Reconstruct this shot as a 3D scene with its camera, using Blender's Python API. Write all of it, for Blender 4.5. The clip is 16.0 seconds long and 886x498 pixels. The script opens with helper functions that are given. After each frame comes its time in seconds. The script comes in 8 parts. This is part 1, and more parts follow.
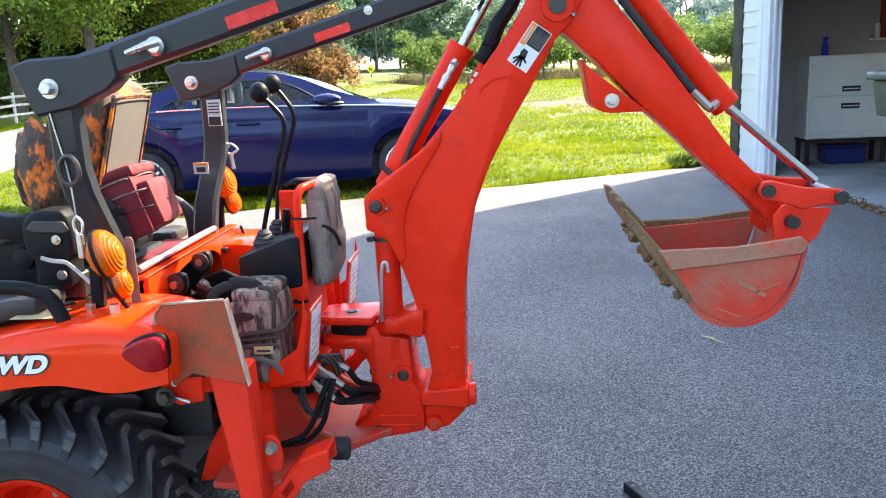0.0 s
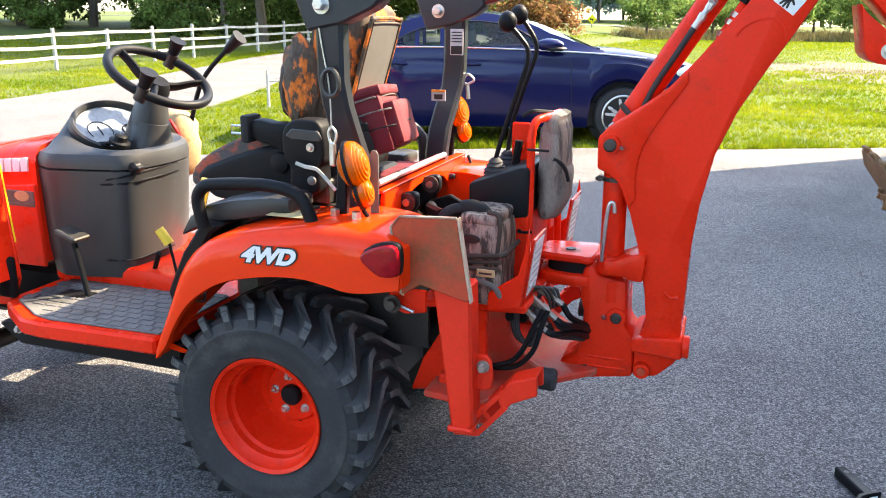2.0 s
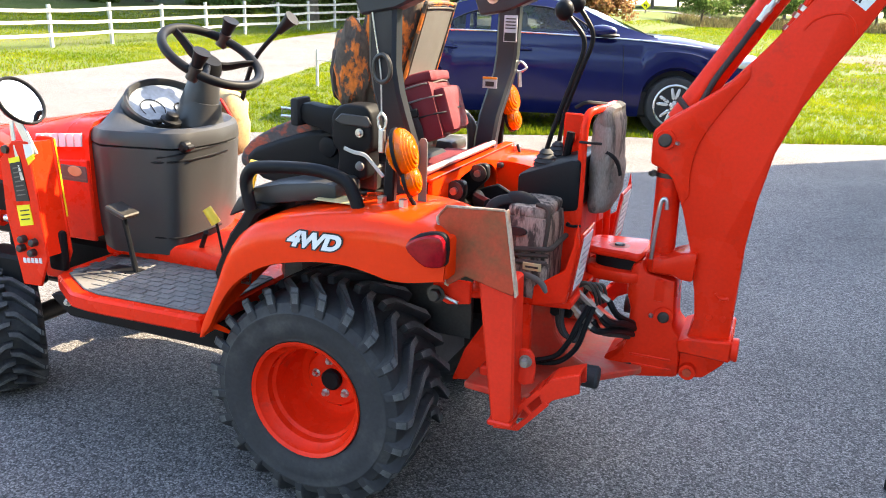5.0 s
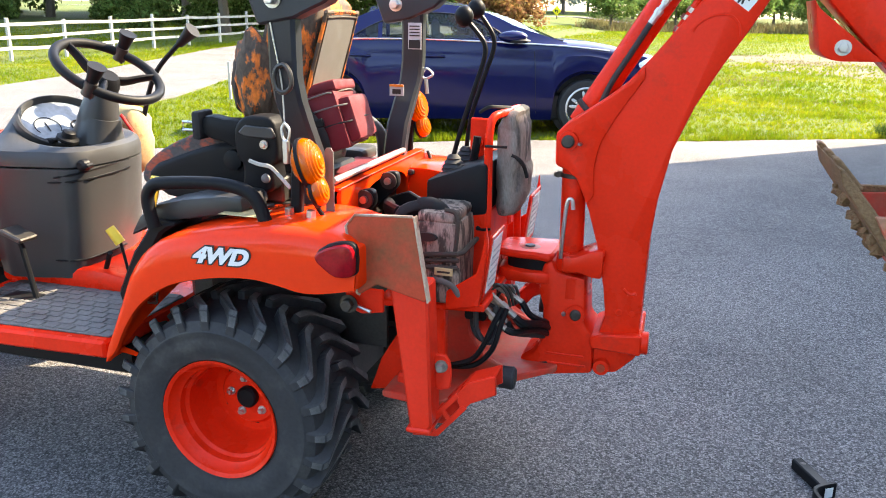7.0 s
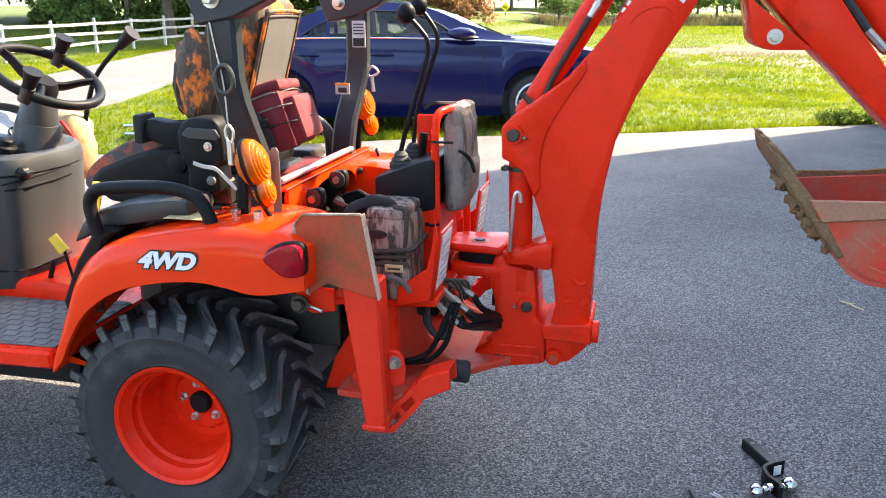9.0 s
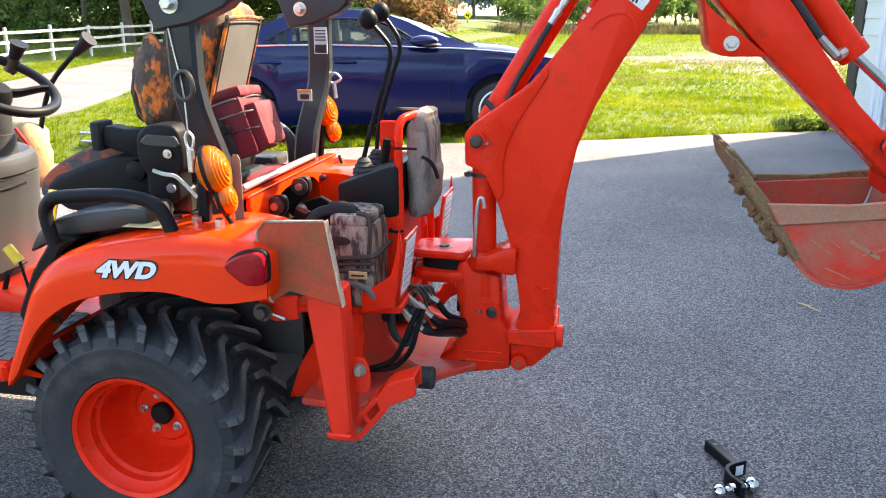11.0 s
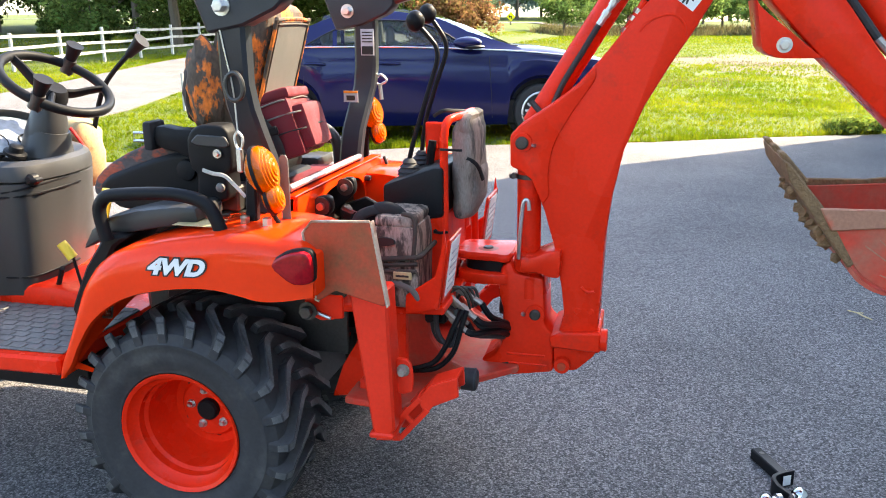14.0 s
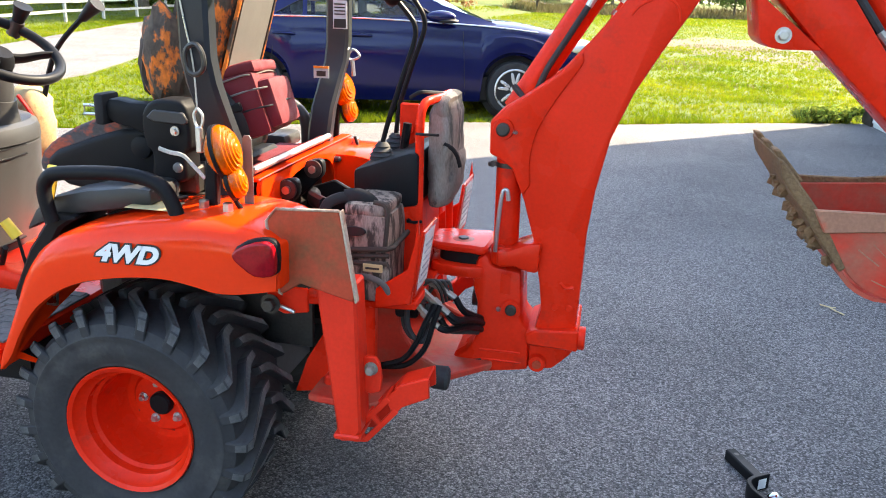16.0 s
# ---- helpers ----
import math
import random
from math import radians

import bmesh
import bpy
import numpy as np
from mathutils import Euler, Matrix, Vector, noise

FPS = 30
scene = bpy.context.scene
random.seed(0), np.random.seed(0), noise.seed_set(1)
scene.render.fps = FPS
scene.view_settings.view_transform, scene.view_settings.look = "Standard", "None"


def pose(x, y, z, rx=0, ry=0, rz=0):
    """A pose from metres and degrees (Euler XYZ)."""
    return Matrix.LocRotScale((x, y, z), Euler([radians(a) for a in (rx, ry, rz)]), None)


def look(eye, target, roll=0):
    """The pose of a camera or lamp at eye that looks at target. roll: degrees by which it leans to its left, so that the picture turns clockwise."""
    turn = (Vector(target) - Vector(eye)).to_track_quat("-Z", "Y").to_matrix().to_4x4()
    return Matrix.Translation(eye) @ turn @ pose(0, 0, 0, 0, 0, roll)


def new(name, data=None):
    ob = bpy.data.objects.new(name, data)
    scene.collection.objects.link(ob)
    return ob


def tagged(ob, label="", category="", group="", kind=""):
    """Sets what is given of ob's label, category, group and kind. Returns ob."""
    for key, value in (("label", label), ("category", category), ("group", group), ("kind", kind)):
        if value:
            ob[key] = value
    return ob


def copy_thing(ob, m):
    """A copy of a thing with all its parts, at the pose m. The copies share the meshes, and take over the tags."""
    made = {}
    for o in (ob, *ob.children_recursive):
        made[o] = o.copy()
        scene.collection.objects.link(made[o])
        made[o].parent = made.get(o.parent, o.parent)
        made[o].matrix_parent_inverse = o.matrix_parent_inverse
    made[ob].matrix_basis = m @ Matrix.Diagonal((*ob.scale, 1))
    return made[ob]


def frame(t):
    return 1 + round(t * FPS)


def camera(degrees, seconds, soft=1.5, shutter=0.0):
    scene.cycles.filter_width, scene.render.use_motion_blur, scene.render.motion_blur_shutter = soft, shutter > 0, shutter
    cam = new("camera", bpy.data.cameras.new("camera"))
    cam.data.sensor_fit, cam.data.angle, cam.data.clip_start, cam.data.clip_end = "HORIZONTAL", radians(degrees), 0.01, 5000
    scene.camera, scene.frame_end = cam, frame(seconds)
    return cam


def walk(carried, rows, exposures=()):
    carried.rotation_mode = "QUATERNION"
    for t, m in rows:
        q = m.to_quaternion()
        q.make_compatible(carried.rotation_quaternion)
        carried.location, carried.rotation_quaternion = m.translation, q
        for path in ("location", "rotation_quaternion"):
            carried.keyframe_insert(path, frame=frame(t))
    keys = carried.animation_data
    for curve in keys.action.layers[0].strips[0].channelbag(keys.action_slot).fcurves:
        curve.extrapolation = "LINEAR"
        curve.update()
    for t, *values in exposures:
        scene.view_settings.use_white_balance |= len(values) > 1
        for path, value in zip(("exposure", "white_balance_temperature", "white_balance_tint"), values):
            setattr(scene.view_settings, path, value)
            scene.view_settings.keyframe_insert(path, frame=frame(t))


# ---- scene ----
cam = camera(58.0, 16.0, 1.0)
PATH = [
    (0, (1.169, -2.213, 1.387), (1.008, -0.266, 0.956), -2.7),
    (0.5, (1.182, -2.228, 1.372), (1.108, -0.284, 0.908), -3.1),
    (1, (1.149, -2.237, 1.358), (0.884, -0.319, 0.856), -1.0),
    (1.5, (1.122, -2.246, 1.354), (0.614, -0.388, 0.816), -0.4),
    (2, (1.097, -2.255, 1.346), (0.465, -0.435, 0.807), 0.5),
    (2.5, (1.078, -2.25, 1.345), (0.367, -0.467, 0.782), 1.6),
    (3, (1.074, -2.26, 1.356), (0.333, -0.497, 0.772), 1.5),
    (5.5, (1.077, -2.228, 1.357), (0.37, -0.45, 0.778), 2.1),
    (6, (1.1, -2.229, 1.358), (0.489, -0.415, 0.779), 1.6),
    (6.5, (1.109, -2.224, 1.353), (0.556, -0.387, 0.789), 1.3),
    (7, (1.111, -2.217, 1.355), (0.559, -0.378, 0.797), 0.7),
    (7.5, (1.114, -2.226, 1.355), (0.602, -0.372, 0.805), 0.0),
    (8, (1.123, -2.226, 1.352), (0.662, -0.361, 0.796), 0.2),
    (8.5, (1.131, -2.222, 1.352), (0.671, -0.36, 0.787), -0.2),
    (11, (1.134, -2.219, 1.348), (0.77, -0.33, 0.803), -0.2),
    (11.5, (1.136, -2.216, 1.344), (0.779, -0.334, 0.77), 0.0),
    (12, (1.129, -2.209, 1.343), (0.755, -0.334, 0.757), 0.4),
    (12.5, (1.13, -2.207, 1.343), (0.749, -0.336, 0.748), 0.6),
    (13, (1.13, -2.201, 1.346), (0.743, -0.329, 0.758), 0.4),
    (13.5, (1.131, -2.209, 1.35), (0.703, -0.328, 0.822), 0.0),
    (14, (1.123, -2.222, 1.348), (0.661, -0.353, 0.807), -0.3),
    (14.5, (1.121, -2.223, 1.354), (0.635, -0.366, 0.791), 0.3),
    (15, (1.119, -2.211, 1.353), (0.641, -0.362, 0.759), 0.7),
    (15.5, (1.107, -2.2, 1.351), (0.613, -0.358, 0.747), 0.5),
    (16, (1.075, -2.101, 1.355), (0.7, -0.231, 0.754), 1.9),
]
walk(cam, [(t, look(eye, target, roll)) for t, eye, target, roll in PATH],
     [(0.0, 2.88, 6680, 10), (0.8, 2.88, 6680, 10), (2.2, 2.82, 7050, 10), (16.0, 2.82, 7050, 10)])

# ---- light ----
SUN_EL, SUN_AZ = 41.5, 46.0     # elevation; azimuth clockwise from +y
world = bpy.data.worlds.new("sky")
scene.world = world
world.use_nodes = True
wn = world.node_tree
sky = wn.nodes.new("ShaderNodeTexSky")
sky.sky_type = "NISHITA"
sky.sun_disc = False
sky.sun_elevation, sky.sun_rotation = radians(SUN_EL), radians(SUN_AZ)
sky.air_density, sky.dust_density, sky.ozone_density = 1.0, 1.5, 1.0
wn.nodes["Background"].inputs[1].default_value = 0.15
wn.links.new(sky.outputs[0], wn.nodes["Background"].inputs[0])
sun = new("sun", bpy.data.lights.new("sun", "SUN"))
sun.data.energy, sun.data.angle, sun.data.color = 3.75, radians(0.5), (1.0, 0.875, 0.67)
SUN_TO = Vector((math.sin(radians(SUN_AZ)) * math.cos(radians(SUN_EL)), math.cos(radians(SUN_AZ)) * math.cos(radians(SUN_EL)), math.sin(radians(SUN_EL))))
sun.matrix_world = look(SUN_TO * 40, (0, 0, 0))



# ---- materials ----
def material(name, base, rough=0.5, metal=0.0, vary=0.15, scale=6.0, fine=60.0, bump=0.1, bump_d=0.002, coat=0.0, second=None, mix_scale=2.0, mix_lo=0.45, mix_hi=0.6, rand=0.0, rough_vary=0.1, spec=0.35):
    """Principled surface with variation at two scales, fine relief, and an optional second colour in patches."""
    m = bpy.data.materials.new(name)
    m.use_nodes = True
    n, l = m.node_tree.nodes, m.node_tree.links
    p = n["Principled BSDF"]
    p.inputs["Metallic"].default_value = metal
    p.inputs["Coat Weight"].default_value = coat
    p.inputs["Coat Roughness"].default_value = 0.08
    p.inputs["Specular IOR Level"].default_value = spec
    tc = n.new("ShaderNodeTexCoord")
    big = n.new("ShaderNodeTexNoise")
    big.inputs["Scale"].default_value, big.inputs["Detail"].default_value = scale, 5
    small = n.new("ShaderNodeTexNoise")
    small.inputs["Scale"].default_value, small.inputs["Detail"].default_value = fine, 6
    for x in (big, small):
        l.new(tc.outputs["Object"], x.inputs["Vector"])
    add = n.new("ShaderNodeMath")
    add.operation = "ADD"
    l.new(big.outputs[0], add.inputs[0]), l.new(small.outputs[0], add.inputs[1])
    rng = n.new("ShaderNodeMapRange")
    rng.inputs[1].default_value, rng.inputs[2].default_value = 0.6, 1.4
    rng.inputs[3].default_value, rng.inputs[4].default_value = 1 - vary, 1 + vary
    l.new(add.outputs[0], rng.inputs[0])
    colour = n.new("ShaderNodeMix")
    colour.data_type = "RGBA"
    colour.inputs[6].default_value = (*base, 1)
    colour.inputs[7].default_value = (*(second or base), 1)
    colour.inputs[0].default_value = 0.0
    if second:
        patch = n.new("ShaderNodeTexNoise")
        patch.inputs["Scale"].default_value, patch.inputs["Detail"].default_value, patch.inputs["Roughness"].default_value = mix_scale, 8, 0.65
        l.new(tc.outputs["Object"], patch.inputs["Vector"])
        pr = n.new("ShaderNodeMapRange")
        pr.inputs[1].default_value, pr.inputs[2].default_value = mix_lo, mix_hi
        l.new(patch.outputs[0], pr.inputs[0]), l.new(pr.outputs[0], colour.inputs[0])
    mul = n.new("ShaderNodeVectorMath")
    mul.operation = "SCALE"
    l.new(colour.outputs[2], mul.inputs[0]), l.new(rng.outputs[0], mul.inputs[3])
    out = mul.outputs[0]
    if rand:
        info = n.new("ShaderNodeNewGeometry")
        r2 = n.new("ShaderNodeMapRange")
        r2.inputs[3].default_value, r2.inputs[4].default_value = 1 - rand, 1 + rand
        l.new(info.outputs["Random Per Island"], r2.inputs[0])
        m2 = n.new("ShaderNodeVectorMath")
        m2.operation = "SCALE"
        l.new(out, m2.inputs[0]), l.new(r2.outputs[0], m2.inputs[3])
        out = m2.outputs[0]
    l.new(out, p.inputs["Base Color"])
    rr = n.new("ShaderNodeMapRange")
    rr.inputs[1].default_value, rr.inputs[2].default_value = 0.35, 0.65
    rr.inputs[3].default_value, rr.inputs[4].default_value = max(0.02, rough - rough_vary), min(1.0, rough + rough_vary)
    l.new(big.outputs[0], rr.inputs[0]), l.new(rr.outputs[0], p.inputs["Roughness"])
    if bump:
        b = n.new("ShaderNodeBump")
        b.inputs["Strength"].default_value, b.inputs["Distance"].default_value = bump, bump_d
        l.new(small.outputs[0], b.inputs["Height"]), l.new(b.outputs[0], p.inputs["Normal"])
    return m


def glass(name, tint=(0.9, 0.95, 0.95), rough=0.02, alpha=0.25):
    """Thin pane: part mirror-like gloss, part see-through."""
    m = bpy.data.materials.new(name)
    m.use_nodes = True
    n, l = m.node_tree.nodes, m.node_tree.links
    n.remove(n["Principled BSDF"])
    tr, gl, mx, fr = n.new("ShaderNodeBsdfTransparent"), n.new("ShaderNodeBsdfGlossy"), n.new("ShaderNodeMixShader"), n.new("ShaderNodeFresnel")
    tr.inputs[0].default_value = (*tint, 1)
    gl.inputs["Roughness"].default_value = rough
    fr.inputs[0].default_value = 1.5 + alpha
    l.new(fr.outputs[0], mx.inputs[0]), l.new(tr.outputs[0], mx.inputs[1]), l.new(gl.outputs[0], mx.inputs[2])
    l.new(mx.outputs[0], n["Material Output"].inputs[0])
    return m


def leafy(name, base, rand=0.45, through_light=0.35):
    """Leaf or blade: diffuse with some light passing through, each leaf a little different."""
    m = bpy.data.materials.new(name)
    m.use_nodes = True
    n, l = m.node_tree.nodes, m.node_tree.links
    n.remove(n["Principled BSDF"])
    d, t, mx = n.new("ShaderNodeBsdfDiffuse"), n.new("ShaderNodeBsdfTranslucent"), n.new("ShaderNodeMixShader")
    g = n.new("ShaderNodeNewGeometry")
    h = n.new("ShaderNodeHueSaturation")
    h.inputs["Color"].default_value = (*base, 1)
    r = n.new("ShaderNodeMapRange")
    r.inputs[3].default_value, r.inputs[4].default_value = 1 - rand, 1 + rand
    l.new(g.outputs["Random Per Island"], r.inputs[0]), l.new(r.outputs[0], h.inputs["Value"])
    r2 = n.new("ShaderNodeMapRange")
    r2.inputs[3].default_value, r2.inputs[4].default_value = 0.47, 0.53
    w = n.new("ShaderNodeTexWhiteNoise")
    w.noise_dimensions = "1D"
    l.new(g.outputs["Random Per Island"], w.inputs["W"]), l.new(w.outputs[0], r2.inputs[0]), l.new(r2.outputs[0], h.inputs["Hue"])
    mx.inputs[0].default_value = through_light
    l.new(h.outputs[0], d.inputs[0]), l.new(h.outputs[0], t.inputs[0])
    l.new(d.outputs[0], mx.inputs[1]), l.new(t.outputs[0], mx.inputs[2])
    l.new(mx.outputs[0], n["Material Output"].inputs[0])
    return m


BODY = material("orange_body_paint", (0.78, 0.036, 0.004), 0.16, vary=0.05, scale=5, fine=90, bump=0.02, spec=0.1, coat=0.2)
ORANGE = material("orange_red_paint", (0.74, 0.024, 0.006), 0.3, vary=0.1, scale=7, fine=110, bump=0.05, spec=0.16, second=(0.42, 0.03, 0.016), mix_scale=9, mix_lo=0.58, mix_hi=0.78, rough_vary=0.14)
WORN_RED = material("worn_red_paint", (0.75, 0.026, 0.007), 0.42, vary=0.1, scale=9, fine=120, bump=0.12, second=(0.5, 0.12, 0.07), mix_scale=11, mix_lo=0.64, mix_hi=0.7)
DUSTY_RED = material("dusty_red_paint", (0.58, 0.035, 0.016), 0.6, vary=0.15, scale=9, fine=90, bump=0.15, second=(0.34, 0.13, 0.08), mix_scale=5, mix_lo=0.42, mix_hi=0.68)
RUSTY = material("rust_stained_paint", (0.46, 0.055, 0.022), 0.45, vary=0.2, scale=8, fine=130, bump=0.2, second=(0.13, 0.075, 0.03), mix_scale=5.5, mix_lo=0.5, mix_hi=0.74)
MUD = material("dried_mud", (0.2, 0.12, 0.06), 0.95, vary=0.35, scale=12, fine=120, bump=0.7, bump_d=0.01)
ROPS = material("charcoal_paint", (0.02, 0.022, 0.027), 0.4, vary=0.12, fine=200, bump=0.06)
BLACK = material("black_plastic", (0.009, 0.009, 0.01), 0.46, vary=0.2, fine=250, bump=0.12, spec=0.11)
CHARCOAL = material("charcoal_plastic", (0.034, 0.033, 0.033), 0.45, vary=0.12, fine=300, bump=0.15, bump_d=0.001)
RUBBER = material("tyre_rubber", (0.026, 0.026, 0.028), 0.72, vary=0.3, scale=14, fine=90, bump=0.25, second=(0.055, 0.052, 0.048), mix_scale=7, mix_lo=0.52, mix_hi=0.75)
STEEL = material("zinc_steel", (0.55, 0.54, 0.52), 0.35, 1.0, vary=0.12, fine=120)
DULL_ZINC = material("dull_zinc", (0.3, 0.28, 0.25), 0.5, 0.9, vary=0.3, fine=120)
CHROME = material("chrome", (0.55, 0.55, 0.56), 0.12, 1.0, vary=0.03, bump=0.0, rough_vary=0.03)
DARKSTEEL = material("dark_steel", (0.07, 0.065, 0.06), 0.45, 0.8, vary=0.25, fine=120)


def aggregate(name, low, high, tint, stone=135.0):
    """Worn asphalt: stones of mixed grey a few millimetres across in darker binder, with broad stains."""
    m = material(name, tint, 0.88, vary=0.12, scale=0.9, fine=30, bump=0.0, second=tuple(c * 0.8 for c in tint), mix_scale=0.7, mix_lo=0.42, mix_hi=0.6)
    n, l = m.node_tree.nodes, m.node_tree.links
    p = n["Principled BSDF"]
    was = p.inputs["Base Color"].links[0].from_socket
    tc = [x for x in n if x.type == "TEX_COORD"][0]
    vor = n.new("ShaderNodeTexVoronoi")
    vor.inputs["Scale"].default_value = stone
    l.new(tc.outputs["Object"], vor.inputs["Vector"])
    sep = n.new("ShaderNodeSeparateColor")
    l.new(vor.outputs["Color"], sep.inputs[0])
    ramp = n.new("ShaderNodeValToRGB")
    ramp.color_ramp.elements[0].position, ramp.color_ramp.elements[0].color = 0.0, (low, low, low, 1)
    ramp.color_ramp.elements[1].position, ramp.color_ramp.elements[1].color = 1.0, (high, high, high * 0.97, 1)
    e = ramp.color_ramp.elements.new(0.6)
    e.color = (1, 1, 1, 1)
    l.new(sep.outputs[0], ramp.inputs[0])
    gap = n.new("ShaderNodeMapRange")
    gap.inputs[1].default_value, gap.inputs[2].default_value, gap.inputs[3].default_value, gap.inputs[4].default_value = 0.35, 0.75, 1.08, 0.55
    l.new(vor.outputs["Distance"], gap.inputs[0])
    a = n.new("ShaderNodeVectorMath")
    a.operation = "MULTIPLY"
    l.new(was, a.inputs[0]), l.new(ramp.outputs[0], a.inputs[1])
    b = n.new("ShaderNodeVectorMath")
    b.operation = "SCALE"
    l.new(a.outputs[0], b.inputs[0]), l.new(gap.outputs[0], b.inputs[3])
    l.new(b.outputs[0], p.inputs["Base Color"])
    bump = n.new("ShaderNodeBump")
    bump.inputs["Strength"].default_value, bump.inputs["Distance"].default_value, bump.invert = 0.8, 0.004, True
    l.new(vor.outputs["Distance"], bump.inputs["Height"]), l.new(bump.outputs[0], p.inputs["Normal"])
    return m


ASPHALT = aggregate("weathered_asphalt", 0.34, 1.8, (0.156, 0.147, 0.147), 165.0)
SLAB = material("concrete_slab", (0.3, 0.3, 0.29), 0.85, vary=0.15, scale=2, fine=150, bump=0.3, second=(0.22, 0.215, 0.2), mix_scale=1.5)
GROUND = material("lawn_soil", (0.06, 0.085, 0.008), 1.0, vary=0.3, scale=0.6, fine=25, bump=0.6, bump_d=0.03, second=(0.08, 0.085, 0.022), mix_scale=0.22, mix_lo=0.46, mix_hi=0.66)
NAVY = material("navy_car_paint", (0.0035, 0.005, 0.05), 0.16, 0.0, vary=0.05, bump=0.0, coat=0.25, rough_vary=0.03, spec=0.25)


# ---- mesh helpers ----
def finish(bm, bevel=0.0, seg=1, smooth=True):
    bmesh.ops.remove_doubles(bm, verts=bm.verts, dist=1e-5)
    bmesh.ops.recalc_face_normals(bm, faces=bm.faces)
    if bevel:
        edges = [e for e in bm.edges if len(e.link_faces) == 2 and e.calc_face_angle(0) > 0.45]
        bmesh.ops.bevel(bm, geom=edges, offset=bevel, segments=seg, affect="EDGES", profile=0.5, clamp_overlap=True)
    if smooth:
        for f in bm.faces:
            f.smooth = True
        for e in bm.edges:
            if len(e.link_faces) == 2 and e.calc_face_angle(0) > 0.6:
                e.smooth = False
    return bm


def mesh_of(bm, name, *mats):
    me = bpy.data.meshes.new(name)
    bm.to_mesh(me)
    bm.free()
    for m in mats:
        me.materials.append(m)
    return me


def thing(name, at, label, category, group="", kind=""):
    ob = new(name)
    ob.location = at
    ob.empty_display_size = 0.1
    return tagged(ob, label, category, group, kind)


def assembly(name, parent, label=""):
    """A part that is made of pieces of its own."""
    ob = new(name)
    ob.parent = parent
    ob.matrix_parent_inverse = Matrix.Translation(-Vector(parent.location))
    ob.empty_display_size = 0.1
    return tagged(ob, label)


def part(name, bm, mat, parent, label=""):
    """One mesh object, given in world places, under a thing or a part."""
    ob = new(name, mesh_of(bm, name, *(mat if isinstance(mat, (list, tuple)) else (mat,))))
    if parent:
        ob.parent = parent
        if parent.type == "EMPTY" and not parent.parent:
            ob.matrix_parent_inverse = Matrix.Translation(-Vector(parent.location))
    return tagged(ob, label)


def solo(name, bm, mat, label, category, group="", kind=""):
    ob = new(name, mesh_of(bm, name, *(mat if isinstance(mat, (list, tuple)) else (mat,))))
    return tagged(ob, label, category, group, kind)


def join(*bms):
    out = bmesh.new()
    for b in bms:
        me = bpy.data.meshes.new("tmp")
        b.to_mesh(me)
        b.free()
        out.from_mesh(me)
        bpy.data.meshes.remove(me)
    return out


def moved(bm, m):
    bmesh.ops.transform(bm, matrix=m, verts=bm.verts)
    return bm


def box(x0, x1, y0, y1, z0, z1, bevel=0.004, seg=1):
    bm = bmesh.new()
    bmesh.ops.create_cube(bm, size=1.0)
    bmesh.ops.scale(bm, vec=(x1 - x0, y1 - y0, z1 - z0), verts=bm.verts)
    bmesh.ops.translate(bm, vec=((x0 + x1) / 2, (y0 + y1) / 2, (z0 + z1) / 2), verts=bm.verts)
    return finish(bm, bevel, seg)


def prism(profile, y0, y1, bevel=0.004, seg=1, taper=None):
    """Profile of (x, z) swept from y0 to y1. taper: (x, z, k) shrinks the far end about a centre."""
    bm = bmesh.new()
    a = [bm.verts.new((x, y0, z)) for x, z in profile]
    if taper:
        cx, cz, k = taper
        b = [bm.verts.new((cx + (x - cx) * k, y1, cz + (z - cz) * k)) for x, z in profile]
    else:
        b = [bm.verts.new((x, y1, z)) for x, z in profile]
    n = len(profile)
    bm.faces.new(a), bm.faces.new(b[::-1])
    for i in range(n):
        bm.faces.new((a[i], a[(i + 1) % n], b[(i + 1) % n], b[i]))
    return finish(bm, bevel, seg)


def prism_z(profile, z0, z1, bevel=0.004, seg=1):
    """Profile of (x, y) raised from z0 to z1."""
    bm = bmesh.new()
    a = [bm.verts.new((x, y, z0)) for x, y in profile]
    b = [bm.verts.new((x, y, z1)) for x, y in profile]
    n = len(profile)
    bm.faces.new(a), bm.faces.new(b[::-1])
    for i in range(n):
        bm.faces.new((a[i], a[(i + 1) % n], b[(i + 1) % n], b[i]))
    return finish(bm, bevel, seg)


def smooth_line(points, steps=6, closed=False):
    """Catmull-Rom line through points."""
    p = [Vector(q) for q in points]
    n = len(p)
    out = []
    for i in range(n if closed else n - 1):
        a, b, c, d = (p[(i - 1) % n], p[i], p[(i + 1) % n], p[(i + 2) % n]) if closed else (p[max(i - 1, 0)], p[i], p[i + 1], p[min(i + 2, n - 1)])
        for k in range(steps):
            t = k / steps
            out.append(0.5 * (2 * b + (c - a) * t + (2 * a - 5 * b + 4 * c - d) * t * t + (3 * b - a - 3 * c + d) * t ** 3))
    return out if closed else out + [p[-1]]


def round2(points, steps=4, closed=True):
    return [(v.x, v.y) for v in smooth_line([(a, b, 0) for a, b in points], steps, closed)]


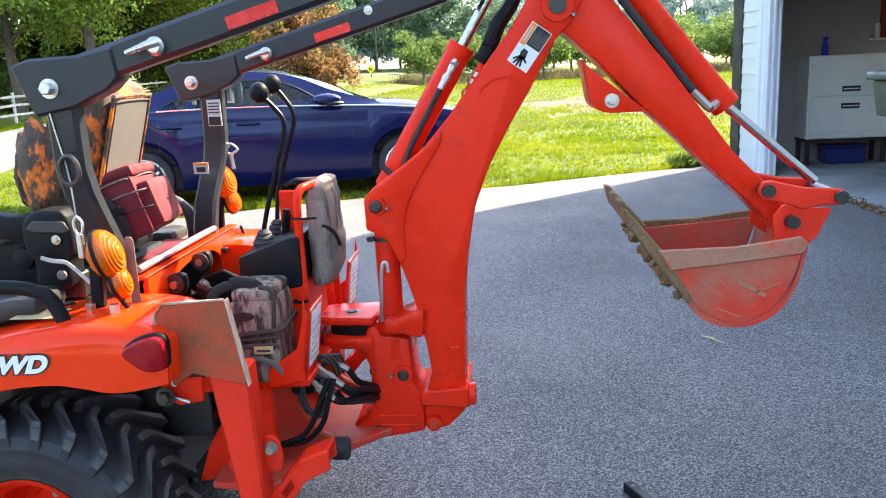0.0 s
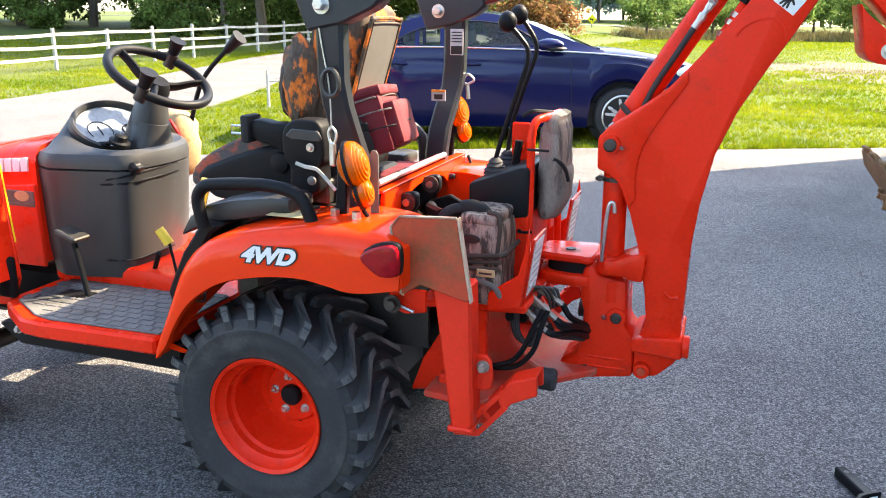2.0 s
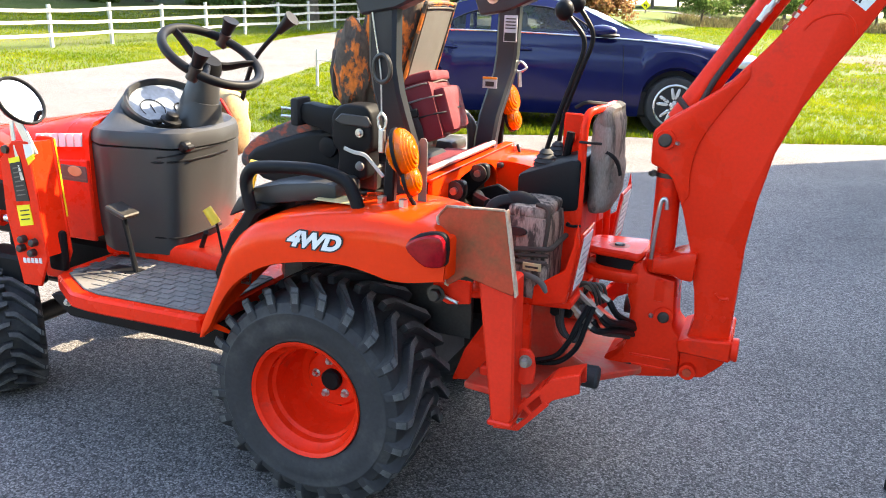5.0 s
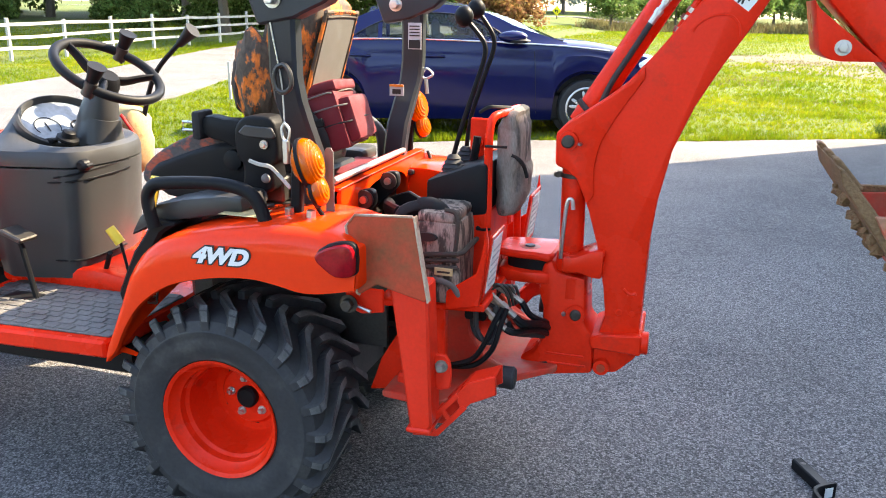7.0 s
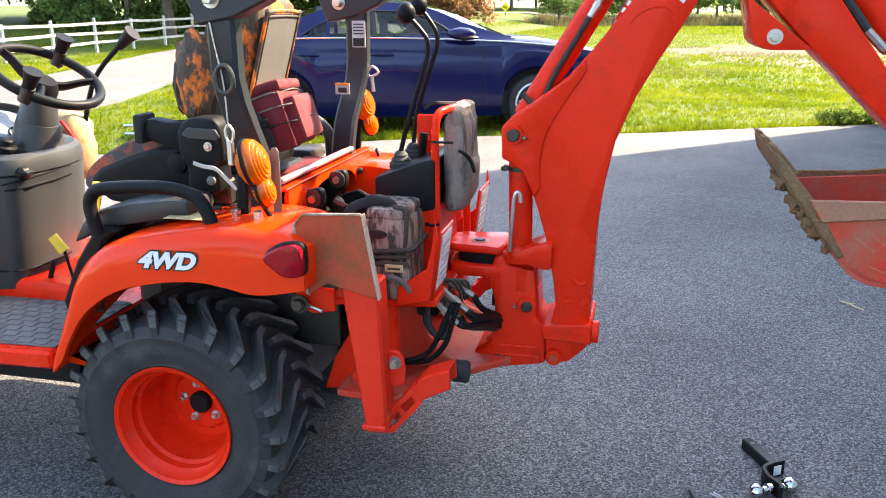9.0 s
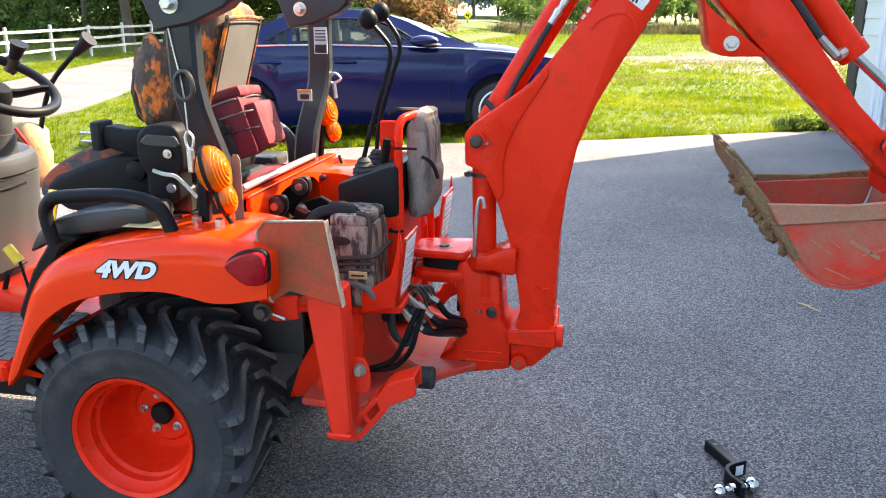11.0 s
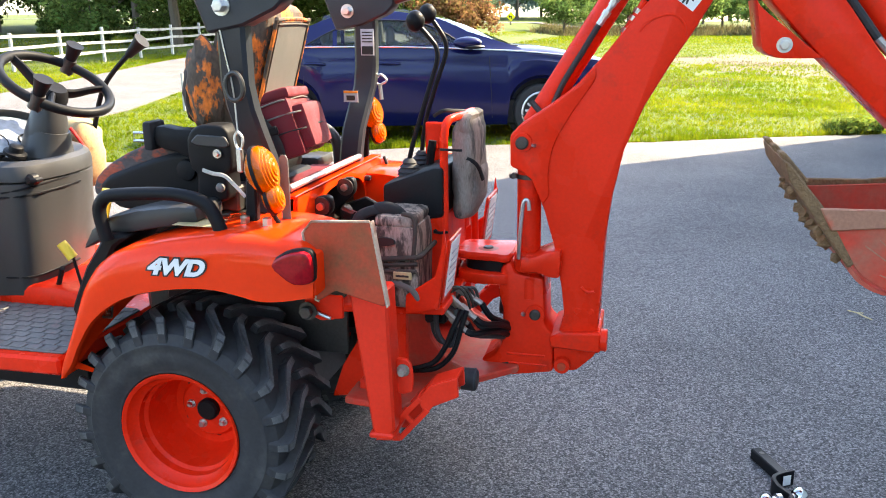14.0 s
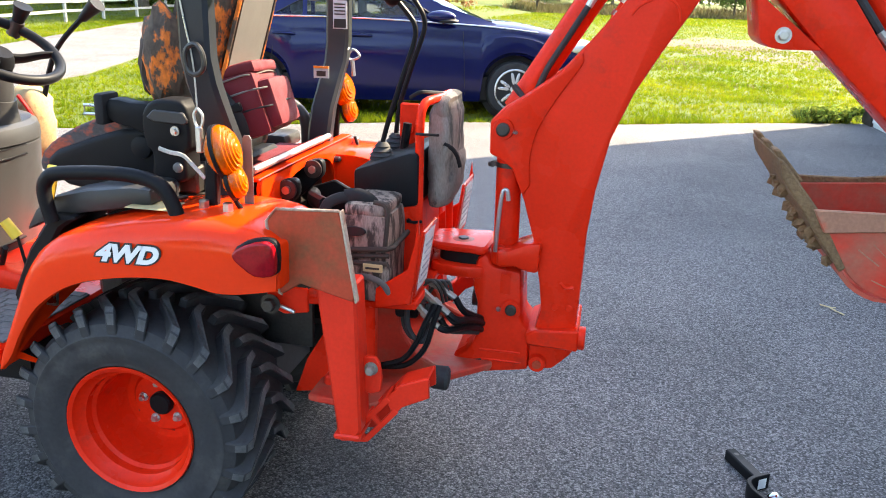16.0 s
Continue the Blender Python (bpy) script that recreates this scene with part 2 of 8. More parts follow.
def tube(points, r, seg=10, closed=False, r2=None, cap=True, flat=1.0):
    """Round bar along points; flat squashes its section."""
    p = [Vector(q) for q in points]
    n = len(p)
    bm = bmesh.new()
    rings, side = [], None
    for i in range(n):
        d = (p[(i + 1) % n] - p[i - 1]) if closed else (p[min(i + 1, n - 1)] - p[max(i - 1, 0)])
        d.normalize()
        if side is None:
            side = d.orthogonal().normalized() if abs(d.y) > 0.9 else d.cross(Vector((0, 1, 0))).normalized()
        side = (side - d * side.dot(d)).normalized()
        up = d.cross(side)
        k = r if r2 is None else r + (r2 - r) * i / (n - 1)
        rings.append([bm.verts.new(p[i] + side * math.cos(a) * k + up * math.sin(a) * k * flat) for a in (2 * math.pi * j / seg for j in range(seg))])
    for i in range(n if closed else n - 1):
        a, b = rings[i], rings[(i + 1) % n]
        for j in range(seg):
            bm.faces.new((a[j], a[(j + 1) % seg], b[(j + 1) % seg], b[j]))
    if cap and not closed:
        bm.faces.new(rings[0][::-1]), bm.faces.new(rings[-1])
    return finish(bm)


def rod(a, b, r, seg=14, r2=None, bevel=0.0):
    bm = tube([a, b], r, seg, r2=r2)
    if bevel:
        finish(bm, bevel)
    return bm


def lathe(profile, centre, axis="y", seg=32, close=False, caps=True):
    """Profile of (along, radius) turned about an axis through centre."""
    bm = bmesh.new()
    c = Vector(centre)
    rings = []
    for along, r in profile:
        ring = []
        for j in range(seg):
            a = 2 * math.pi * j / seg
            u, v = r * math.cos(a), r * math.sin(a)
            q = {"x": (along, u, v), "y": (u, along, v), "z": (u, v, along)}[axis]
            ring.append(bm.verts.new(c + Vector(q)))
        rings.append(ring)
    for i in range(len(rings) - (0 if close else 1)):
        a, b = rings[i], rings[(i + 1) % len(rings)]
        for j in range(seg):
            bm.faces.new((a[j], a[(j + 1) % seg], b[(j + 1) % seg], b[j]))
    if not close and caps:
        for ring in (rings[0], rings[-1]):
            bm.faces.new(ring)
    return finish(bm)


def ball(centre, rx, ry=None, rz=None, sub=2, rough=0.0):
    bm = bmesh.new()
    bmesh.ops.create_icosphere(bm, subdivisions=sub, radius=1.0)
    for v in bm.verts:
        k = 1 + (rough * noise.noise(v.co * 2.3 + Vector(centre) * 5) if rough else 0)
        v.co = Vector(centre) + Vector((v.co.x * rx * k, v.co.y * (ry or rx) * k, v.co.z * (rz or rx) * k))
    return finish(bm)


def soft_box(x0, x1, y0, y1, z0, z1, r=0.03, puff=0.0, wrinkle=0.0, cuts=5):
    """A padded box: rounded, bulged and creased, for cushions and bags."""
    bm = bmesh.new()
    bmesh.ops.create_cube(bm, size=2.0)
    bmesh.ops.subdivide_edges(bm, edges=bm.edges, cuts=cuts, use_grid_fill=True)
    hx, hy, hz = (x1 - x0) / 2, (y1 - y0) / 2, (z1 - z0) / 2
    c = Vector(((x0 + x1) / 2, (y0 + y1) / 2, (z0 + z1) / 2))
    for v in bm.verts:
        q = Vector((v.co.x * hx, v.co.y * hy, v.co.z * hz))
        core = Vector((max(-hx + r, min(hx - r, q.x)), max(-hy + r, min(hy - r, q.y)), max(-hz + r, min(hz - r, q.z))))
        d = q - core
        if d.length > 1e-6:
            q = core + d.normalized() * min(r, max(abs(d.x), abs(d.y), abs(d.z)))
        if puff:
            u, w, s = q.x / hx, q.y / hy, q.z / hz
            q = Vector((q.x * (1 + puff * (1 - w * w) * (1 - s * s)), q.y * (1 + puff * (1 - u * u) * (1 - s * s)), q.z * (1 + puff * (1 - u * u) * (1 - w * w))))
        if wrinkle:
            q += Vector((1, 1, 1)) * 0 + q.normalized() * wrinkle * noise.noise((q + c) * 22)
        v.co = c + q
    return finish(bm)


def text_part(name, words, size, m, mat, parent, extrude=0.001, shear=0.0, bold=0.0, label=""):
    cu = bpy.data.curves.new(name, "FONT")
    cu.body, cu.size, cu.extrude, cu.shear, cu.offset = words, size, extrude, shear, bold
    cu.align_x, cu.align_y = "CENTER", "CENTER"
    tmp = new("tmp", cu)
    bpy.context.view_layer.update()
    me = bpy.data.meshes.new_from_object(tmp.evaluated_get(bpy.context.evaluated_depsgraph_get()))
    bpy.data.objects.remove(tmp)
    me.transform(m)
    me.materials.clear()
    me.materials.append(mat)
    ob = new(name, me)
    ob.parent = parent
    if parent.type == "EMPTY" and not parent.parent:
        ob.matrix_parent_inverse = Matrix.Translation(-Vector(parent.location))
    return tagged(ob, label)


def facing_us(x, y, z, lean=0.0):
    """Pose of flat things that face -y and read left to right along +x; lean turns them in their plane."""
    return pose(x, y, z) @ pose(0, 0, 0, 90, 0, 0) @ pose(0, 0, 0, 0, 0, lean)


# ---- ground ----
def sheet(name, outline, z, depth, mat, label, category):
    return solo(name, prism_z(outline, z - depth, z, 0.0), mat, label, category, kind="structure")


def rise(x, y):
    """Height of the ground: level round the driveway, rising gently past the lane and far beyond the lawn."""
    side = np.clip((-9.0 - x) / 6.0, 0, 1)
    return -0.025 + 0.023 * np.clip(y - 13.5, 0, 40) * side + 0.022 * np.clip(-18.0 - x, 0, 60) + 0.028 * np.clip(y - 95, 0, 60)


def ground_sheet():
    """One sheet to the horizon, finely divided near the place."""
    xs = np.concatenate([[-1500, -600, -250, -140], np.arange(-100, 101, 4.0), [140, 250, 600, 1500]])
    ys = np.concatenate([[-1500, -600, -250, -140], np.arange(-100, 181, 4.0), [250, 600, 1500]])
    gx, gy = np.meshgrid(xs, ys)
    v = np.stack([gx, gy, rise(gx, gy)], -1).reshape(-1, 3)
    w = len(xs)
    f = [(j * w + i, j * w + i + 1, (j + 1) * w + i + 1, (j + 1) * w + i) for j in range(len(ys) - 1) for i in range(w - 1)]
    me = bpy.data.meshes.new("ground")
    me.from_pydata(v.tolist(), [], f)
    me.materials.append(GROUND)
    return tagged(new("ground", me), "mown green lawn with drier yellow patches", "lawn", "", "structure")


def ribbon(name, near, far, mat, label, category, step=1.5):
    """A paved strip between two edges given as (x, y) lines of equal count, laid on the ground with a thin side."""
    bm, rows = bmesh.new(), []
    pts = []
    for (p, q), (p2, q2) in zip(zip(near, far), list(zip(near, far))[1:]):
        p, q, p2, q2 = Vector(p), Vector(q), Vector(p2), Vector(q2)
        k = max(1, int((p2 - p).length / step))
        pts += [(p.lerp(p2, i / k), q.lerp(q2, i / k)) for i in range(k)]
    pts.append((Vector(near[-1]), Vector(far[-1])))
    for p, q in pts:
        row = []
        for f in (0.0, 0.25, 0.5, 0.75, 1.0):
            c = p.lerp(q, f)
            row.append(bm.verts.new((c.x, c.y, float(rise(c.x, c.y)) + 0.029)))
        low = [bm.verts.new((c.co.x, c.co.y, c.co.z - 0.06)) for c in (row[0], row[-1])]
        rows.append([low[0]] + row + [low[1]])
    for a, b in zip(rows, rows[1:]):
        for j in range(len(a) - 1):
            bm.faces.new((a[j], a[j + 1], b[j + 1], b[j]))
    return solo(name, finish(bm), mat, label, category, kind="structure")


ground_sheet()
EDGE = [(4.58, 9.0), (3.4, 8.55), (2.1, 7.95), (1.25, 7.5), (-0.4, 6.95), (-1.2, 6.6), (-4.1, 4.9), (-7.2, 3.7)]
sheet("pavement", EDGE + [(-30, -4), (-30, -14), (4.58, -14)], 0.0, 0.06, ASPHALT, "grey weathered asphalt driveway with fine stone", "driveway")
LANE_R = [(-6.3, 4.0), (-7.25, 9.6), (-8.6, 13.5), (-10.0, 17), (-11.5, 22), (-12.5, 32), (-12.9, 60)]
LANE_L = [(-10.2, 3.0), (-11.2, 9.2), (-12.1, 12.6), (-13.4, 17), (-14.6, 22), (-15.9, 32), (-16.4, 60)]
ribbon("road", LANE_R, LANE_L, ASPHALT, "pale sunlit asphalt lane across the lawn", "lane")

# ---- building on the right of the driveway ----
WX, WY = 4.26, 8.945
EAVE = 5.37
SIDING = material("white_lap_siding", (0.6, 0.61, 0.57), 0.6, vary=0.07, scale=3, fine=80, bump=0.08)
TRIM = material("white_trim", (0.62, 0.63, 0.65), 0.5, vary=0.05)
DARKWOOD = material("dark_corner_post", (0.035, 0.026, 0.022), 0.7, vary=0.2)
INNER = material("brown_garage_wall", (0.42, 0.37, 0.34), 0.85, vary=0.15, scale=2, fine=60)
ROOF = material("grey_shingle", (0.09, 0.088, 0.085), 0.95, vary=0.25, scale=3, fine=60, bump=0.5)
PUTTY = material("putty_grey_steel", (0.72, 0.69, 0.62), 0.45, vary=0.06, bump=0.03)
BINGREEN = material("dark_green_bin", (0.045, 0.056, 0.052), 0.5, vary=0.15, scale=4, fine=150, bump=0.1)
TUB = material("navy_plastic", (0.02, 0.025, 0.12), 0.4, vary=0.1)
BLUE = material("blue_plastic", (0.02, 0.04, 0.4), 0.35, vary=0.1)
REDWALL = material("faded_red_door", (0.3, 0.04, 0.04), 0.7, vary=0.15)

DOOR_Y, DOOR_Y0, DOOR_H = 7.565, 2.0, 2.3
JAMB = 0.328


def lap_boards(parent, x, y0, y1, z0, z1, step=0.19):
    """Overlapping horizontal boards on a wall that faces -x; each a part."""
    z = z0
    while z < z1 - 0.01:
        bm = bmesh.new()
        top = min(z + step, z1)
        vs = [bm.verts.new(p) for p in ((x, y0, z), (x, y1, z), (x, y1, top), (x, y0, top), (x - 0.018, y0, z), (x - 0.018, y1, z), (x - 0.005, y1, top), (x - 0.005, y0, top))]
        for f in ((4, 5, 6, 7), (0, 1, 5, 4), (2, 3, 7, 6), (0, 4, 7, 3), (1, 2, 6, 5), (0, 3, 2, 1)):
            bm.faces.new([vs[i] for i in f])
        bmesh.ops.recalc_face_normals(bm, faces=bm.faces)
        part("siding_board", bm, SIDING, parent)
        z += step


w1 = solo("wall_west", box(WX, WX + 0.18, DOOR_Y + JAMB, WY, 0, EAVE, 0), SIDING, "white lap siding wall beside the garage opening", "wall", kind="structure")
lap_boards(w1, WX, DOOR_Y + JAMB, WY - 0.35, 0.05, 2.6)
w2 = solo("wall_west_upper", box(WX, WX + 0.18, DOOR_Y0, DOOR_Y + JAMB, DOOR_H, EAVE, 0), SIDING, "white lap siding wall over the garage opening", "wall", kind="structure")
solo("wall_west_near", box(WX, WX + 0.18, -8, DOOR_Y0, 0, EAVE, 0), SIDING, "white lap siding house wall", "wall", kind="structure")
solo("wall_north", box(WX + 0.18, WX + 9, WY - 0.18, WY, 0, EAVE, 0), INNER, "brown rear garage wall", "wall", kind="structure")
solo("wall_east", box(WX + 8.8, WX + 9, -8, WY - 0.18, 0, EAVE, 0), INNER, "brown inner garage wall", "wall", kind="structure")
solo("wall_south", box(WX + 0.18, WX + 8.8, -8, -7.8, 0, EAVE, 0), INNER, "brown inner house wall", "wall", kind="structure")
solo("ceiling", box(WX + 0.18, WX + 8.8, -7.8, WY - 0.18, 2.6, 2.7, 0), INNER, "dark garage ceiling", "ceiling", kind="structure")
solo("roof", prism_z([(WX, -8.1), (WX + 9.2, -8.1), (WX + 9.2, WY), (WX, WY)], EAVE, EAVE + 0.15, 0), ROOF, "grey shingle roof", "roof", kind="structure")
solo("corner_post", box(WX - 0.035, WX + 0.05, WY - 0.35, WY + 0.03, 0, EAVE, 0.006), DARKWOOD, "dark brown corner board", "trim", kind="structure")
jamb = solo("door_1", join(box(WX - 0.03, WX + 0.13, DOOR_Y, DOOR_Y + JAMB, 0, DOOR_H, 0.006), box(WX - 0.055, WX - 0.02, DOOR_Y + 0.2, DOOR_Y + 0.34, 0, DOOR_H, 0.008), box(WX - 0.045, WX - 0.02, DOOR_Y + 0.02, DOOR_Y + 0.1, 0, DOOR_H, 0.008),
    *[box(WX + a, WX + b, DOOR_Y - d, DOOR_Y + 0.01, 0, DOOR_H, 0.004) for a, b, d in ((-0.022, 0.008, 0.012), (0.03, 0.062, 0.028), (0.095, 0.12, 0.018))]), TRIM, "white moulded garage door frame", "door frame", kind="structure")
part("door_head", box(WX - 0.03, WX + 0.2, DOOR_Y0, DOOR_Y, DOOR_H - 0.2, DOOR_H, 0.006), TRIM, jamb)
solo("floor", box(WX + 0.18, WX + 8.8, -7.8, WY - 0.18, -0.05, 0.012, 0.004), SLAB, "grey concrete garage floor", "floor", kind="structure")
solo("trim", box(WX + 0.16, WX + 0.18, DOOR_Y0, DOOR_Y, -0.04, 0.006, 0), MUD, "dirt-filled joint with weeds along the slab", "joint", kind="structure")

cab = thing("file_cabinet", (5.72, 9.18, 0.012), "putty grey two-drawer steel cabinet on legs against the wall", "cabinet")
part("cabinet_body", box(5.22, 6.25, 8.96, 9.4, 0.34, 1.375, 0.012), PUTTY, cab)
for z0, z1, zh in ((0.425, 0.862, 0.715), (0.876, 1.35, 0.925)):
    d = part("drawer", box(5.245, 6.225, 8.946, 8.96, z0, z1, 0.005), PUTTY, cab)
    handle = part("drawer_handle", box(5.625, 5.845, 8.938, 8.946, zh, zh + 0.066, 0.003), DARKSTEEL, d, "dark recessed drawer handle")
    part("handle_lip", box(5.64, 5.83, 8.93, 8.938, zh + 0.024, zh + 0.04, 0.002), PUTTY, handle)
for x in (5.24, 6.18):
    for y in (9.0, 9.32):
        part("cabinet_leg", box(x, x + 0.05, y, y + 0.05, 0.012, 0.34, 0.003), DARKSTEEL, cab)
part("stand_rail", box(5.23, 6.24, 8.97, 9.39, 0.3, 0.34, 0.003), DARKSTEEL, cab)
bt = thing("spray_bottle", (5.41, 9.0, 1.375), "blue spray bottle on the steel cabinet", "bottle")
part("bottle_body", lathe([(0, 0.036), (0.01, 0.04), (0.11, 0.04), (0.16, 0.018), (0.18, 0.016)], (5.41, 9.0, 1.375), "z", 18), BLUE, bt)
part("bottle_trigger", join(box(5.385, 5.44, 8.988, 9.012, 1.555, 1.6, 0.006), box(5.38, 5.392, 8.99, 9.01, 1.52, 1.57, 0.004)), BLUE, bt)
tub = thing("storage_tub", (5.75, 9.2, 0.012), "dark blue plastic tub under the cabinet", "tub")
part("tub_body", box(5.5, 6.0, 9.02, 9.3, 0.012, 0.22, 0.02), TUB, tub)
part("tub_lid", box(5.48, 6.02, 9.0, 9.31, 0.22, 0.245, 0.008), TUB, tub)
sh = thing("wall_shelf", (6.3, 9.34, 1.5), "small shelf with odds and ends on the garage wall", "shelf")
part("shelf_board", box(6.1, 6.42, 9.2, 9.34, 1.535, 1.56, 0.004), PUTTY, sh)
part("shelf_panel", box(6.22, 6.62, 9.31, 9.335, 1.57, 2.5, 0.004), REDWALL, sh, "faded red panel")
part("shelf_tin", lathe([(0, 0.035), (0.18, 0.035), (0.185, 0.03)], (6.17, 9.27, 1.56), "z", 16), PUTTY, sh)

# wheeled rubbish bin beside the opening
bn = thing("wheeled_bin", (3.94, 3.29, 0), "dark green wheeled rubbish bin with a closed lid", "bin")


def tapered(x0, x1, y0, y1, z0, z1, k, bevel=0.02):
    cx, cy = (x0 + x1) / 2, (y0 + y1) / 2
    bm = bmesh.new()
    lo = [bm.verts.new((cx + (x - cx) * k, cy + (y - cy) * k, z0)) for x, y in ((x0, y0), (x1, y0), (x1, y1), (x0, y1))]
    hi = [bm.verts.new((x, y, z1)) for x, y in ((x0, y0), (x1, y0), (x1, y1), (x0, y1))]
    for j in range(4):
        bm.faces.new((lo[j], lo[(j + 1) % 4], hi[(j + 1) % 4], hi[j]))
    bm.faces.new(lo[::-1]), bm.faces.new(hi)
    return finish(bm, bevel, 2)


part("bin_body", tapered(3.62, 4.28, 2.97, 3.63, 0.06, 0.98, 0.8), BINGREEN, bn)
part("bin_rim", tapered(3.52, 4.36, 2.87, 3.71, 0.95, 1.2, 0.93), BINGREEN, bn)
part("bin_lid", join(tapered(3.49, 4.39, 2.84, 3.74, 1.2, 1.26, 1.02, 0.02), tapered(3.68, 4.2, 3.02, 3.54, 1.26, 1.29, 1.15, 0.01)), BINGREEN, bn)
part("bin_bar", rod((3.68, 2.945, 0.45), (3.8, 2.945, 0.43), 0.01, 8), STEEL, bn, "bare metal lift bar")
part("bin_notch", tapered(3.7, 3.9, 2.97, 3.0, 0.2, 0.7, 0.9, 0.004), BLACK, bn)
for x in (3.72, 4.16):
    part("bin_wheel", lathe([(-0.03, 0.02), (-0.03, 0.11), (0.03, 0.11), (0.03, 0.02)], (x, 3.52, 0.11), "x", 20), RUBBER, bn)
bn.location.x += 0.225
for inside in (cab, bt, tub, sh):
    inside.location += Vector((-0.23, -0.58 if inside is sh else -0.64, 0.0))

# ---- tractor ----
AMBER = material("amber_lens", (0.9, 0.16, 0.0), 0.08, vary=0.2, scale=55, fine=110, bump=0.4, bump_d=0.003)
AMBER.node_tree.nodes["Principled BSDF"].inputs["Transmission Weight"].default_value = 0.5
TAIL = material("red_lens", (0.26, 0.003, 0.008), 0.06, vary=0.3, scale=60, fine=150, bump=0.1, spec=0.25)
VINYL = material("grey_vinyl", (0.13, 0.122, 0.11), 0.5, vary=0.08, fine=300, bump=0.15)
MAROON = material("maroon_nylon", (0.12, 0.0065, 0.012), 0.75, vary=0.2, scale=12, fine=400, bump=0.3, bump_d=0.002)
CAMO_ORANGE = material("orange_camo_fabric", (0.62, 0.15, 0.02), 0.8, vary=0.5, scale=28, fine=120, bump=0.2, second=(0.07, 0.05, 0.035), mix_scale=22, mix_lo=0.44, mix_hi=0.5)
CAMO_SEAT = material("faded_camo_fabric", (0.3, 0.06, 0.03), 0.8, vary=0.4, scale=24, fine=150, bump=0.2, second=(0.06, 0.05, 0.048), mix_scale=26, mix_lo=0.4, mix_hi=0.5)
CAMO_BROWN = material("bark_camo_fabric", (0.27, 0.205, 0.165), 0.85, vary=0.4, scale=30, fine=260, bump=0.25, second=(0.05, 0.038, 0.03), mix_scale=34, mix_lo=0.46, mix_hi=0.56)
CAMO_GREY = material("grey_camo_fabric", (0.2, 0.165, 0.14), 0.85, vary=0.4, scale=18, fine=260, bump=0.3, bump_d=0.003, second=(0.05, 0.045, 0.04), mix_scale=12, mix_lo=0.5, mix_hi=0.6)


def streak(m, sx, sy, sz):
    """Draw the pattern of a material out along one way."""
    n, l = m.node_tree.nodes, m.node_tree.links
    tc = [x for x in n if x.type == "TEX_COORD"][0]
    mp = n.new("ShaderNodeMapping")
    mp.inputs["Scale"].default_value = (sx, sy, sz)
    l.new(tc.outputs["Object"], mp.inputs["Vector"])
    for tex in [x for x in n if x.type == "TEX_NOISE"]:
        l.new(mp.outputs[0], tex.inputs["Vector"])


streak(CAMO_BROWN, 1.2, 1.2, 0.3)
streak(CAMO_GREY, 1.2, 1.2, 0.35)
streak(CAMO_SEAT, 0.6, 1.3, 1.0)
streak(CAMO_ORANGE, 1.0, 1.0, 0.55)
DARK_CLOTH = material("dark_brown_cloth", (0.05, 0.038, 0.03), 0.9, vary=0.2, fine=300, bump=0.2)
STRAP = material("black_webbing", (0.012, 0.012, 0.013), 0.8, vary=0.2, fine=500, bump=0.2)
DECAL = material("white_decal", (0.72, 0.72, 0.7), 0.45, vary=0.05, bump=0.0)
DECAL_BLACK = material("black_decal", (0.02, 0.02, 0.02), 0.4, vary=0.05, bump=0.0)
DECAL_ORANGE = material("orange_decal", (0.85, 0.25, 0.02), 0.4, vary=0.05, bump=0.0)
DECAL_YELLOW = material("yellow_decal", (0.85, 0.7, 0.02), 0.4, vary=0.05, bump=0.0)
RUSTY_EDGE = material("scraped_steel_edge", (0.45, 0.36, 0.27), 0.5, vary=0.3, scale=30, fine=160, bump=0.2, second=(0.3, 0.1, 0.05), mix_scale=12)
LUG = material("dusty_lug_rubber", (0.13, 0.127, 0.122), 0.8, vary=0.35, scale=20, fine=120, bump=0.3, second=(0.06, 0.06, 0.06), mix_scale=8)
SEAT_BACK = material("grey_vinyl_panel", (0.12, 0.115, 0.105), 0.55, vary=0.08, fine=300, bump=0.15)
VINYL_PALE = material("frayed_pale_webbing", (0.45, 0.43, 0.38), 0.8, vary=0.3, scale=40, fine=300, bump=0.3)
LABEL = material("dusty_white_label", (0.46, 0.45, 0.44), 0.55, vary=0.12, scale=30, bump=0.0)
INK = material("faded_label_ink", (0.42, 0.43, 0.45), 0.6, vary=0.1, bump=0.0)
BADGE = material("grey_badge_foil", (0.12, 0.1, 0.09), 0.5, vary=0.25, scale=40)
TAPE_RED = material("red_reflective_tape", (0.65, 0.02, 0.02), 0.25, vary=0.12, scale=40, bump=0.1)
MAT_GREY = material("grey_rubber_mat", (0.13, 0.122, 0.115), 0.8, vary=0.3, scale=9, fine=120, bump=0.3, second=(0.06, 0.056, 0.052), mix_scale=5, mix_lo=0.45, mix_hi=0.62)
YELLOW_GRIP = material("yellow_plastic", (0.75, 0.5, 0.05), 0.45, vary=0.1)
# camo paled to cream, with the sun on the jacket in its colour
SUNLIT_CAMO = material("sunlit_camo_fabric", (0.34, 0.26, 0.13), 0.85, vary=0.3, scale=20, fine=150, bump=0.25, second=(0.25, 0.12, 0.05), mix_scale=14, mix_lo=0.55, mix_hi=0.66)
TAN = material("tan_patch", (0.5, 0.4, 0.2), 0.8, vary=0.1)
ALU = material("dull_aluminium", (0.6, 0.6, 0.58), 0.4, 0.9, vary=0.1)
MIRROR = material("mirror_glass", (0.9, 0.92, 0.93), 0.02, 1.0, vary=0.0, bump=0.0, rough_vary=0.0)
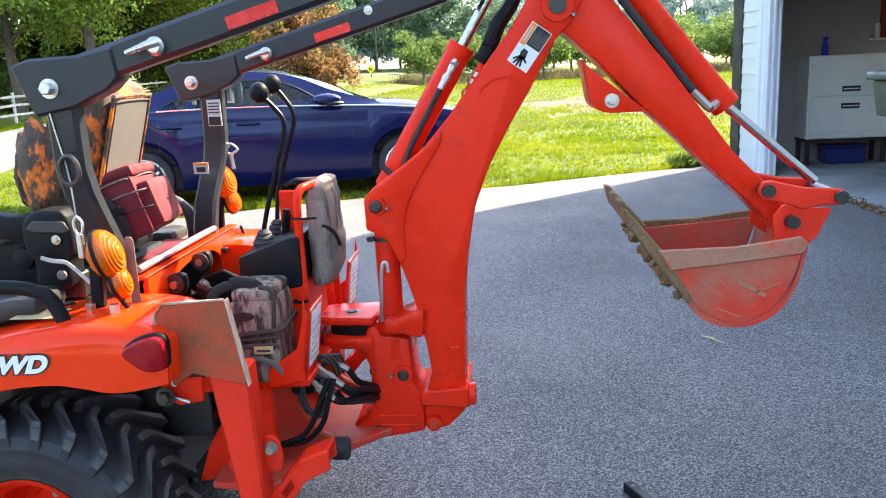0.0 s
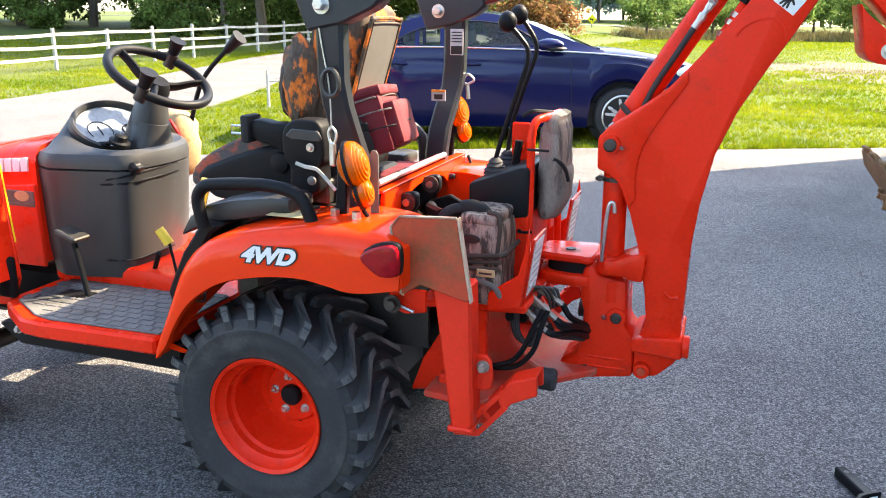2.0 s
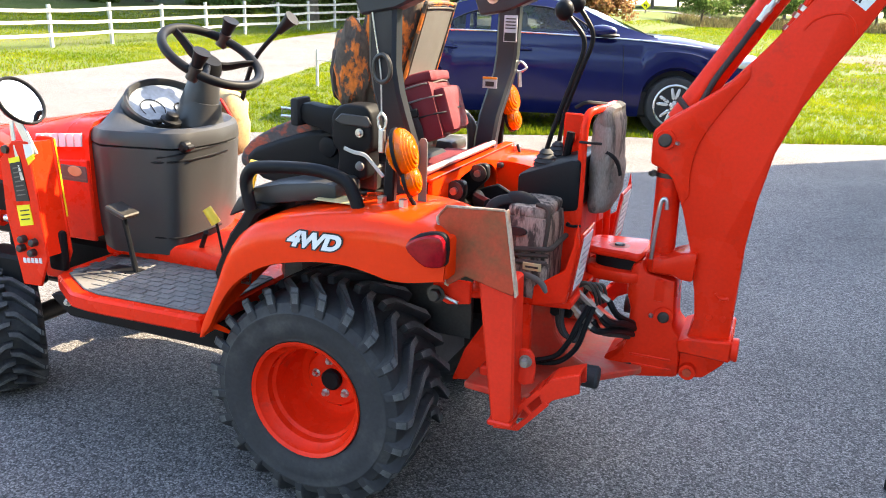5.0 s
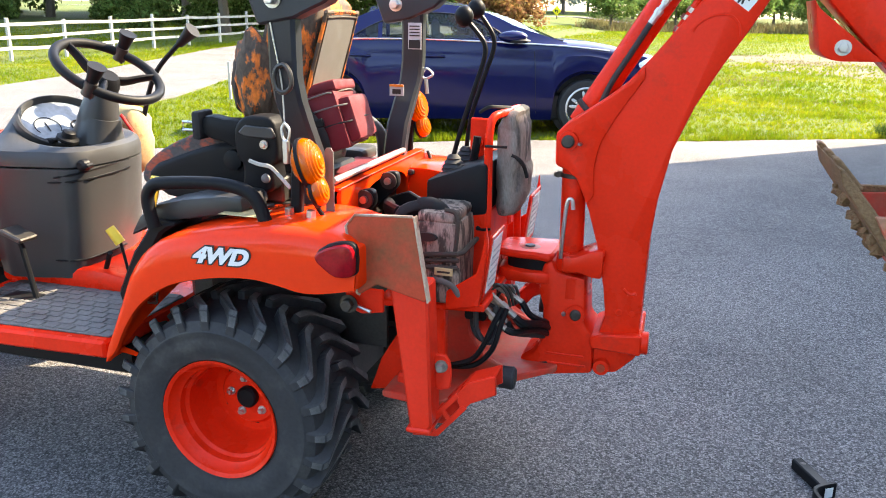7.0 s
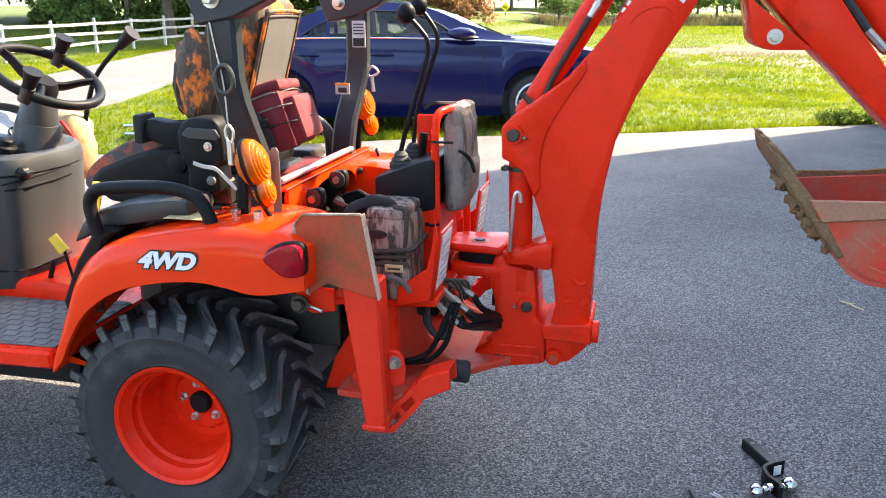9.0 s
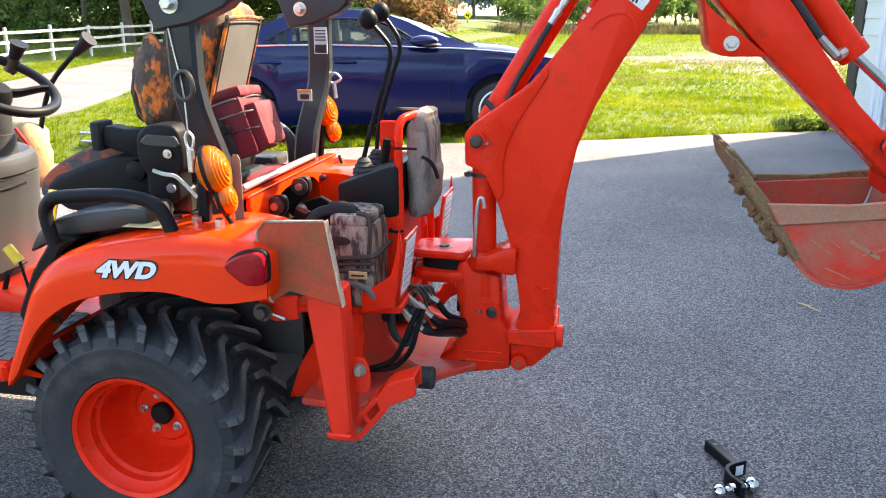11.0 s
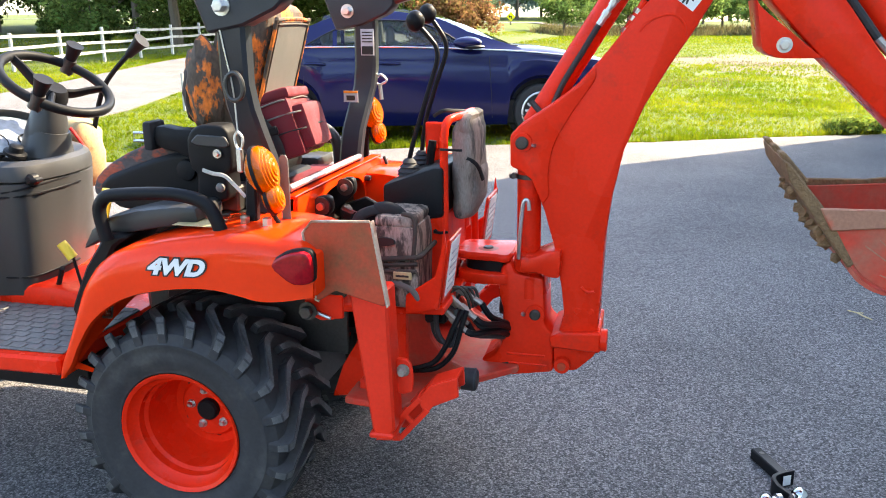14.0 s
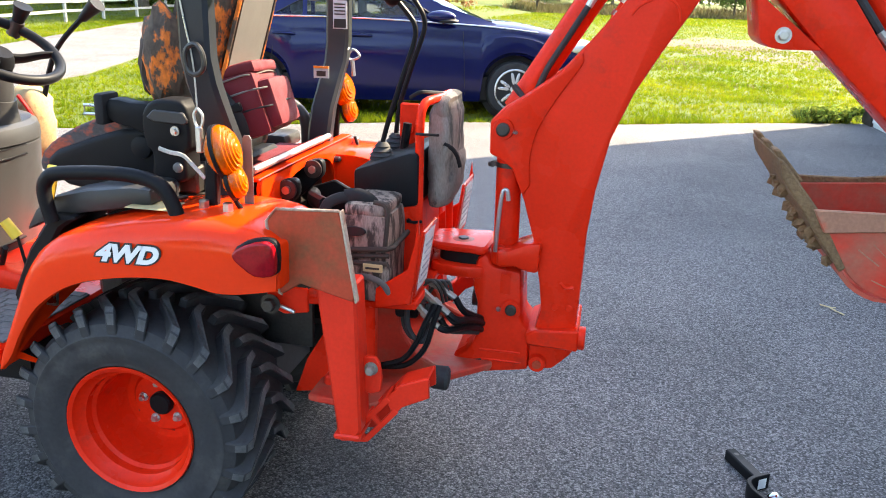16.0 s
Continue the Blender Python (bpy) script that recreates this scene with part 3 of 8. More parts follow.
DIAL = material("dial_face", (0.2, 0.225, 0.25), 0.45, vary=0.25, scale=30, bump=0.0, coat=0.3)

tractor = thing("tractor", (0, 0, 0), "orange compact tractor with a raised backhoe on asphalt", "tractor")


def bar(points, w, d, bevel=0.006):
    """Upright bar of rectangular section (w along x, d along y) through points."""
    bm = bmesh.new()
    rings = [[bm.verts.new((x + sx * w / 2, y + sy * d / 2, z)) for sx, sy in ((-1, -1), (1, -1), (1, 1), (-1, 1))] for x, y, z in points]
    for a, b in zip(rings, rings[1:]):
        for j in range(4):
            bm.faces.new((a[j], a[(j + 1) % 4], b[(j + 1) % 4], b[j]))
    bm.faces.new(rings[0][::-1]), bm.faces.new(rings[-1])
    return finish(bm, bevel)


def beam(a, b, w, d, bevel=0.005):
    """Straight box beam from a to b in a plane of constant y; w across in that plane, d along y."""
    a, b = Vector(a), Vector(b)
    u = (b - a).normalized()
    n = Vector((0, 1, 0)).cross(u).normalized() * w / 2
    v = Vector((0, d / 2, 0))
    bm = bmesh.new()
    r = [[bm.verts.new(p + q) for q in (n + v, n - v, -n - v, v - n)] for p in (a, b)]
    for j in range(4):
        bm.faces.new((r[0][j], r[0][(j + 1) % 4], r[1][(j + 1) % 4], r[1][j]))
    bm.faces.new(r[0][::-1]), bm.faces.new(r[1])
    return finish(bm, bevel)


def bolt(x, y, z, r=0.011, h=0.012, s=-1):
    """Hexagon head on a washer, facing s along y."""
    return join(lathe([(0, r * 1.5), (s * 0.003, r * 1.5)], (x, y, z), "y", 16), lathe([(s * 0.003, r), (s * h, r), (s * (h + 0.002), r * 0.8)], (x, y, z), "y", 6))


def tyre(cx, cy, cz, R, half, bead, lug_h=0.028):
    """Carcass with rounded sidewalls and a moulded rib."""
    core = R - lug_h
    prof = [(-half * 0.86, bead), (-half * 0.94, bead + 0.012), (-half * 0.945, bead + 0.022), (-half * 0.985, bead + 0.032), (-half, (bead + core) / 2), (-half * 0.995, core - 0.05), (-half * 1.01, core - 0.046), (-half * 1.01, core - 0.04), (-half * 0.985, core - 0.035), (-half * 0.93, core - 0.014), (-half * 0.8, core - 0.002), (0, core + 0.004)]
    prof += [(-a, r) for a, r in prof[-2::-1]]
    return lathe(prof, (cx, cy, cz), "y", 64, close=True)


def lug_mesh(row, R, half, lugs, lug_h=0.028):
    """One bent tread lug of a row, about the wheel's own middle."""
    core = R - lug_h
    bm, ring = bmesh.new(), []
    path = [(0.995, -0.03, -0.04), (0.955, 0.0, -0.012), (0.86, 0.09, -0.002), (0.3, 1.04, 0.0), (0.2, 1.14, 0.0), (-0.06, 1.22, -0.002)]
    for k, (f, da, dr) in enumerate(path):
        a = da * (0.26 if lugs > 20 else 0.32)
        half_a = (0.046, 0.048, 0.05, 0.05, 0.044, 0.038)[k] * (1.0 if lugs > 20 else 1.25)
        lo = core - 0.012 + min(dr, 0) * 0.9
        ring.append([bm.verts.new((r * math.cos(a + d), row * f * half, r * math.sin(a + d))) for d, r in ((-half_a * 1.15, lo), (-half_a * 0.85, R + dr), (half_a * 0.85, R + dr), (half_a * 1.15, lo))])
    for p, q in zip(ring, ring[1:]):
        for j in range(3):
            bm.faces.new((p[j], p[j + 1], q[j + 1], q[j])).material_index = j % 2
    bm.faces.new(ring[0]), bm.faces.new(ring[-1])
    bmesh.ops.recalc_face_normals(bm, faces=bm.faces)
    edges = [e for e in bm.edges if len(e.link_faces) == 2 and e.calc_face_angle(0) > 0.6]
    bmesh.ops.bevel(bm, geom=edges, offset=0.0025, segments=1, affect="EDGES", clamp_overlap=True)
    return mesh_of(bm, "lug", RUBBER, LUG)


def wheel(name, cx, cy, cz, R, half, rim_r, s, lugs, dish, steer=0.0):
    w = assembly(name, tractor)
    w.matrix_basis = Matrix.Translation((cx, cy, cz)) @ Matrix.Rotation(radians(steer), 4, "Z") @ Matrix.Translation((-cx, -cy, -cz))
    part("tyre", tyre(cx, cy, cz, R, half, rim_r - 0.004), RUBBER, w, "black chunky-lugged industrial tyre")
    for row in (-1, 1):
        me = lug_mesh(row, R, half, lugs)
        for i in range(lugs):
            ob = new("lug", me)
            ob.parent = w
            ob.matrix_basis = Matrix.Translation((cx, cy, cz)) @ Matrix.Rotation(-(2 * math.pi / lugs) * (i + (0.5 if row > 0 else 0.0)), 4, "Y")
    o = s * half * 0.93
    prof = [(o, rim_r), (o * 1.0, rim_r + 0.004), (o + s * 0.006, rim_r + 0.002), (o, rim_r - 0.008), (o - s * 0.022, rim_r - 0.016), (o - s * 0.03, rim_r - 0.026),
            (o - s * 0.05, rim_r - 0.028), (o - s * 0.058, rim_r - 0.036), (s * dish + s * 0.02, rim_r - 0.04), (s * dish, rim_r - 0.055), (s * dish, 0.09), (s * (dish + 0.012), 0.08), (s * (dish + 0.012), 0.02)]
    part("rim", lathe(prof, (cx, cy, cz), "y", 48, caps=False), ORANGE, w, "orange-red dished steel rim")
    inner = lathe([(-s * half * 0.9, rim_r), (-s * half * 0.9, rim_r - 0.02), (s * dish - s * 0.01, rim_r - 0.045), (s * dish - s * 0.01, 0.02)], (cx, cy, cz), "y", 32, caps=False)
    part("rim_back", inner, ORANGE, w)
    d = cy + s * (dish + 0.012)
    part("hub_cap", lathe([(0, 0.031), (s * 0.014, 0.031), (s * 0.02, 0.026), (s * 0.021, 0.005)], (cx, d, cz), "y", 24), BLACK, w, "black round hub cap")
    for i in range(5):
        a = radians(100 + 72 * i)
        part("wheel_bolt", bolt(cx + 0.055 * math.cos(a), d, cz + 0.055 * math.sin(a), 0.0085, 0.014, s), STEEL, w, "zinc wheel bolt")
    for i in range(5):
        a = radians(64 + 72 * i)
        part("rim_slot", box(cx + 0.085 * math.cos(a) - 0.006, cx + 0.085 * math.cos(a) + 0.006, d - s * 0.012 - 0.002, d - s * 0.012 + 0.002, cz + 0.085 * math.sin(a) - 0.006, cz + 0.085 * math.sin(a) + 0.006, 0.001), BLACK, w)


for s in (-1, 1):
    wheel("rear_wheel", 0, s * 0.42, 0.32, 0.322, 0.15, 0.166, s, 23, -0.026)
    wheel("front_wheel", -1.335, s * 0.39, 0.225, 0.226, 0.108, 0.12, s, 20, 0.02, -36)
part("rear_axle", rod((0, -0.37, 0.32), (0, 0.37, 0.32), 0.06, 16), DARKSTEEL, tractor)
part("front_axle", rod((-1.335, -0.34, 0.225), (-1.335, 0.34, 0.225), 0.035, 12), DARKSTEEL, tractor)
part("gearbox", box(-0.35, 0.2, -0.16, 0.16, 0.22, 0.62, 0.03), DARKSTEEL, tractor)
part("chassis_rail", box(-1.6, -0.3, -0.14, 0.14, 0.3, 0.5, 0.02), BLACK, tractor)

# fenders
LOW = [(-0.315, 0.452), (-0.285, 0.49), (-0.251, 0.554), (-0.196, 0.628), (-0.104, 0.69), (0.017, 0.722), (0.13, 0.732), (0.21, 0.722), (0.262, 0.712), (0.32, 0.715), (0.405, 0.732)]
TOP = [(-0.322, 0.458), (-0.308, 0.51), (-0.262, 0.635), (-0.21, 0.745), (-0.132, 0.808), (-0.01, 0.842), (0.1, 0.862), (0.2, 0.872), (0.29, 0.872), (0.36, 0.86), (0.412, 0.826)]


def fender(s):
    bm = bmesh.new()
    rows = []
    for (lx, lz), (tx, tz) in zip(round2(LOW, 4, False), round2(TOP, 4, False)):
        h = tz - lz
        r = min(0.045, h * 0.5)
        k = min(1.0, max(0.0, (tx + 0.32) / 0.12))
        pts = [(lx, s * 0.572, lz), (lx, s * 0.584, lz + 0.004), (lx + (tx - lx) * 0.4, s * 0.586, lz + h * 0.4), (tx, s * 0.582, tz - r), (tx, s * 0.572, tz - r * 0.45), (tx, s * 0.556, tz - r * 0.14), (tx, s * 0.53, tz), (tx, s * (0.53 - 0.2 * k), tz + 0.004), (tx, s * (0.53 - 0.235 * k), tz - 0.006 * k), (tx, s * (0.53 - 0.24 * k), tz - 0.006 - 0.11 * k)]
        rows.append([bm.verts.new(p) for p in pts])
    for a, b in zip(rows, rows[1:]):
        for j in range(len(a) - 1):
            bm.faces.new((a[j], a[j + 1], b[j + 1], b[j]))
    bmesh.ops.recalc_face_normals(bm, faces=bm.faces)
    bmesh.ops.solidify(bm, geom=bm.faces[:], thickness=0.007)
    return finish(bm)


ITALIC = Matrix(((1.18, 0.32, 0, 0), (0, 1, 0, 0), (0, 0, 1, 0), (0, 0, 0, 1)))


def cap_lens(s):
    a, b = sorted((s * 0.57, s * 0.606))
    return prism(round2([(0.312, 0.815), (0.342, 0.838), (0.386, 0.85), (0.41, 0.84), (0.412, 0.785), (0.4, 0.774), (0.366, 0.771), (0.336, 0.789)], 2), a, b, 0.012, 3)


for s in (-1, 1):
    f = part("fender", fender(s), BODY, tractor, "glossy orange curved wheel fender")
    tl = part("tail_light", cap_lens(s), TAIL, f, "red tail light lens")
    a, b = sorted((s * 0.568, s * 0.5905))
    part("light_surround", prism(round2([(0.31, 0.816), (0.34, 0.843), (0.386, 0.854), (0.413, 0.843), (0.413, 0.782), (0.4, 0.773), (0.366, 0.769), (0.335, 0.788)], 2), a, b, 0.004), BLACK, tl, "black rubber surround")
    part("fender_rear", box(0.385, 0.413, min(s * 0.3, s * 0.578), max(s * 0.3, s * 0.578), 0.735, 0.838, 0.01, 2), BODY, f)
    part("mud_guard", prism([(-0.31, 0.55), (-0.24, 0.70), (-0.175, 0.80), (-0.13, 0.83), (-0.2, 0.835), (-0.27, 0.74), (-0.33, 0.62)], min(s * 0.3, s * 0.5), max(s * 0.3, s * 0.5), 0.008), BLACK, f, "black plastic inner mudguard")
    part("fender_liner", prism([(-0.2, 0.66), (-0.08, 0.74), (0.1, 0.77), (0.3, 0.76), (0.36, 0.74), (0.36, 0.45), (-0.2, 0.45)], min(s * 0.235, s * 0.25), max(s * 0.235, s * 0.25), 0.003), DARKSTEEL, f)
    h = part("grab_handle", tube(smooth_line([(-0.185, s * 0.51, 0.82), (-0.198, s * 0.51, 0.89), (-0.185, s * 0.51, 0.925), (-0.15, s * 0.51, 0.94), (-0.02, s * 0.51, 0.95), (0.06, s * 0.51, 0.945), (0.105, s * 0.51, 0.928), (0.128, s * 0.51, 0.895), (0.14, s * 0.51, 0.862)], 4), 0.017, 12), BLACK, f, "black rubber-coated grab handle")
    part("fender_console", prism([(-0.3, 0.775), (-0.262, 0.835), (-0.205, 0.872), (-0.12, 0.893), (0.0, 0.91), (0.05, 0.908), (0.055, 0.87), (-0.1, 0.84), (-0.21, 0.82)], min(s * 0.33, s * 0.47), max(s * 0.33, s * 0.47), 0.012, 2), CHARCOAL, f, "dark plastic console wedge under the grab handle")
    part("foot_bolt", moved(lathe([(0, 0.013), (0.02, 0.013), (0.022, 0.008)], (0, 0, 0), "z", 6), Matrix.Translation((0.175, s * 0.45, 0.868))), STEEL, f)
    part("foot_bolt", moved(lathe([(0, 0.013), (0.02, 0.013), (0.022, 0.008)], (0, 0, 0), "z", 6), Matrix.Translation((0.245, s * 0.47, 0.872))), STEEL, f)
    if s < 0:
        text_part("lettering_outline", "4WD", 0.055, facing_us(0.055, -0.5875, 0.786, 1) @ ITALIC, DECAL_BLACK, f, 0.0006, 0.12, 0.0068, "dark outline of the model letters")
        text_part("lettering", "4WD", 0.055, facing_us(0.055, -0.5885, 0.786, 1) @ ITALIC, DECAL, f, 0.001, 0.12, 0.0028, "white 4WD letters")
        part("fender_decal", box(0.0, 0.11, -0.5, -0.42, 0.8685, 0.8695, 0), TAN, f, "faded instruction decal")
part("fender_bracket", prism([(-0.24, 0.6), (-0.21, 0.6), (-0.2, 0.66), (-0.21, 0.675)], -0.5, -0.49, 0.002), STEEL, tractor)

# folded roll bar
def LAMP(s, x, z):
    x, z = x + 0.022 - 0.03 * (s > 0), z + 0.008 + 0.047 * (s > 0)
    return Matrix.Translation((x, s * 0.455, z)) @ Matrix.Rotation(radians(-16), 4, "Y") @ Matrix.Rotation(radians(-s * 9), 4, "Z") @ Matrix.Diagonal((0.95, 1, 1.06, 1))


def turn_lens(s, o):
    """Two round domed lenses, one over the other, with shallow backs."""
    up = [(0.0, 0.057), (0.014, 0.058), (0.024, 0.053), (0.024, 0.05), (0.03, 0.047), (0.03, 0.043), (0.036, 0.04), (0.0355, 0.034), (0.04, 0.031), (0.0395, 0.022), (0.043, 0.019), (0.0425, 0.011), (0.044, 0.009), (0.044, 0.003)]
    lo = [(0.0, 0.037), (0.012, 0.038), (0.022, 0.033), (0.022, 0.03), (0.028, 0.027), (0.028, 0.022), (0.032, 0.018), (0.0318, 0.011), (0.034, 0.009), (0.034, 0.003)]
    back = [(-0.036, 0.005), (-0.03, 0.028), (-0.016, 0.047), (-0.004, 0.054)]
    back_lo = [(-0.022, 0.004), (-0.017, 0.02), (-0.006, 0.033)]
    return join(moved(lathe(back + up, (0, 0, 0), "x", 36), LAMP(s, 0.205, 0.997)), moved(lathe(back_lo + lo, (0, 0, 0), "x", 28), LAMP(s, 0.229, 0.93)))


for s in (-1, 1):
    post = part("roll_bar_post", bar([(0.178, s * 0.31, 0.85), (0.179, s * 0.316, 0.93), (0.183, s * 0.34, 1.01), (0.185 + 0.009 * s, s * 0.38, 1.09), (0.188 + 0.016 * s, s * 0.408, 1.15), (0.187 + 0.02 * s, s * 0.42, 1.21), (0.188 + 0.022 * s, s * 0.42, 1.4)], 0.074, 0.05, 0.009), ROPS, tractor, "charcoal steel roll bar post")
    part("base_foot", box(0.115, 0.255, s * 0.35 - 0.075, s * 0.35 + 0.075, 0.845, 0.862, 0.004), ROPS, post)
    part("hinge_plate", prism([(0.068, 1.445), (0.112, 1.33), (0.207, 1.347), (0.29, 1.383), (0.318, 1.41), (0.31, 1.478), (0.23, 1.462), (0.113, 1.459)], s * 0.42 - 0.034, s * 0.42 + 0.034, 0.006), ROPS, post)
    part("hinge_bolt", bolt(0.156, s * 0.42 - 0.034, 1.392, 0.015, 0.02), STEEL, post, "zinc hinge bolt")
    arm = part("roll_bar_arm", beam((0.16, s * 0.42, 1.408), (1.0, s * 0.42, 1.642), 0.074, 0.055, 0.01), ROPS, tractor, "folded charcoal upper roll bar")
    part("lock_pin", join(tube([(0.352, s * 0.42 - 0.056, 1.46), (0.395, s * 0.42 - 0.052, 1.474), (0.425, s * 0.42 - 0.045, 1.482)], 0.006, 10, r2=0.011), lathe([(0, 0.021), (-0.012, 0.021), (-0.02, 0.014)], (0.412, s * 0.42 - 0.028, 1.472), "y", 20)), STEEL, arm, "zinc locking pin with handle")
    part("arm_bolt", bolt(0.752, s * 0.42 - 0.028, 1.59, 0.0095, 0.006), STEEL, arm)
    part("reflective_tape", beam((0.575, s * 0.42 - 0.029, 1.512), (0.69, s * 0.42 - 0.029, 1.544), 0.028, 0.002, 0), TAPE_RED, arm, "red reflective strip")
    lamp = part("turn_lamp", turn_lens(s, 0.0), AMBER, tractor, "amber double turn-signal lens")
    part("lamp_gasket", join(moved(lathe([(-0.005, 0.0605), (0.004, 0.0605), (0.004, 0.02)], (0, 0, 0), "x", 28), LAMP(s, 0.205, 0.997)), moved(lathe([(-0.005, 0.0405), (0.004, 0.0405), (0.004, 0.02)], (0, 0, 0), "x", 24), LAMP(s, 0.229, 0.93))), BLACK, lamp, "black lens gasket")
    part("lamp_bracket", join(tube([(0.265, s * 0.44, 0.87), (0.25, s * 0.45, 0.9)], 0.006, 8), prism([(0.168, 0.87), (0.2, 0.87), (0.205, 1.03), (0.18, 1.03)], s * 0.425 - 0.012, s * 0.425 + 0.012, 0.004)), BLACK, lamp)
    if s < 0:
        part("flag_bracket", prism([(0.253, 0.862), (0.277, 0.862), (0.277, 1.028), (0.271, 1.038), (0.259, 1.038), (0.253, 1.028)], s * 0.40 - 0.002, s * 0.40 + 0.002, 0.001), VINYL, tractor, "thin grey metal tab")
part("roll_bar_cross", rod((1.0, -0.42, 1.655), (1.0, 0.42, 1.655), 0.033, 12), ROPS, tractor)
rp = part("warning_decal", box(0.205, 0.25, 0.37, 0.3735, 1.25, 1.335, 0.0), LABEL, tractor, "white warning decal on the roll bar")
part("decal_bar", box(0.208, 0.247, 0.3685, 0.37, 1.253, 1.28, 0.0), DECAL_BLACK, rp)
for z in (1.292, 1.302, 1.312, 1.322):
    part("decal_bar", box(0.21, 0.245, 0.3685, 0.37, z, z + 0.004, 0.0), DARK_CLOTH, rp)
rp2 = part("warning_decal", box(0.155, 0.205, 0.325, 0.3275, 1.1, 1.137, 0.0), LABEL, tractor, "small white decal with an orange edge")
part("decal_bar", box(0.155, 0.205, 0.3235, 0.325, 1.13, 1.137, 0.0), DECAL_ORANGE, rp2)
part("decal_bar", box(0.165, 0.195, 0.3235, 0.325, 1.106, 1.122, 0.0), DARK_CLOTH, rp2)
# tether and D-ring on the near post
part("tether", tube(smooth_line([(0.135, -0.45, 1.40), (0.15, -0.448, 1.30), (0.168, -0.45, 1.2), (0.172, -0.45, 1.1)], 5), 0.0022, 6), STEEL, tractor, "thin steel tether cable")
part("snap_hook", join(tube(smooth_line([(0.172, -0.45, 1.1), (0.163, -0.45, 1.085), (0.168, -0.45, 1.06), (0.18, -0.45, 1.06), (0.184, -0.45, 1.085), (0.172, -0.45, 1.1)], 4), 0.004, 6), box(0.166, 0.182, -0.458, -0.444, 1.0, 1.06, 0.003)), STEEL, tractor, "zinc snap hook")
part("d_ring", tube(smooth_line([(0.165, -0.46, 1.235), (0.185, -0.462, 1.24), (0.2, -0.464, 1.22), (0.2, -0.464, 1.19), (0.18, -0.462, 1.175), (0.16, -0.46, 1.185), (0.155, -0.46, 1.215)], 3, True), 0.006, 8, closed=True), DARKSTEEL, tractor, "dark steel D-ring")
# black handle drawn grey: the light on it is in the colour
part("far_grip", tube(smooth_line([(-0.01, 0.36, 1.01), (0.045, 0.37, 1.013), (0.085, 0.37, 0.99), (0.108, 0.37, 0.95), (0.112, 0.37, 0.86)], 5), 0.019, 12), CHARCOAL, tractor, "grab handle greyed for the light on it")
part("safety_pin", join(tube(smooth_line([(0.245, 0.44, 1.15), (0.23, 0.44, 1.16), (0.247, 0.44, 1.185), (0.27, 0.44, 1.165), (0.245, 0.44, 1.15)], 4), 0.004, 6), rod((0.245, 0.44, 1.15), (0.25, 0.44, 1.1), 0.007, 8)), STEEL, tractor, "bright wire safety pin")

# platform with rubber mat
PLAN = [(-0.33, -0.575), (-0.72, -0.59), (-0.8, -0.58), (-0.96, -0.48), (-0.985, -0.43), (-0.985, 0.43), (-0.96, 0.46), (-0.8, 0.5), (-0.72, 0.5), (-0.33, 0.5)]
part("platform", prism_z(PLAN, 0.455, 0.505, 0.008), ORANGE, tractor, "orange steel foot platform")
for s in (-1, 1):
    mat_plan = [(-0.335, s * 0.2), (-0.335, s * 0.545), (-0.71, s * 0.56), (-0.78, s * 0.545), (-0.93, s * 0.46), (-0.93, s * 0.2)]
    mt = part("foot_mat", prism_z(mat_plan if s > 0 else mat_plan[::-1], 0.505, 0.511, 0.002), MAT_GREY, tractor, "worn grey patterned rubber foot mat")
    ribs = bmesh.new()
    for i in range(12):
        for j in range(10):
            x, y = -0.915 + (i + 0.5 * (j % 2)) * 0.05, s * (0.215 + j * 0.035)
            if x > -0.355 or (abs(y) - 0.44) * 1.7 > (x + 0.9) * 0.98:
                continue
            ribs = join(ribs, box(x - 0.0215, x + 0.0215, y - 0.0145, y + 0.0145, 0.511, 0.5135, 0.001))
    tagged(part("mat_ribs", ribs, MAT_GREY, mt, "raised ribs of the rubber mat"), kind="stuff")
part("tunnel", prism([(-1.0, 0.5), (-0.45, 0.5), (-0.5, 0.56), (-0.6, 0.575), (-1.0, 0.575)], -0.24, 0.24, 0.02, 2), ORANGE, tractor)
part("under_plate", prism([(-0.98, 0.44), (-0.9, 0.38), (-0.3, 0.38), (-0.3, 0.455), (-0.95, 0.455)], -0.5, 0.36, 0.006), BLACK, tractor)
for x in (-0.9, -0.86):
    part("frame_bolt", bolt(x, -0.5, 0.43, 0.009, 0.012), STEEL, tractor)
pd = part("pedal", tube([(-0.74, -0.36, 0.47), (-0.765, -0.36, 0.6), (-0.785, -0.36, 0.7)], 0.009, 8), BLACK, tractor, "black pedal lever")
part("pedal_pad", moved(box(-0.04, 0.04, -0.035, 0.035, -0.008, 0.008, 0.004), Matrix.Translation((-0.785, -0.36, 0.71)) @ Matrix.Rotation(radians(20), 4, "Y")), DARKSTEEL, pd, "worn grey metal pedal pad")
part("pedal_slot", box(-0.85, -0.74, -0.39, -0.33, 0.511, 0.514, 0.0), BLACK, pd)
part("small_lever", join(rod((-0.62, -0.2, 0.56), (-0.56, -0.24, 0.64), 0.008, 8)), BLACK, tractor)
part("grip_stalk", rod((-0.5, -0.22, 0.5), (-0.53, -0.225, 0.675), 0.0045, 8), BLACK, tractor)
part("lever_grip", tube([(-0.53, -0.225, 0.67), (-0.537, -0.227, 0.682), (-0.554, -0.233, 0.712), (-0.558, -0.234, 0.718)], 0.0165, 12, r2=0.015), YELLOW_GRIP, tractor, "yellow plastic lever grip")
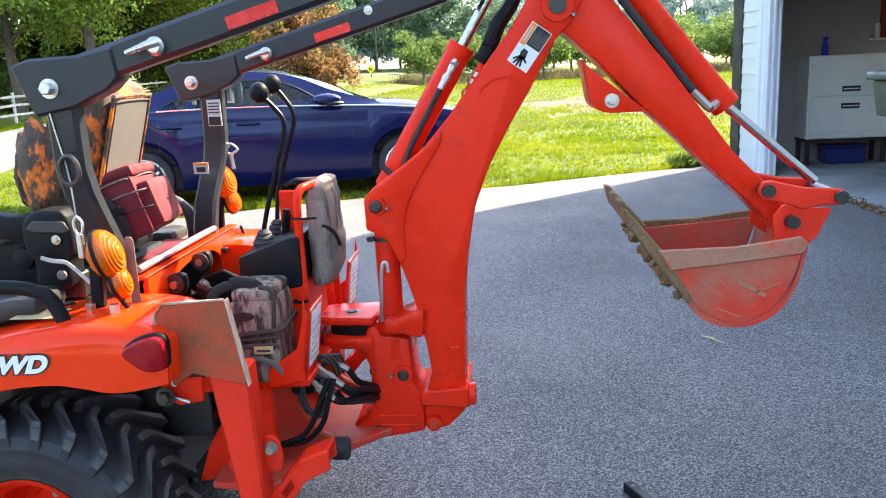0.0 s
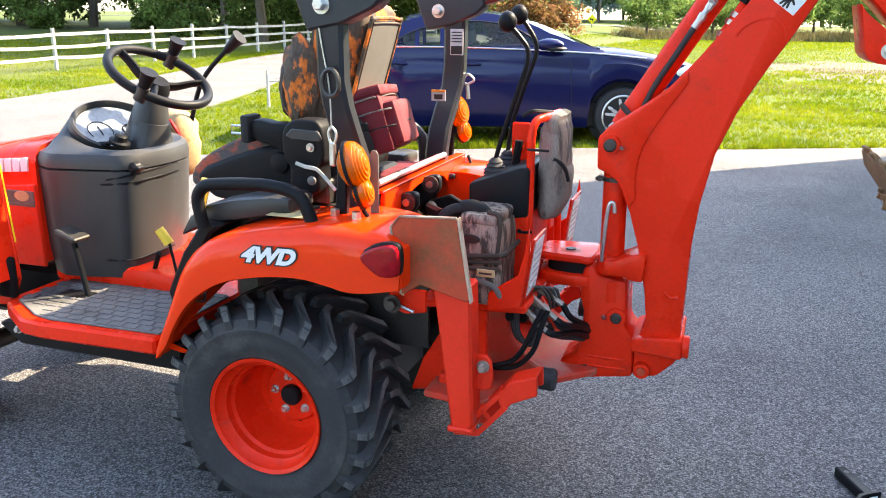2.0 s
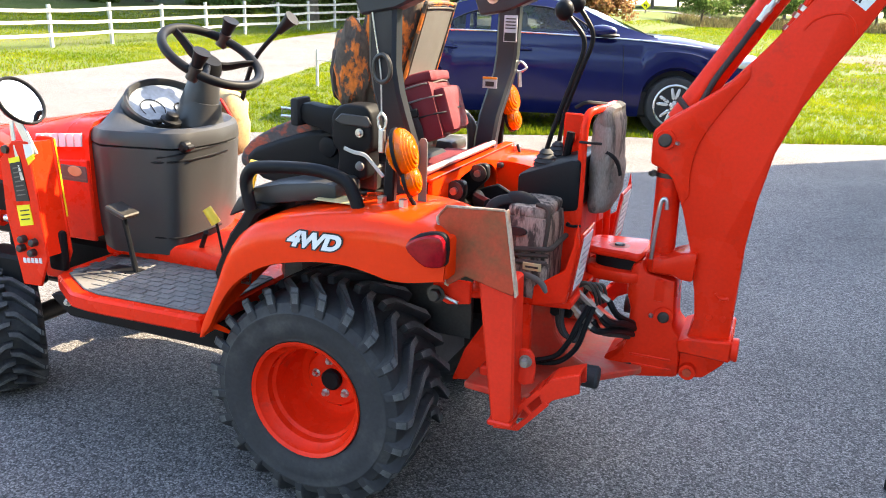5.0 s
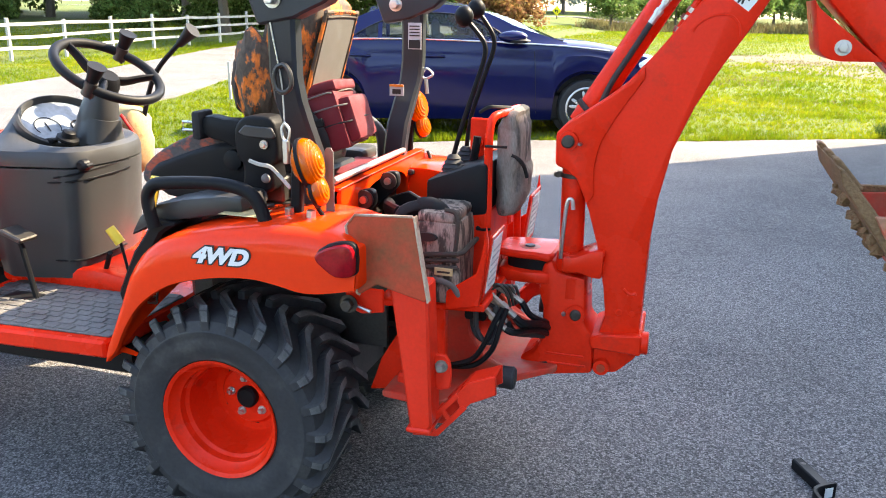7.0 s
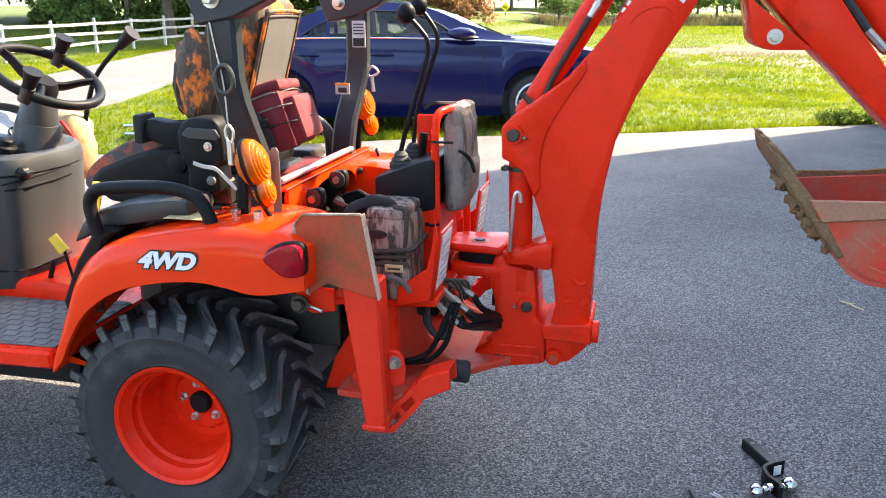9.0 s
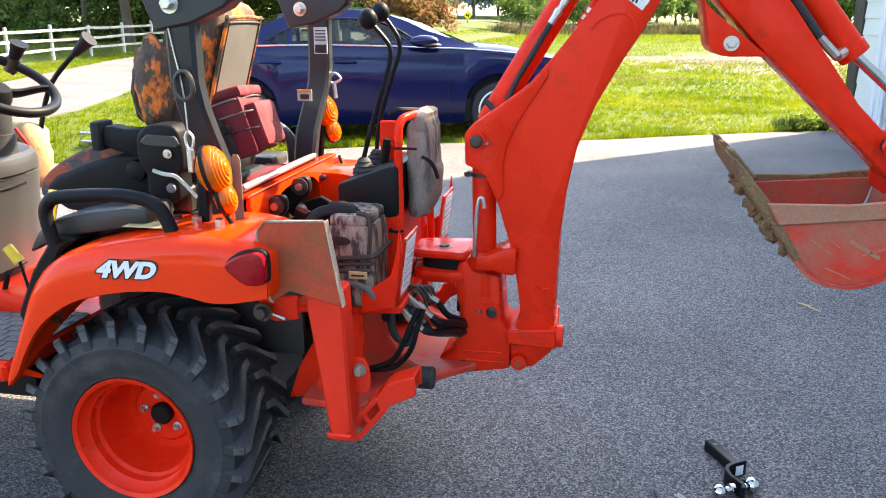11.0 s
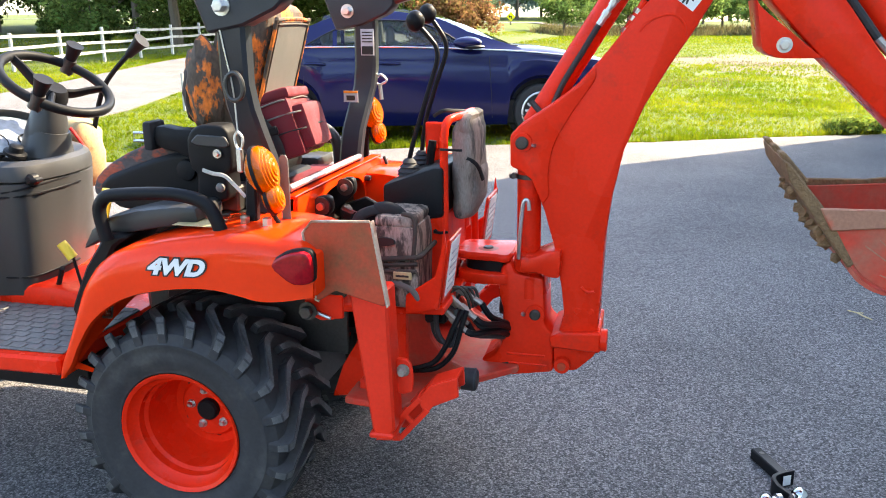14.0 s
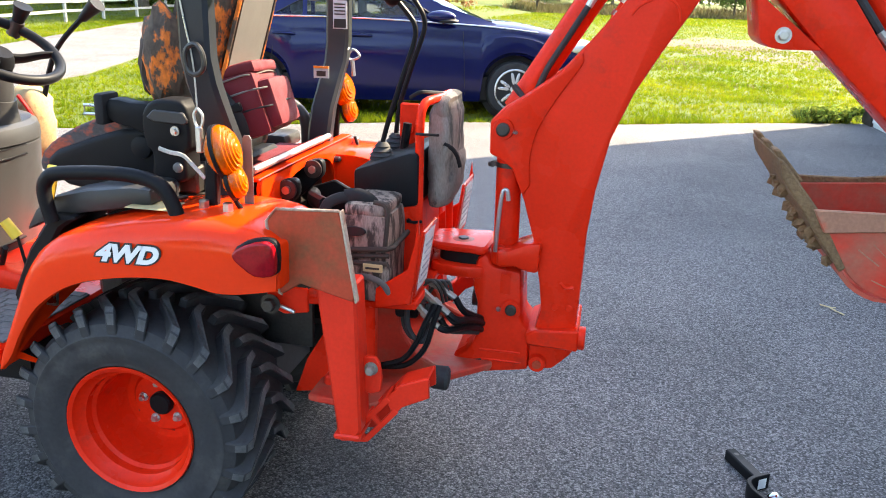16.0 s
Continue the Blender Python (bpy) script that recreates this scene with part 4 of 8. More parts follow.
part("lever_grip", tube([(-0.215, -0.48, 0.865), (-0.195, -0.47, 0.945)], 0.014, 10), YELLOW_GRIP, tractor, "yellow plastic lever grip")


# dash pedestal, hood
DASH_PLAN = round2([(-0.99, -0.262), (-0.72, -0.26), (-0.665, -0.243), (-0.638, -0.2), (-0.625, -0.1), (-0.63, -0.02), (-0.66, 0.08), (-0.74, 0.18), (-0.84, 0.24), (-0.99, 0.255)], 3)
DASH_MID = Vector((-0.82, -0.01))


def dash_ring(scale, z, shift=0.0, n=64):
    """Outline of the dash pedestal at one height, by even angles round its middle."""
    ring = []
    for k in range(n):
        a = 2 * math.pi * k / n
        way, best = Vector((math.cos(a), math.sin(a))), 0.1
        for p, q in zip(DASH_PLAN, DASH_PLAN[1:] + DASH_PLAN[:1]):
            p, q = Vector(p) - DASH_MID, Vector(q) - DASH_MID
            e = q - p
            den = way.x * e.y - way.y * e.x
            if abs(den) < 1e-9:
                continue
            t, u = (p.x * e.y - p.y * e.x) / den, (p.x * way.y - p.y * way.x) / den
            if t > 0 and -1e-6 <= u <= 1 + 1e-6:
                best = max(best, t)
        c = DASH_MID + way * best * scale
        ring.append(Vector((c.x + shift * max(0.0, way.x), c.y, z)))
    return ring


def pedestal():
    bm = bmesh.new()
    rings = [[bm.verts.new(p) for p in dash_ring(s_, z, (z - 0.9) * 0.13)] for s_, z in ((0.94, 0.54), (0.975, 0.62), (0.99, 0.75), (0.998, 0.88), (0.995, 0.893), (0.96, 0.897))]
    for a, b in zip(rings, rings[1:]):
        for j in range(len(a)):
            bm.faces.new((a[j], a[(j + 1) % len(a)], b[(j + 1) % len(a)], b[j]))
    bm.faces.new(rings[0][::-1]), bm.faces.new(rings[-1])
    return finish(bm)


dash = part("dash_pedestal", pedestal(), CHARCOAL, tractor, "dark grey moulded plastic dash pedestal")


def on_dash(x, y, z):
    """A point on the pedestal's skin at a height, from its plan position."""
    k = float(np.interp(z, [0.54, 0.62, 0.75, 0.88], [0.94, 0.975, 0.99, 0.998]))
    d = Vector((x, y)) - DASH_MID
    c = DASH_MID + d * (k + 0.009)
    return (c.x + (z - 0.9) * 0.13 * max(0.0, d.normalized().x), c.y, z)


PANEL_TOP = [(-0.925, -0.2615, 0.845), (-0.8, -0.2605, 0.85), (-0.72, -0.26, 0.853), (-0.665, -0.243, 0.857), (-0.638, -0.2, 0.86), (-0.625, -0.1, 0.864), (-0.63, -0.02, 0.866)]
PANEL_LOW = [(x, y, 0.6) for x, y, z in PANEL_TOP]
for line in (PANEL_TOP, PANEL_LOW, [(-0.925, -0.2615, z) for z in (0.845, 0.76, 0.68, 0.6)]):
    part("panel_groove", tube([on_dash(*p) for p in line], 0.0035, 6), BLACK, dash, "dark groove round the access panel")
part("rear_seam", tube(smooth_line([(-0.72, -0.2605, 0.868), (-0.668, -0.244, 0.878), (-0.641, -0.2, 0.886), (-0.628, -0.1, 0.892), (-0.633, -0.02, 0.893)], 4), 0.003, 6), BLACK, dash)
part("panel_latch", join(lathe([(0, 0.02), (-0.02, 0.018), (-0.028, 0.01)], (-0.645, -0.205, 0.905), "y", 14), box(-0.64, -0.615, -0.235, -0.2, 0.898, 0.912, 0.004)), BLACK, dash)
part("pedestal_skirt", prism([(-1.0, 0.5), (-0.58, 0.51), (-0.57, 0.545), (-1.0, 0.54)], -0.215, 0.215, 0.01), BLACK, dash)
TILTED = Matrix.Translation((-0.865, -0.03, 1.003)) @ Matrix.Rotation(radians(-18), 4, "Z") @ Matrix.Rotation(radians(40), 4, "Y")


def gauge_hood():
    """Shell that rises from the pedestal rim to the tilted oval instrument ring."""
    bm, rings, n = bmesh.new(), [], 64
    def oval(k, r, up):
        a = 2 * math.pi * k / n
        return TILTED @ Vector((0.84 * r * math.cos(a), 1.12 * r * math.sin(a), up))
    rings.append(dash_ring(1.0, 0.9))
    rings.append(dash_ring(0.998, 0.925))
    rings.append(dash_ring(0.965, 0.945))
    rings.append(dash_ring(0.88, 0.957))
    rings.append([p.lerp(oval(k, 0.15, -0.03), 0.55) for k, p in enumerate(dash_ring(0.8, 0.968))])
    rings.append([oval(k, 0.142, -0.012) for k in range(n)])
    rings.append([oval(k, 0.139, 0.012) for k in range(n)])
    rings.append([oval(k, 0.132, 0.016) for k in range(n)])
    rings.append([oval(k, 0.124, 0.008) for k in range(n)])
    rings.append([oval(k, 0.12, -0.015) for k in range(n)])
    rings = [[bm.verts.new(p) for p in r] for r in rings]
    for a, b in zip(rings, rings[1:]):
        for k in range(n):
            bm.faces.new((a[k], a[(k + 1) % n], b[(k + 1) % n], b[k]))
    return finish(bm)


part("gauge_hood", gauge_hood(), CHARCOAL, dash, "moulded dark instrument hood")
part("dash_seam", tube([(x, y, 0.905 + 0.02 * (x + 0.96)) for x, y in [(-0.99, -0.262), (-0.86, -0.2625), (-0.78, -0.259), (-0.745, -0.253)]], 0.0025, 6), BLACK, dash)
part("gauge_face", moved(lathe([(-0.006, 0.12), (-0.004, 0.02)], (0, 0, 0), "z", 40), TILTED @ Matrix.Diagonal((0.84, 1.12, 1, 1))), DIAL, dash, "pale round instrument dial")
dialbm = join(moved(tube([(0.01 + 0.042 * math.cos(0.25 * k), -0.06 + 0.042 * math.sin(0.25 * k), -0.002) for k in range(4, 22)], 0.0016, 5), TILTED), moved(box(-0.012, 0.03, -0.0615, -0.0585, -0.003, -0.001, 0), TILTED), moved(tube([(0.02 + 0.026 * math.cos(0.3 * k), 0.045 + 0.026 * math.sin(0.3 * k), -0.002) for k in range(21)], 0.003, 5), TILTED), moved(box(0.06, 0.068, -0.1, 0.1, -0.004, 0.0, 0), TILTED))
part("gauge_marks", dialbm, BLACK, dash)
part("key_knob", moved(lathe([(0, 0.034), (0.01, 0.034), (0.014, 0.022), (0.03, 0.02), (0.034, 0.012)], (0, 0, 0), "z", 18), Matrix.Translation((-0.775, -0.125, 0.962)) @ Matrix.Rotation(radians(25), 4, "Y")), BLACK, dash)
part("dash_switch", box(-0.84, -0.81, -0.15, -0.12, 0.95, 0.968, 0.005), BLACK, dash)
part("column_shroud", tube([(-0.76, 0, 0.95), (-0.752, 0, 0.99), (-0.74, 0, 1.03)], 0.085, 24, r2=0.062), CHARCOAL, dash)
TILT, SWAY, WHEEL_R = 0.55, -0.12, 0.166
AX = Vector((math.sin(TILT) * math.cos(SWAY), math.sin(TILT) * math.sin(SWAY), math.cos(TILT)))
RIM_U = Vector((math.cos(TILT) * math.cos(SWAY), math.cos(TILT) * math.sin(SWAY), -math.sin(TILT)))
RIM_V = AX.cross(RIM_U)
RIM_C = Vector((-0.694, 0.003, 1.173))
HUBC = RIM_C - AX * 0.035
col = part("steering_column", tube([(-0.775, 0, 0.93), (-0.75, 0, 1.02), (-0.735, 0, 1.07), HUBC - AX * 0.03], 0.075, 24, r2=0.046), CHARCOAL, tractor, "tapered dark steering column")
part("column_collar", tube([HUBC - AX * 0.07, HUBC - AX * 0.02, HUBC - AX * 0.012], 0.052, 24, r2=0.046), BLACK, col)


def around(angle, r, up=0.0):
    return RIM_C + RIM_U * r * math.cos(angle) + RIM_V * r * math.sin(angle) + AX * up


sw = part("steering_wheel", tube([around(2 * math.pi * k / 56, WHEEL_R, 0.0) for k in range(56)], 0.0155, 14, closed=True), BLACK, tractor, "black three-spoke steering wheel")
for a in (-48, 72, 192):
    a = radians(a)
    part("spoke", tube(smooth_line([around(a, 0.02, -0.035), around(a, 0.07, -0.03), around(a, 0.12, -0.012), around(a, WHEEL_R, 0.0)], 5), 0.021, 12, r2=0.014, flat=0.55), BLACK, sw)
part("wheel_hub", tube([HUBC - AX * 0.012, HUBC + AX * 0.012, HUBC + AX * 0.022], 0.05, 24, r2=0.036), BLACK, sw)
for a in (-62, 124):
    a = radians(a)
    q = around(a, WHEEL_R, 0.0)
    kn = part("spinner_knob", tube([q + AX * 0.022, q + AX * 0.045, q + AX * 0.068, q + AX * 0.078], 0.017, 16, r2=0.029), BLACK, sw, "black steering spinner knob")
    part("knob_clamp", join(tube([q - AX * 0.024, q + AX * 0.024], 0.021, 14), tube([q - AX * 0.03 + RIM_U * 0.012, q + AX * 0.012 + RIM_U * 0.012], 0.006, 8)), DARKSTEEL, kn)
lv = part("loader_lever", tube(smooth_line([(-0.85, 0.33, 0.9), (-0.79, 0.33, 1.08), (-0.73, 0.32, 1.17), (-0.615, 0.312, 1.27)], 4), 0.009, 8), BLACK, tractor, "black loader control lever")
part("lever_knob", tube([(-0.635, 0.312, 1.25), (-0.605, 0.312, 1.275), (-0.585, 0.312, 1.292), (-0.575, 0.312, 1.3)], 0.014, 14, r2=0.03), BLACK, lv)

def hood_shell():
    stations = [(-0.985, 0.984, 0.575), (-1.11, 0.971, 0.57), (-1.36, 0.925, 0.56), (-1.63, 0.878, 0.55), (-1.83, 0.84, 0.55), (-1.98, 0.79, 0.55), (-2.05, 0.7, 0.56)]
    bm, rings = bmesh.new(), []
    for x, crown, low in stations:
        side = crown - 0.05
        half = [(0.0, crown), (0.1, crown - 0.003), (0.19, crown - 0.012), (0.245, crown - 0.026), (0.268, side), (0.276, side - 0.03), (0.278, (side + low) / 2), (0.276, low)]
        rings.append([bm.verts.new((x, -y, z)) for y, z in half[::-1]] + [bm.verts.new((x, y, z)) for y, z in half[1:]])
    for a, b in zip(rings, rings[1:]):
        for j in range(len(a) - 1):
            bm.faces.new((a[j], a[j + 1], b[j + 1], b[j]))
        bm.faces.new((a[-1], a[0], b[0], b[-1]))
    bm.faces.new(rings[0]), bm.faces.new(rings[-1][::-1])
    return finish(bm)


hood = part("hood", hood_shell(), ORANGE, tractor, "glossy orange engine hood")
part("side_panel", prism([(-1.9, 0.55), (-1.85, 0.71), (-1.485, 0.778), (-1.205, 0.82), (-0.99, 0.838), (-0.985, 0.56)], -0.286, -0.272, 0.004), ORANGE, hood)
nm = part("name_plate", box(-1.108, -0.995, -0.2895, -0.285, 0.762, 0.815, 0.002), BADGE, hood, "small dark badge decal")
part("badge_oval", moved(lathe([(0, 0.022), (-0.002, 0.02)], (0, 0, 0), "y", 24), Matrix.Translation((-1.045, -0.2895, 0.797)) @ Matrix.Diagonal((1.4, 1, 0.8, 1))), TAN, nm)
part("badge_bar", box(-1.1, -1.0, -0.2905, -0.2895, 0.77, 0.774, 0), VINYL, nm)
for i in range(6):
    x = -1.215 + i * 0.0345
    part("brand_bar", prism([(x, 0.862 + 0.003 * i), (x + 0.028, 0.8645 + 0.003 * i), (x + 0.03, 0.9085 + 0.003 * i), (x + 0.002, 0.906 + 0.003 * i)], -0.2815, -0.274, 0.0), DECAL, hood, "pale block of the brand mark")

# loader post, mirror, valve
lp = part("loader_post", prism([(-1.11, 0.865), (-1.05, 0.93), (-0.985, 0.93), (-0.957, 0.565), (-0.998, 0.468), (-1.075, 0.464), (-1.113, 0.69)], -0.51, -0.5, 0.003), ORANGE, tractor, "orange front loader upright")
part("inner_plate", prism([(-1.11, 0.865), (-1.05, 0.932), (-0.985, 0.932), (-0.955, 0.565), (-0.998, 0.468), (-1.075, 0.464), (-1.113, 0.69)], -0.42, -0.41, 0.003), ORANGE, lp)
part("post_web", prism([(-0.998, 0.925), (-0.988, 0.925), (-0.96, 0.57), (-0.97, 0.57)], -0.5, -0.42, 0.0), ORANGE, lp)
part("post_web", prism([(-1.1, 0.86), (-1.05, 0.918), (-0.998, 0.918), (-0.998, 0.91), (-1.046, 0.91), (-1.094, 0.852)], -0.5, -0.42, 0.0), ORANGE, lp)
part("reflective_edge", prism([(-0.984, 0.925), (-0.982, 0.925), (-0.962, 0.68), (-0.964, 0.68)], -0.414, -0.409, 0), DECAL_YELLOW, lp, "yellow edge strip")
part("decal", prism([(-1.068, 0.872), (-1.022, 0.884), (-1.002, 0.747), (-1.058, 0.739)], -0.5125, -0.51, 0), DECAL_BLACK, lp, "black and yellow warning decal")
part("decal_head", prism([(-1.068, 0.872), (-1.022, 0.884), (-1.02, 0.868), (-1.066, 0.857)], -0.5135, -0.5125, 0), DECAL_YELLOW, lp)
for k in range(7):
    zz = 0.757 + 0.014 * k
    part("decal_bar", prism([(-1.05 - 0.0008 * k, zz), (-1.014 - 0.0016 * k, zz + 0.008), (-1.014 - 0.0016 * k, zz + 0.011), (-1.05 - 0.0008 * k, zz + 0.004)], -0.5135, -0.5125, 0), VINYL, lp)
part("decal", prism([(-1.06, 0.725), (-1.005, 0.735), (-0.997, 0.672), (-1.053, 0.66)], -0.5125, -0.51, 0), DECAL_YELLOW, lp, "yellow warning decal")
for k in range(3):
    zz = 0.68 + 0.014 * k
    part("decal_bar", prism([(-1.046, zz), (-1.008, zz + 0.008), (-1.008, zz + 0.012), (-1.046, zz + 0.004)], -0.5135, -0.5125, 0), DECAL_BLACK, lp)
part("folded_decal", prism([(-0.998, 0.922), (-0.962, 0.926), (-0.96, 0.898), (-0.992, 0.88)], -0.5145, -0.5125, 0), DECAL, lp, "white decal")
part("folded_decal", prism([(-0.992, 0.879), (-0.96, 0.897), (-0.958, 0.882), (-0.985, 0.86)], -0.5145, -0.5125, 0), DECAL_YELLOW, lp)
for i in range(5):
    part("model_bar", box(-1.06 + i * 0.017, -1.049 + i * 0.017, -0.5125, -0.51, 0.54 + i * 0.002, 0.556 + i * 0.002, 0), DECAL, lp)
for x, z in ((-1.045, 0.62), (-1.0, 0.615), (-1.055, 0.59), (-1.01, 0.58)):
    part("post_pin", lathe([(0, 0.013), (-0.018, 0.012), (-0.022, 0.008)], (x, -0.51, z), "y", 12), DARKSTEEL, lp)
part("valve_bracket", box(-1.02, -0.953, -0.455, -0.425, 0.505, 0.64, 0.012, 2), BLACK, tractor)
la = part("loader_arm", prism([(-1.12, 0.86), (-1.1, 0.905), (-1.19, 0.94), (-1.6, 0.92), (-2.2, 0.62), (-2.16, 0.54), (-1.58, 0.81), (-1.2, 0.84)], -0.495, -0.425, 0.01), ORANGE, tractor, "orange loader lift arm")
part("arm_boss", lathe([(0, 0.014), (-0.01, 0.012)], (-1.076, -0.51, 0.9), "y", 20), DARKSTEEL, la)
lc = part("loader_cylinder", rod((-1.2, -0.455, 0.655), (-1.9, -0.455, 0.6), 0.026, 16), ORANGE, tractor, "red loader lift cylinder")
part("piston_rod", rod((-1.09, -0.455, 0.664), (-1.2, -0.455, 0.655), 0.013, 12), CHROME, lc, "chrome piston rod")
part("battery_box", box(-1.42, -1.21, -0.4, -0.29, 0.38, 0.5, 0.012), BLACK, tractor, "black box beside the engine")
part("tow_ring", tube([(-1.35 + 0.028 * math.cos(0.4 * k), -0.408, 0.455 + 0.032 * math.sin(0.4 * k)) for k in range(16)], 0.006, 8, closed=True), ALU, tractor, "bare metal ring")
part("engine_block", box(-1.9, -1.3, -0.3, -0.284, 0.54, 0.73, 0.01), BLACK, tractor, "dark engine bay opening")
mr = part("mirror_stalk", join(tube(smooth_line([(-1.05, -0.5, 0.99), (-1.045, -0.505, 0.93), (-1.02, -0.51, 0.81)], 4), 0.009, 10, flat=0.5), beam((-1.03, -0.5, 1.0), (-0.965, -0.505, 0.89), 0.032, 0.006, 0.002)), ALU, tractor, "dull metal mirror stalk")
MM = Matrix.Translation((-1.02, -0.49, 1.045)) @ Vector((0.861, 0.072, 0.56)).to_track_quat("Z", "Y").to_matrix().to_4x4()
part("mirror_shell", moved(lathe([(-0.034, 0.02), (-0.022, 0.06), (0.0, 0.08), (0.008, 0.08), (0.008, 0.073)], (0, 0, 0), "z", 32, caps=False), MM), BLACK, mr, "round black mirror shell")
part("mirror_ring", moved(tube([(0.077 * math.cos(math.pi * k / 18), 0.077 * math.sin(math.pi * k / 18), 0.008) for k in range(36)], 0.0045, 8, closed=True), MM), BLACK, mr)
part("mirror_face", moved(lathe([(0.006, 0.074), (0.009, 0.04), (0.01, 0.005)], (0, 0, 0), "z", 32), MM), MIRROR, mr)

# seat
seat = assembly("seat", tractor, "black seat with an orange camouflage cover")
part("cushion", prism(round2([(-0.345, 0.862), (-0.352, 0.915), (-0.26, 0.95), (-0.1, 0.985), (0.02, 0.99), (0.02, 0.862)], 2), -0.225, 0.225, 0.02, 3), BLACK, seat, "black vinyl seat cushion")
part("cushion_cover", prism(round2([(-0.414, 0.875), (-0.402, 0.926), (-0.339, 0.976), (-0.243, 1.021), (-0.15, 1.043), (-0.05, 1.038), (-0.05, 0.955), (-0.3, 0.9), (-0.36, 0.87)], 2), -0.242, 0.242, 0.03, 4), CAMO_SEAT, seat, "orange camouflage seat cover")
for s in (-1, 1):
    part("hip_bolster", prism(round2([(-0.356, 0.884), (-0.354, 0.93), (-0.3, 0.954), (-0.2, 0.99), (-0.1, 1.012), (-0.02, 1.0), (-0.01, 0.94), (-0.03, 0.884)], 3), min(s * 0.21, s * 0.268), max(s * 0.21, s * 0.268), 0.022, 4), BLACK, seat, "black vinyl side bolster")
    part("seat_side", prism(round2([(-0.34, 0.885), (-0.33, 0.84), (-0.1, 0.82), (0.03, 0.84), (0.03, 0.9), (-0.1, 0.895)], 2), min(s * 0.2, s * 0.25), max(s * 0.2, s * 0.25), 0.012, 2), BLACK, seat)
    part("seat_pivot", lathe([(0, 0.03), (s * 0.012, 0.028), (s * 0.016, 0.016)], (-0.085, s * 0.268, 0.965), "y", 20), BLACK, seat)
part("seat_base", box(-0.3, 0.1, -0.2, 0.2, 0.75, 0.91, 0.02), BLACK, seat)
BACK = Matrix.Translation((0.018, -0.012, 1.05)) @ Matrix.Rotation(radians(7), 4, "Z") @ Matrix.Rotation(radians(16), 4, "Y")
part("backrest", moved(soft_box(-0.14, 0.02, -0.175, 0.175, -0.05, 0.36, 0.04, 0.06, 0.004), BACK), CAMO_ORANGE, seat, "orange camouflage backrest cover")
part("back_wing", ball((-0.045, -0.205, 1.185), 0.056, 0.05, 0.125, 3, 0.25), CAMO_ORANGE, seat)
part("wing_pocket", ball((-0.085, -0.19, 1.17), 0.03, 0.05, 0.085, 3, 0.2), DARK_CLOTH, seat, "dark brown cloth pocket")
part("back_panel", moved(soft_box(0.017, 0.03, -0.145, 0.145, 0.0, 0.325, 0.006, 0.0), BACK), SEAT_BACK, seat, "grey vinyl panel on the back of the seat")
part("back_piping", moved(tube(smooth_line([(0.026, -0.152, 0.0), (0.026, -0.152, 0.3), (0.026, -0.13, 0.332), (0.026, 0.13, 0.332), (0.026, 0.152, 0.3), (0.026, 0.152, 0.0)], 5), 0.006, 8), BACK), CAMO_ORANGE, seat)
part("panel_seam", moved(tube(smooth_line([(0.03, -0.14, 0.0), (0.03, -0.14, 0.3), (0.03, -0.13, 0.319), (0.03, 0.13, 0.319), (0.03, 0.14, 0.3), (0.03, 0.14, 0.0)], 5), 0.0022, 6), BACK), DARK_CLOTH, seat)
belt = part("belt_reel", prism(round2([(-0.012, 0.9), (-0.014, 0.965), (-0.032, 0.99), (-0.035, 1.06), (-0.008, 1.094), (0.04, 1.1), (0.078, 1.092), (0.092, 1.045), (0.09, 0.99), (0.074, 0.965), (0.07, 0.9)], 3), -0.345, -0.265, 0.018, 3), BLACK, tractor, "black seat belt reel cover")
part("reel_cap", prism([(-0.02, 1.055), (0.0, 1.075), (0.08, 1.072), (0.092, 1.05), (0.08, 1.042), (0.0, 1.045)], -0.352, -0.345, 0.003), CHARCOAL, belt)
part("belt_stalk", prism(round2([(-0.02, 1.075), (-0.03, 1.005), (-0.1, 1.018), (-0.158, 1.036), (-0.152, 1.088), (-0.09, 1.082)], 2), -0.305, -0.255, 0.01, 2), BLACK, belt, "black buckle sleeve")
part("belt_buckle", box(-0.183, -0.156, -0.318, -0.244, 1.022, 1.1, 0.008, 2), STRAP, belt)
part("buckle_loop", tube([(-0.18, -0.3, 1.068), (-0.22, -0.3, 1.068), (-0.222, -0.3, 1.046), (-0.18, -0.3, 1.046)], 0.004, 8), STEEL, belt, "zinc buckle loop")
part("belt_webbing", tube(smooth_line([(0.015, -0.36, 0.984), (0.045, -0.362, 0.976), (0.077, -0.363, 0.972), (0.1, -0.365, 0.955), (0.138, -0.37, 0.92)], 4), 0.0055, 8, flat=0.5), VINYL_PALE, belt, "frayed pale strap")
part("belt_knob", lathe([(0, 0.013), (-0.006, 0.012), (-0.009, 0.007)], (0.055, -0.345, 0.936), "y", 18), VINYL, belt, "pale round knob")
part("belt_bolt", bolt(0.057, -0.352, 1.027, 0.008, 0.008), STEEL, belt)
part("belt_anchor", tube(smooth_line([(0.045, -0.35, 0.9), (0.05, -0.36, 0.86), (0.08, -0.35, 0.86)], 4), 0.012, 8, flat=0.5), STRAP, belt)
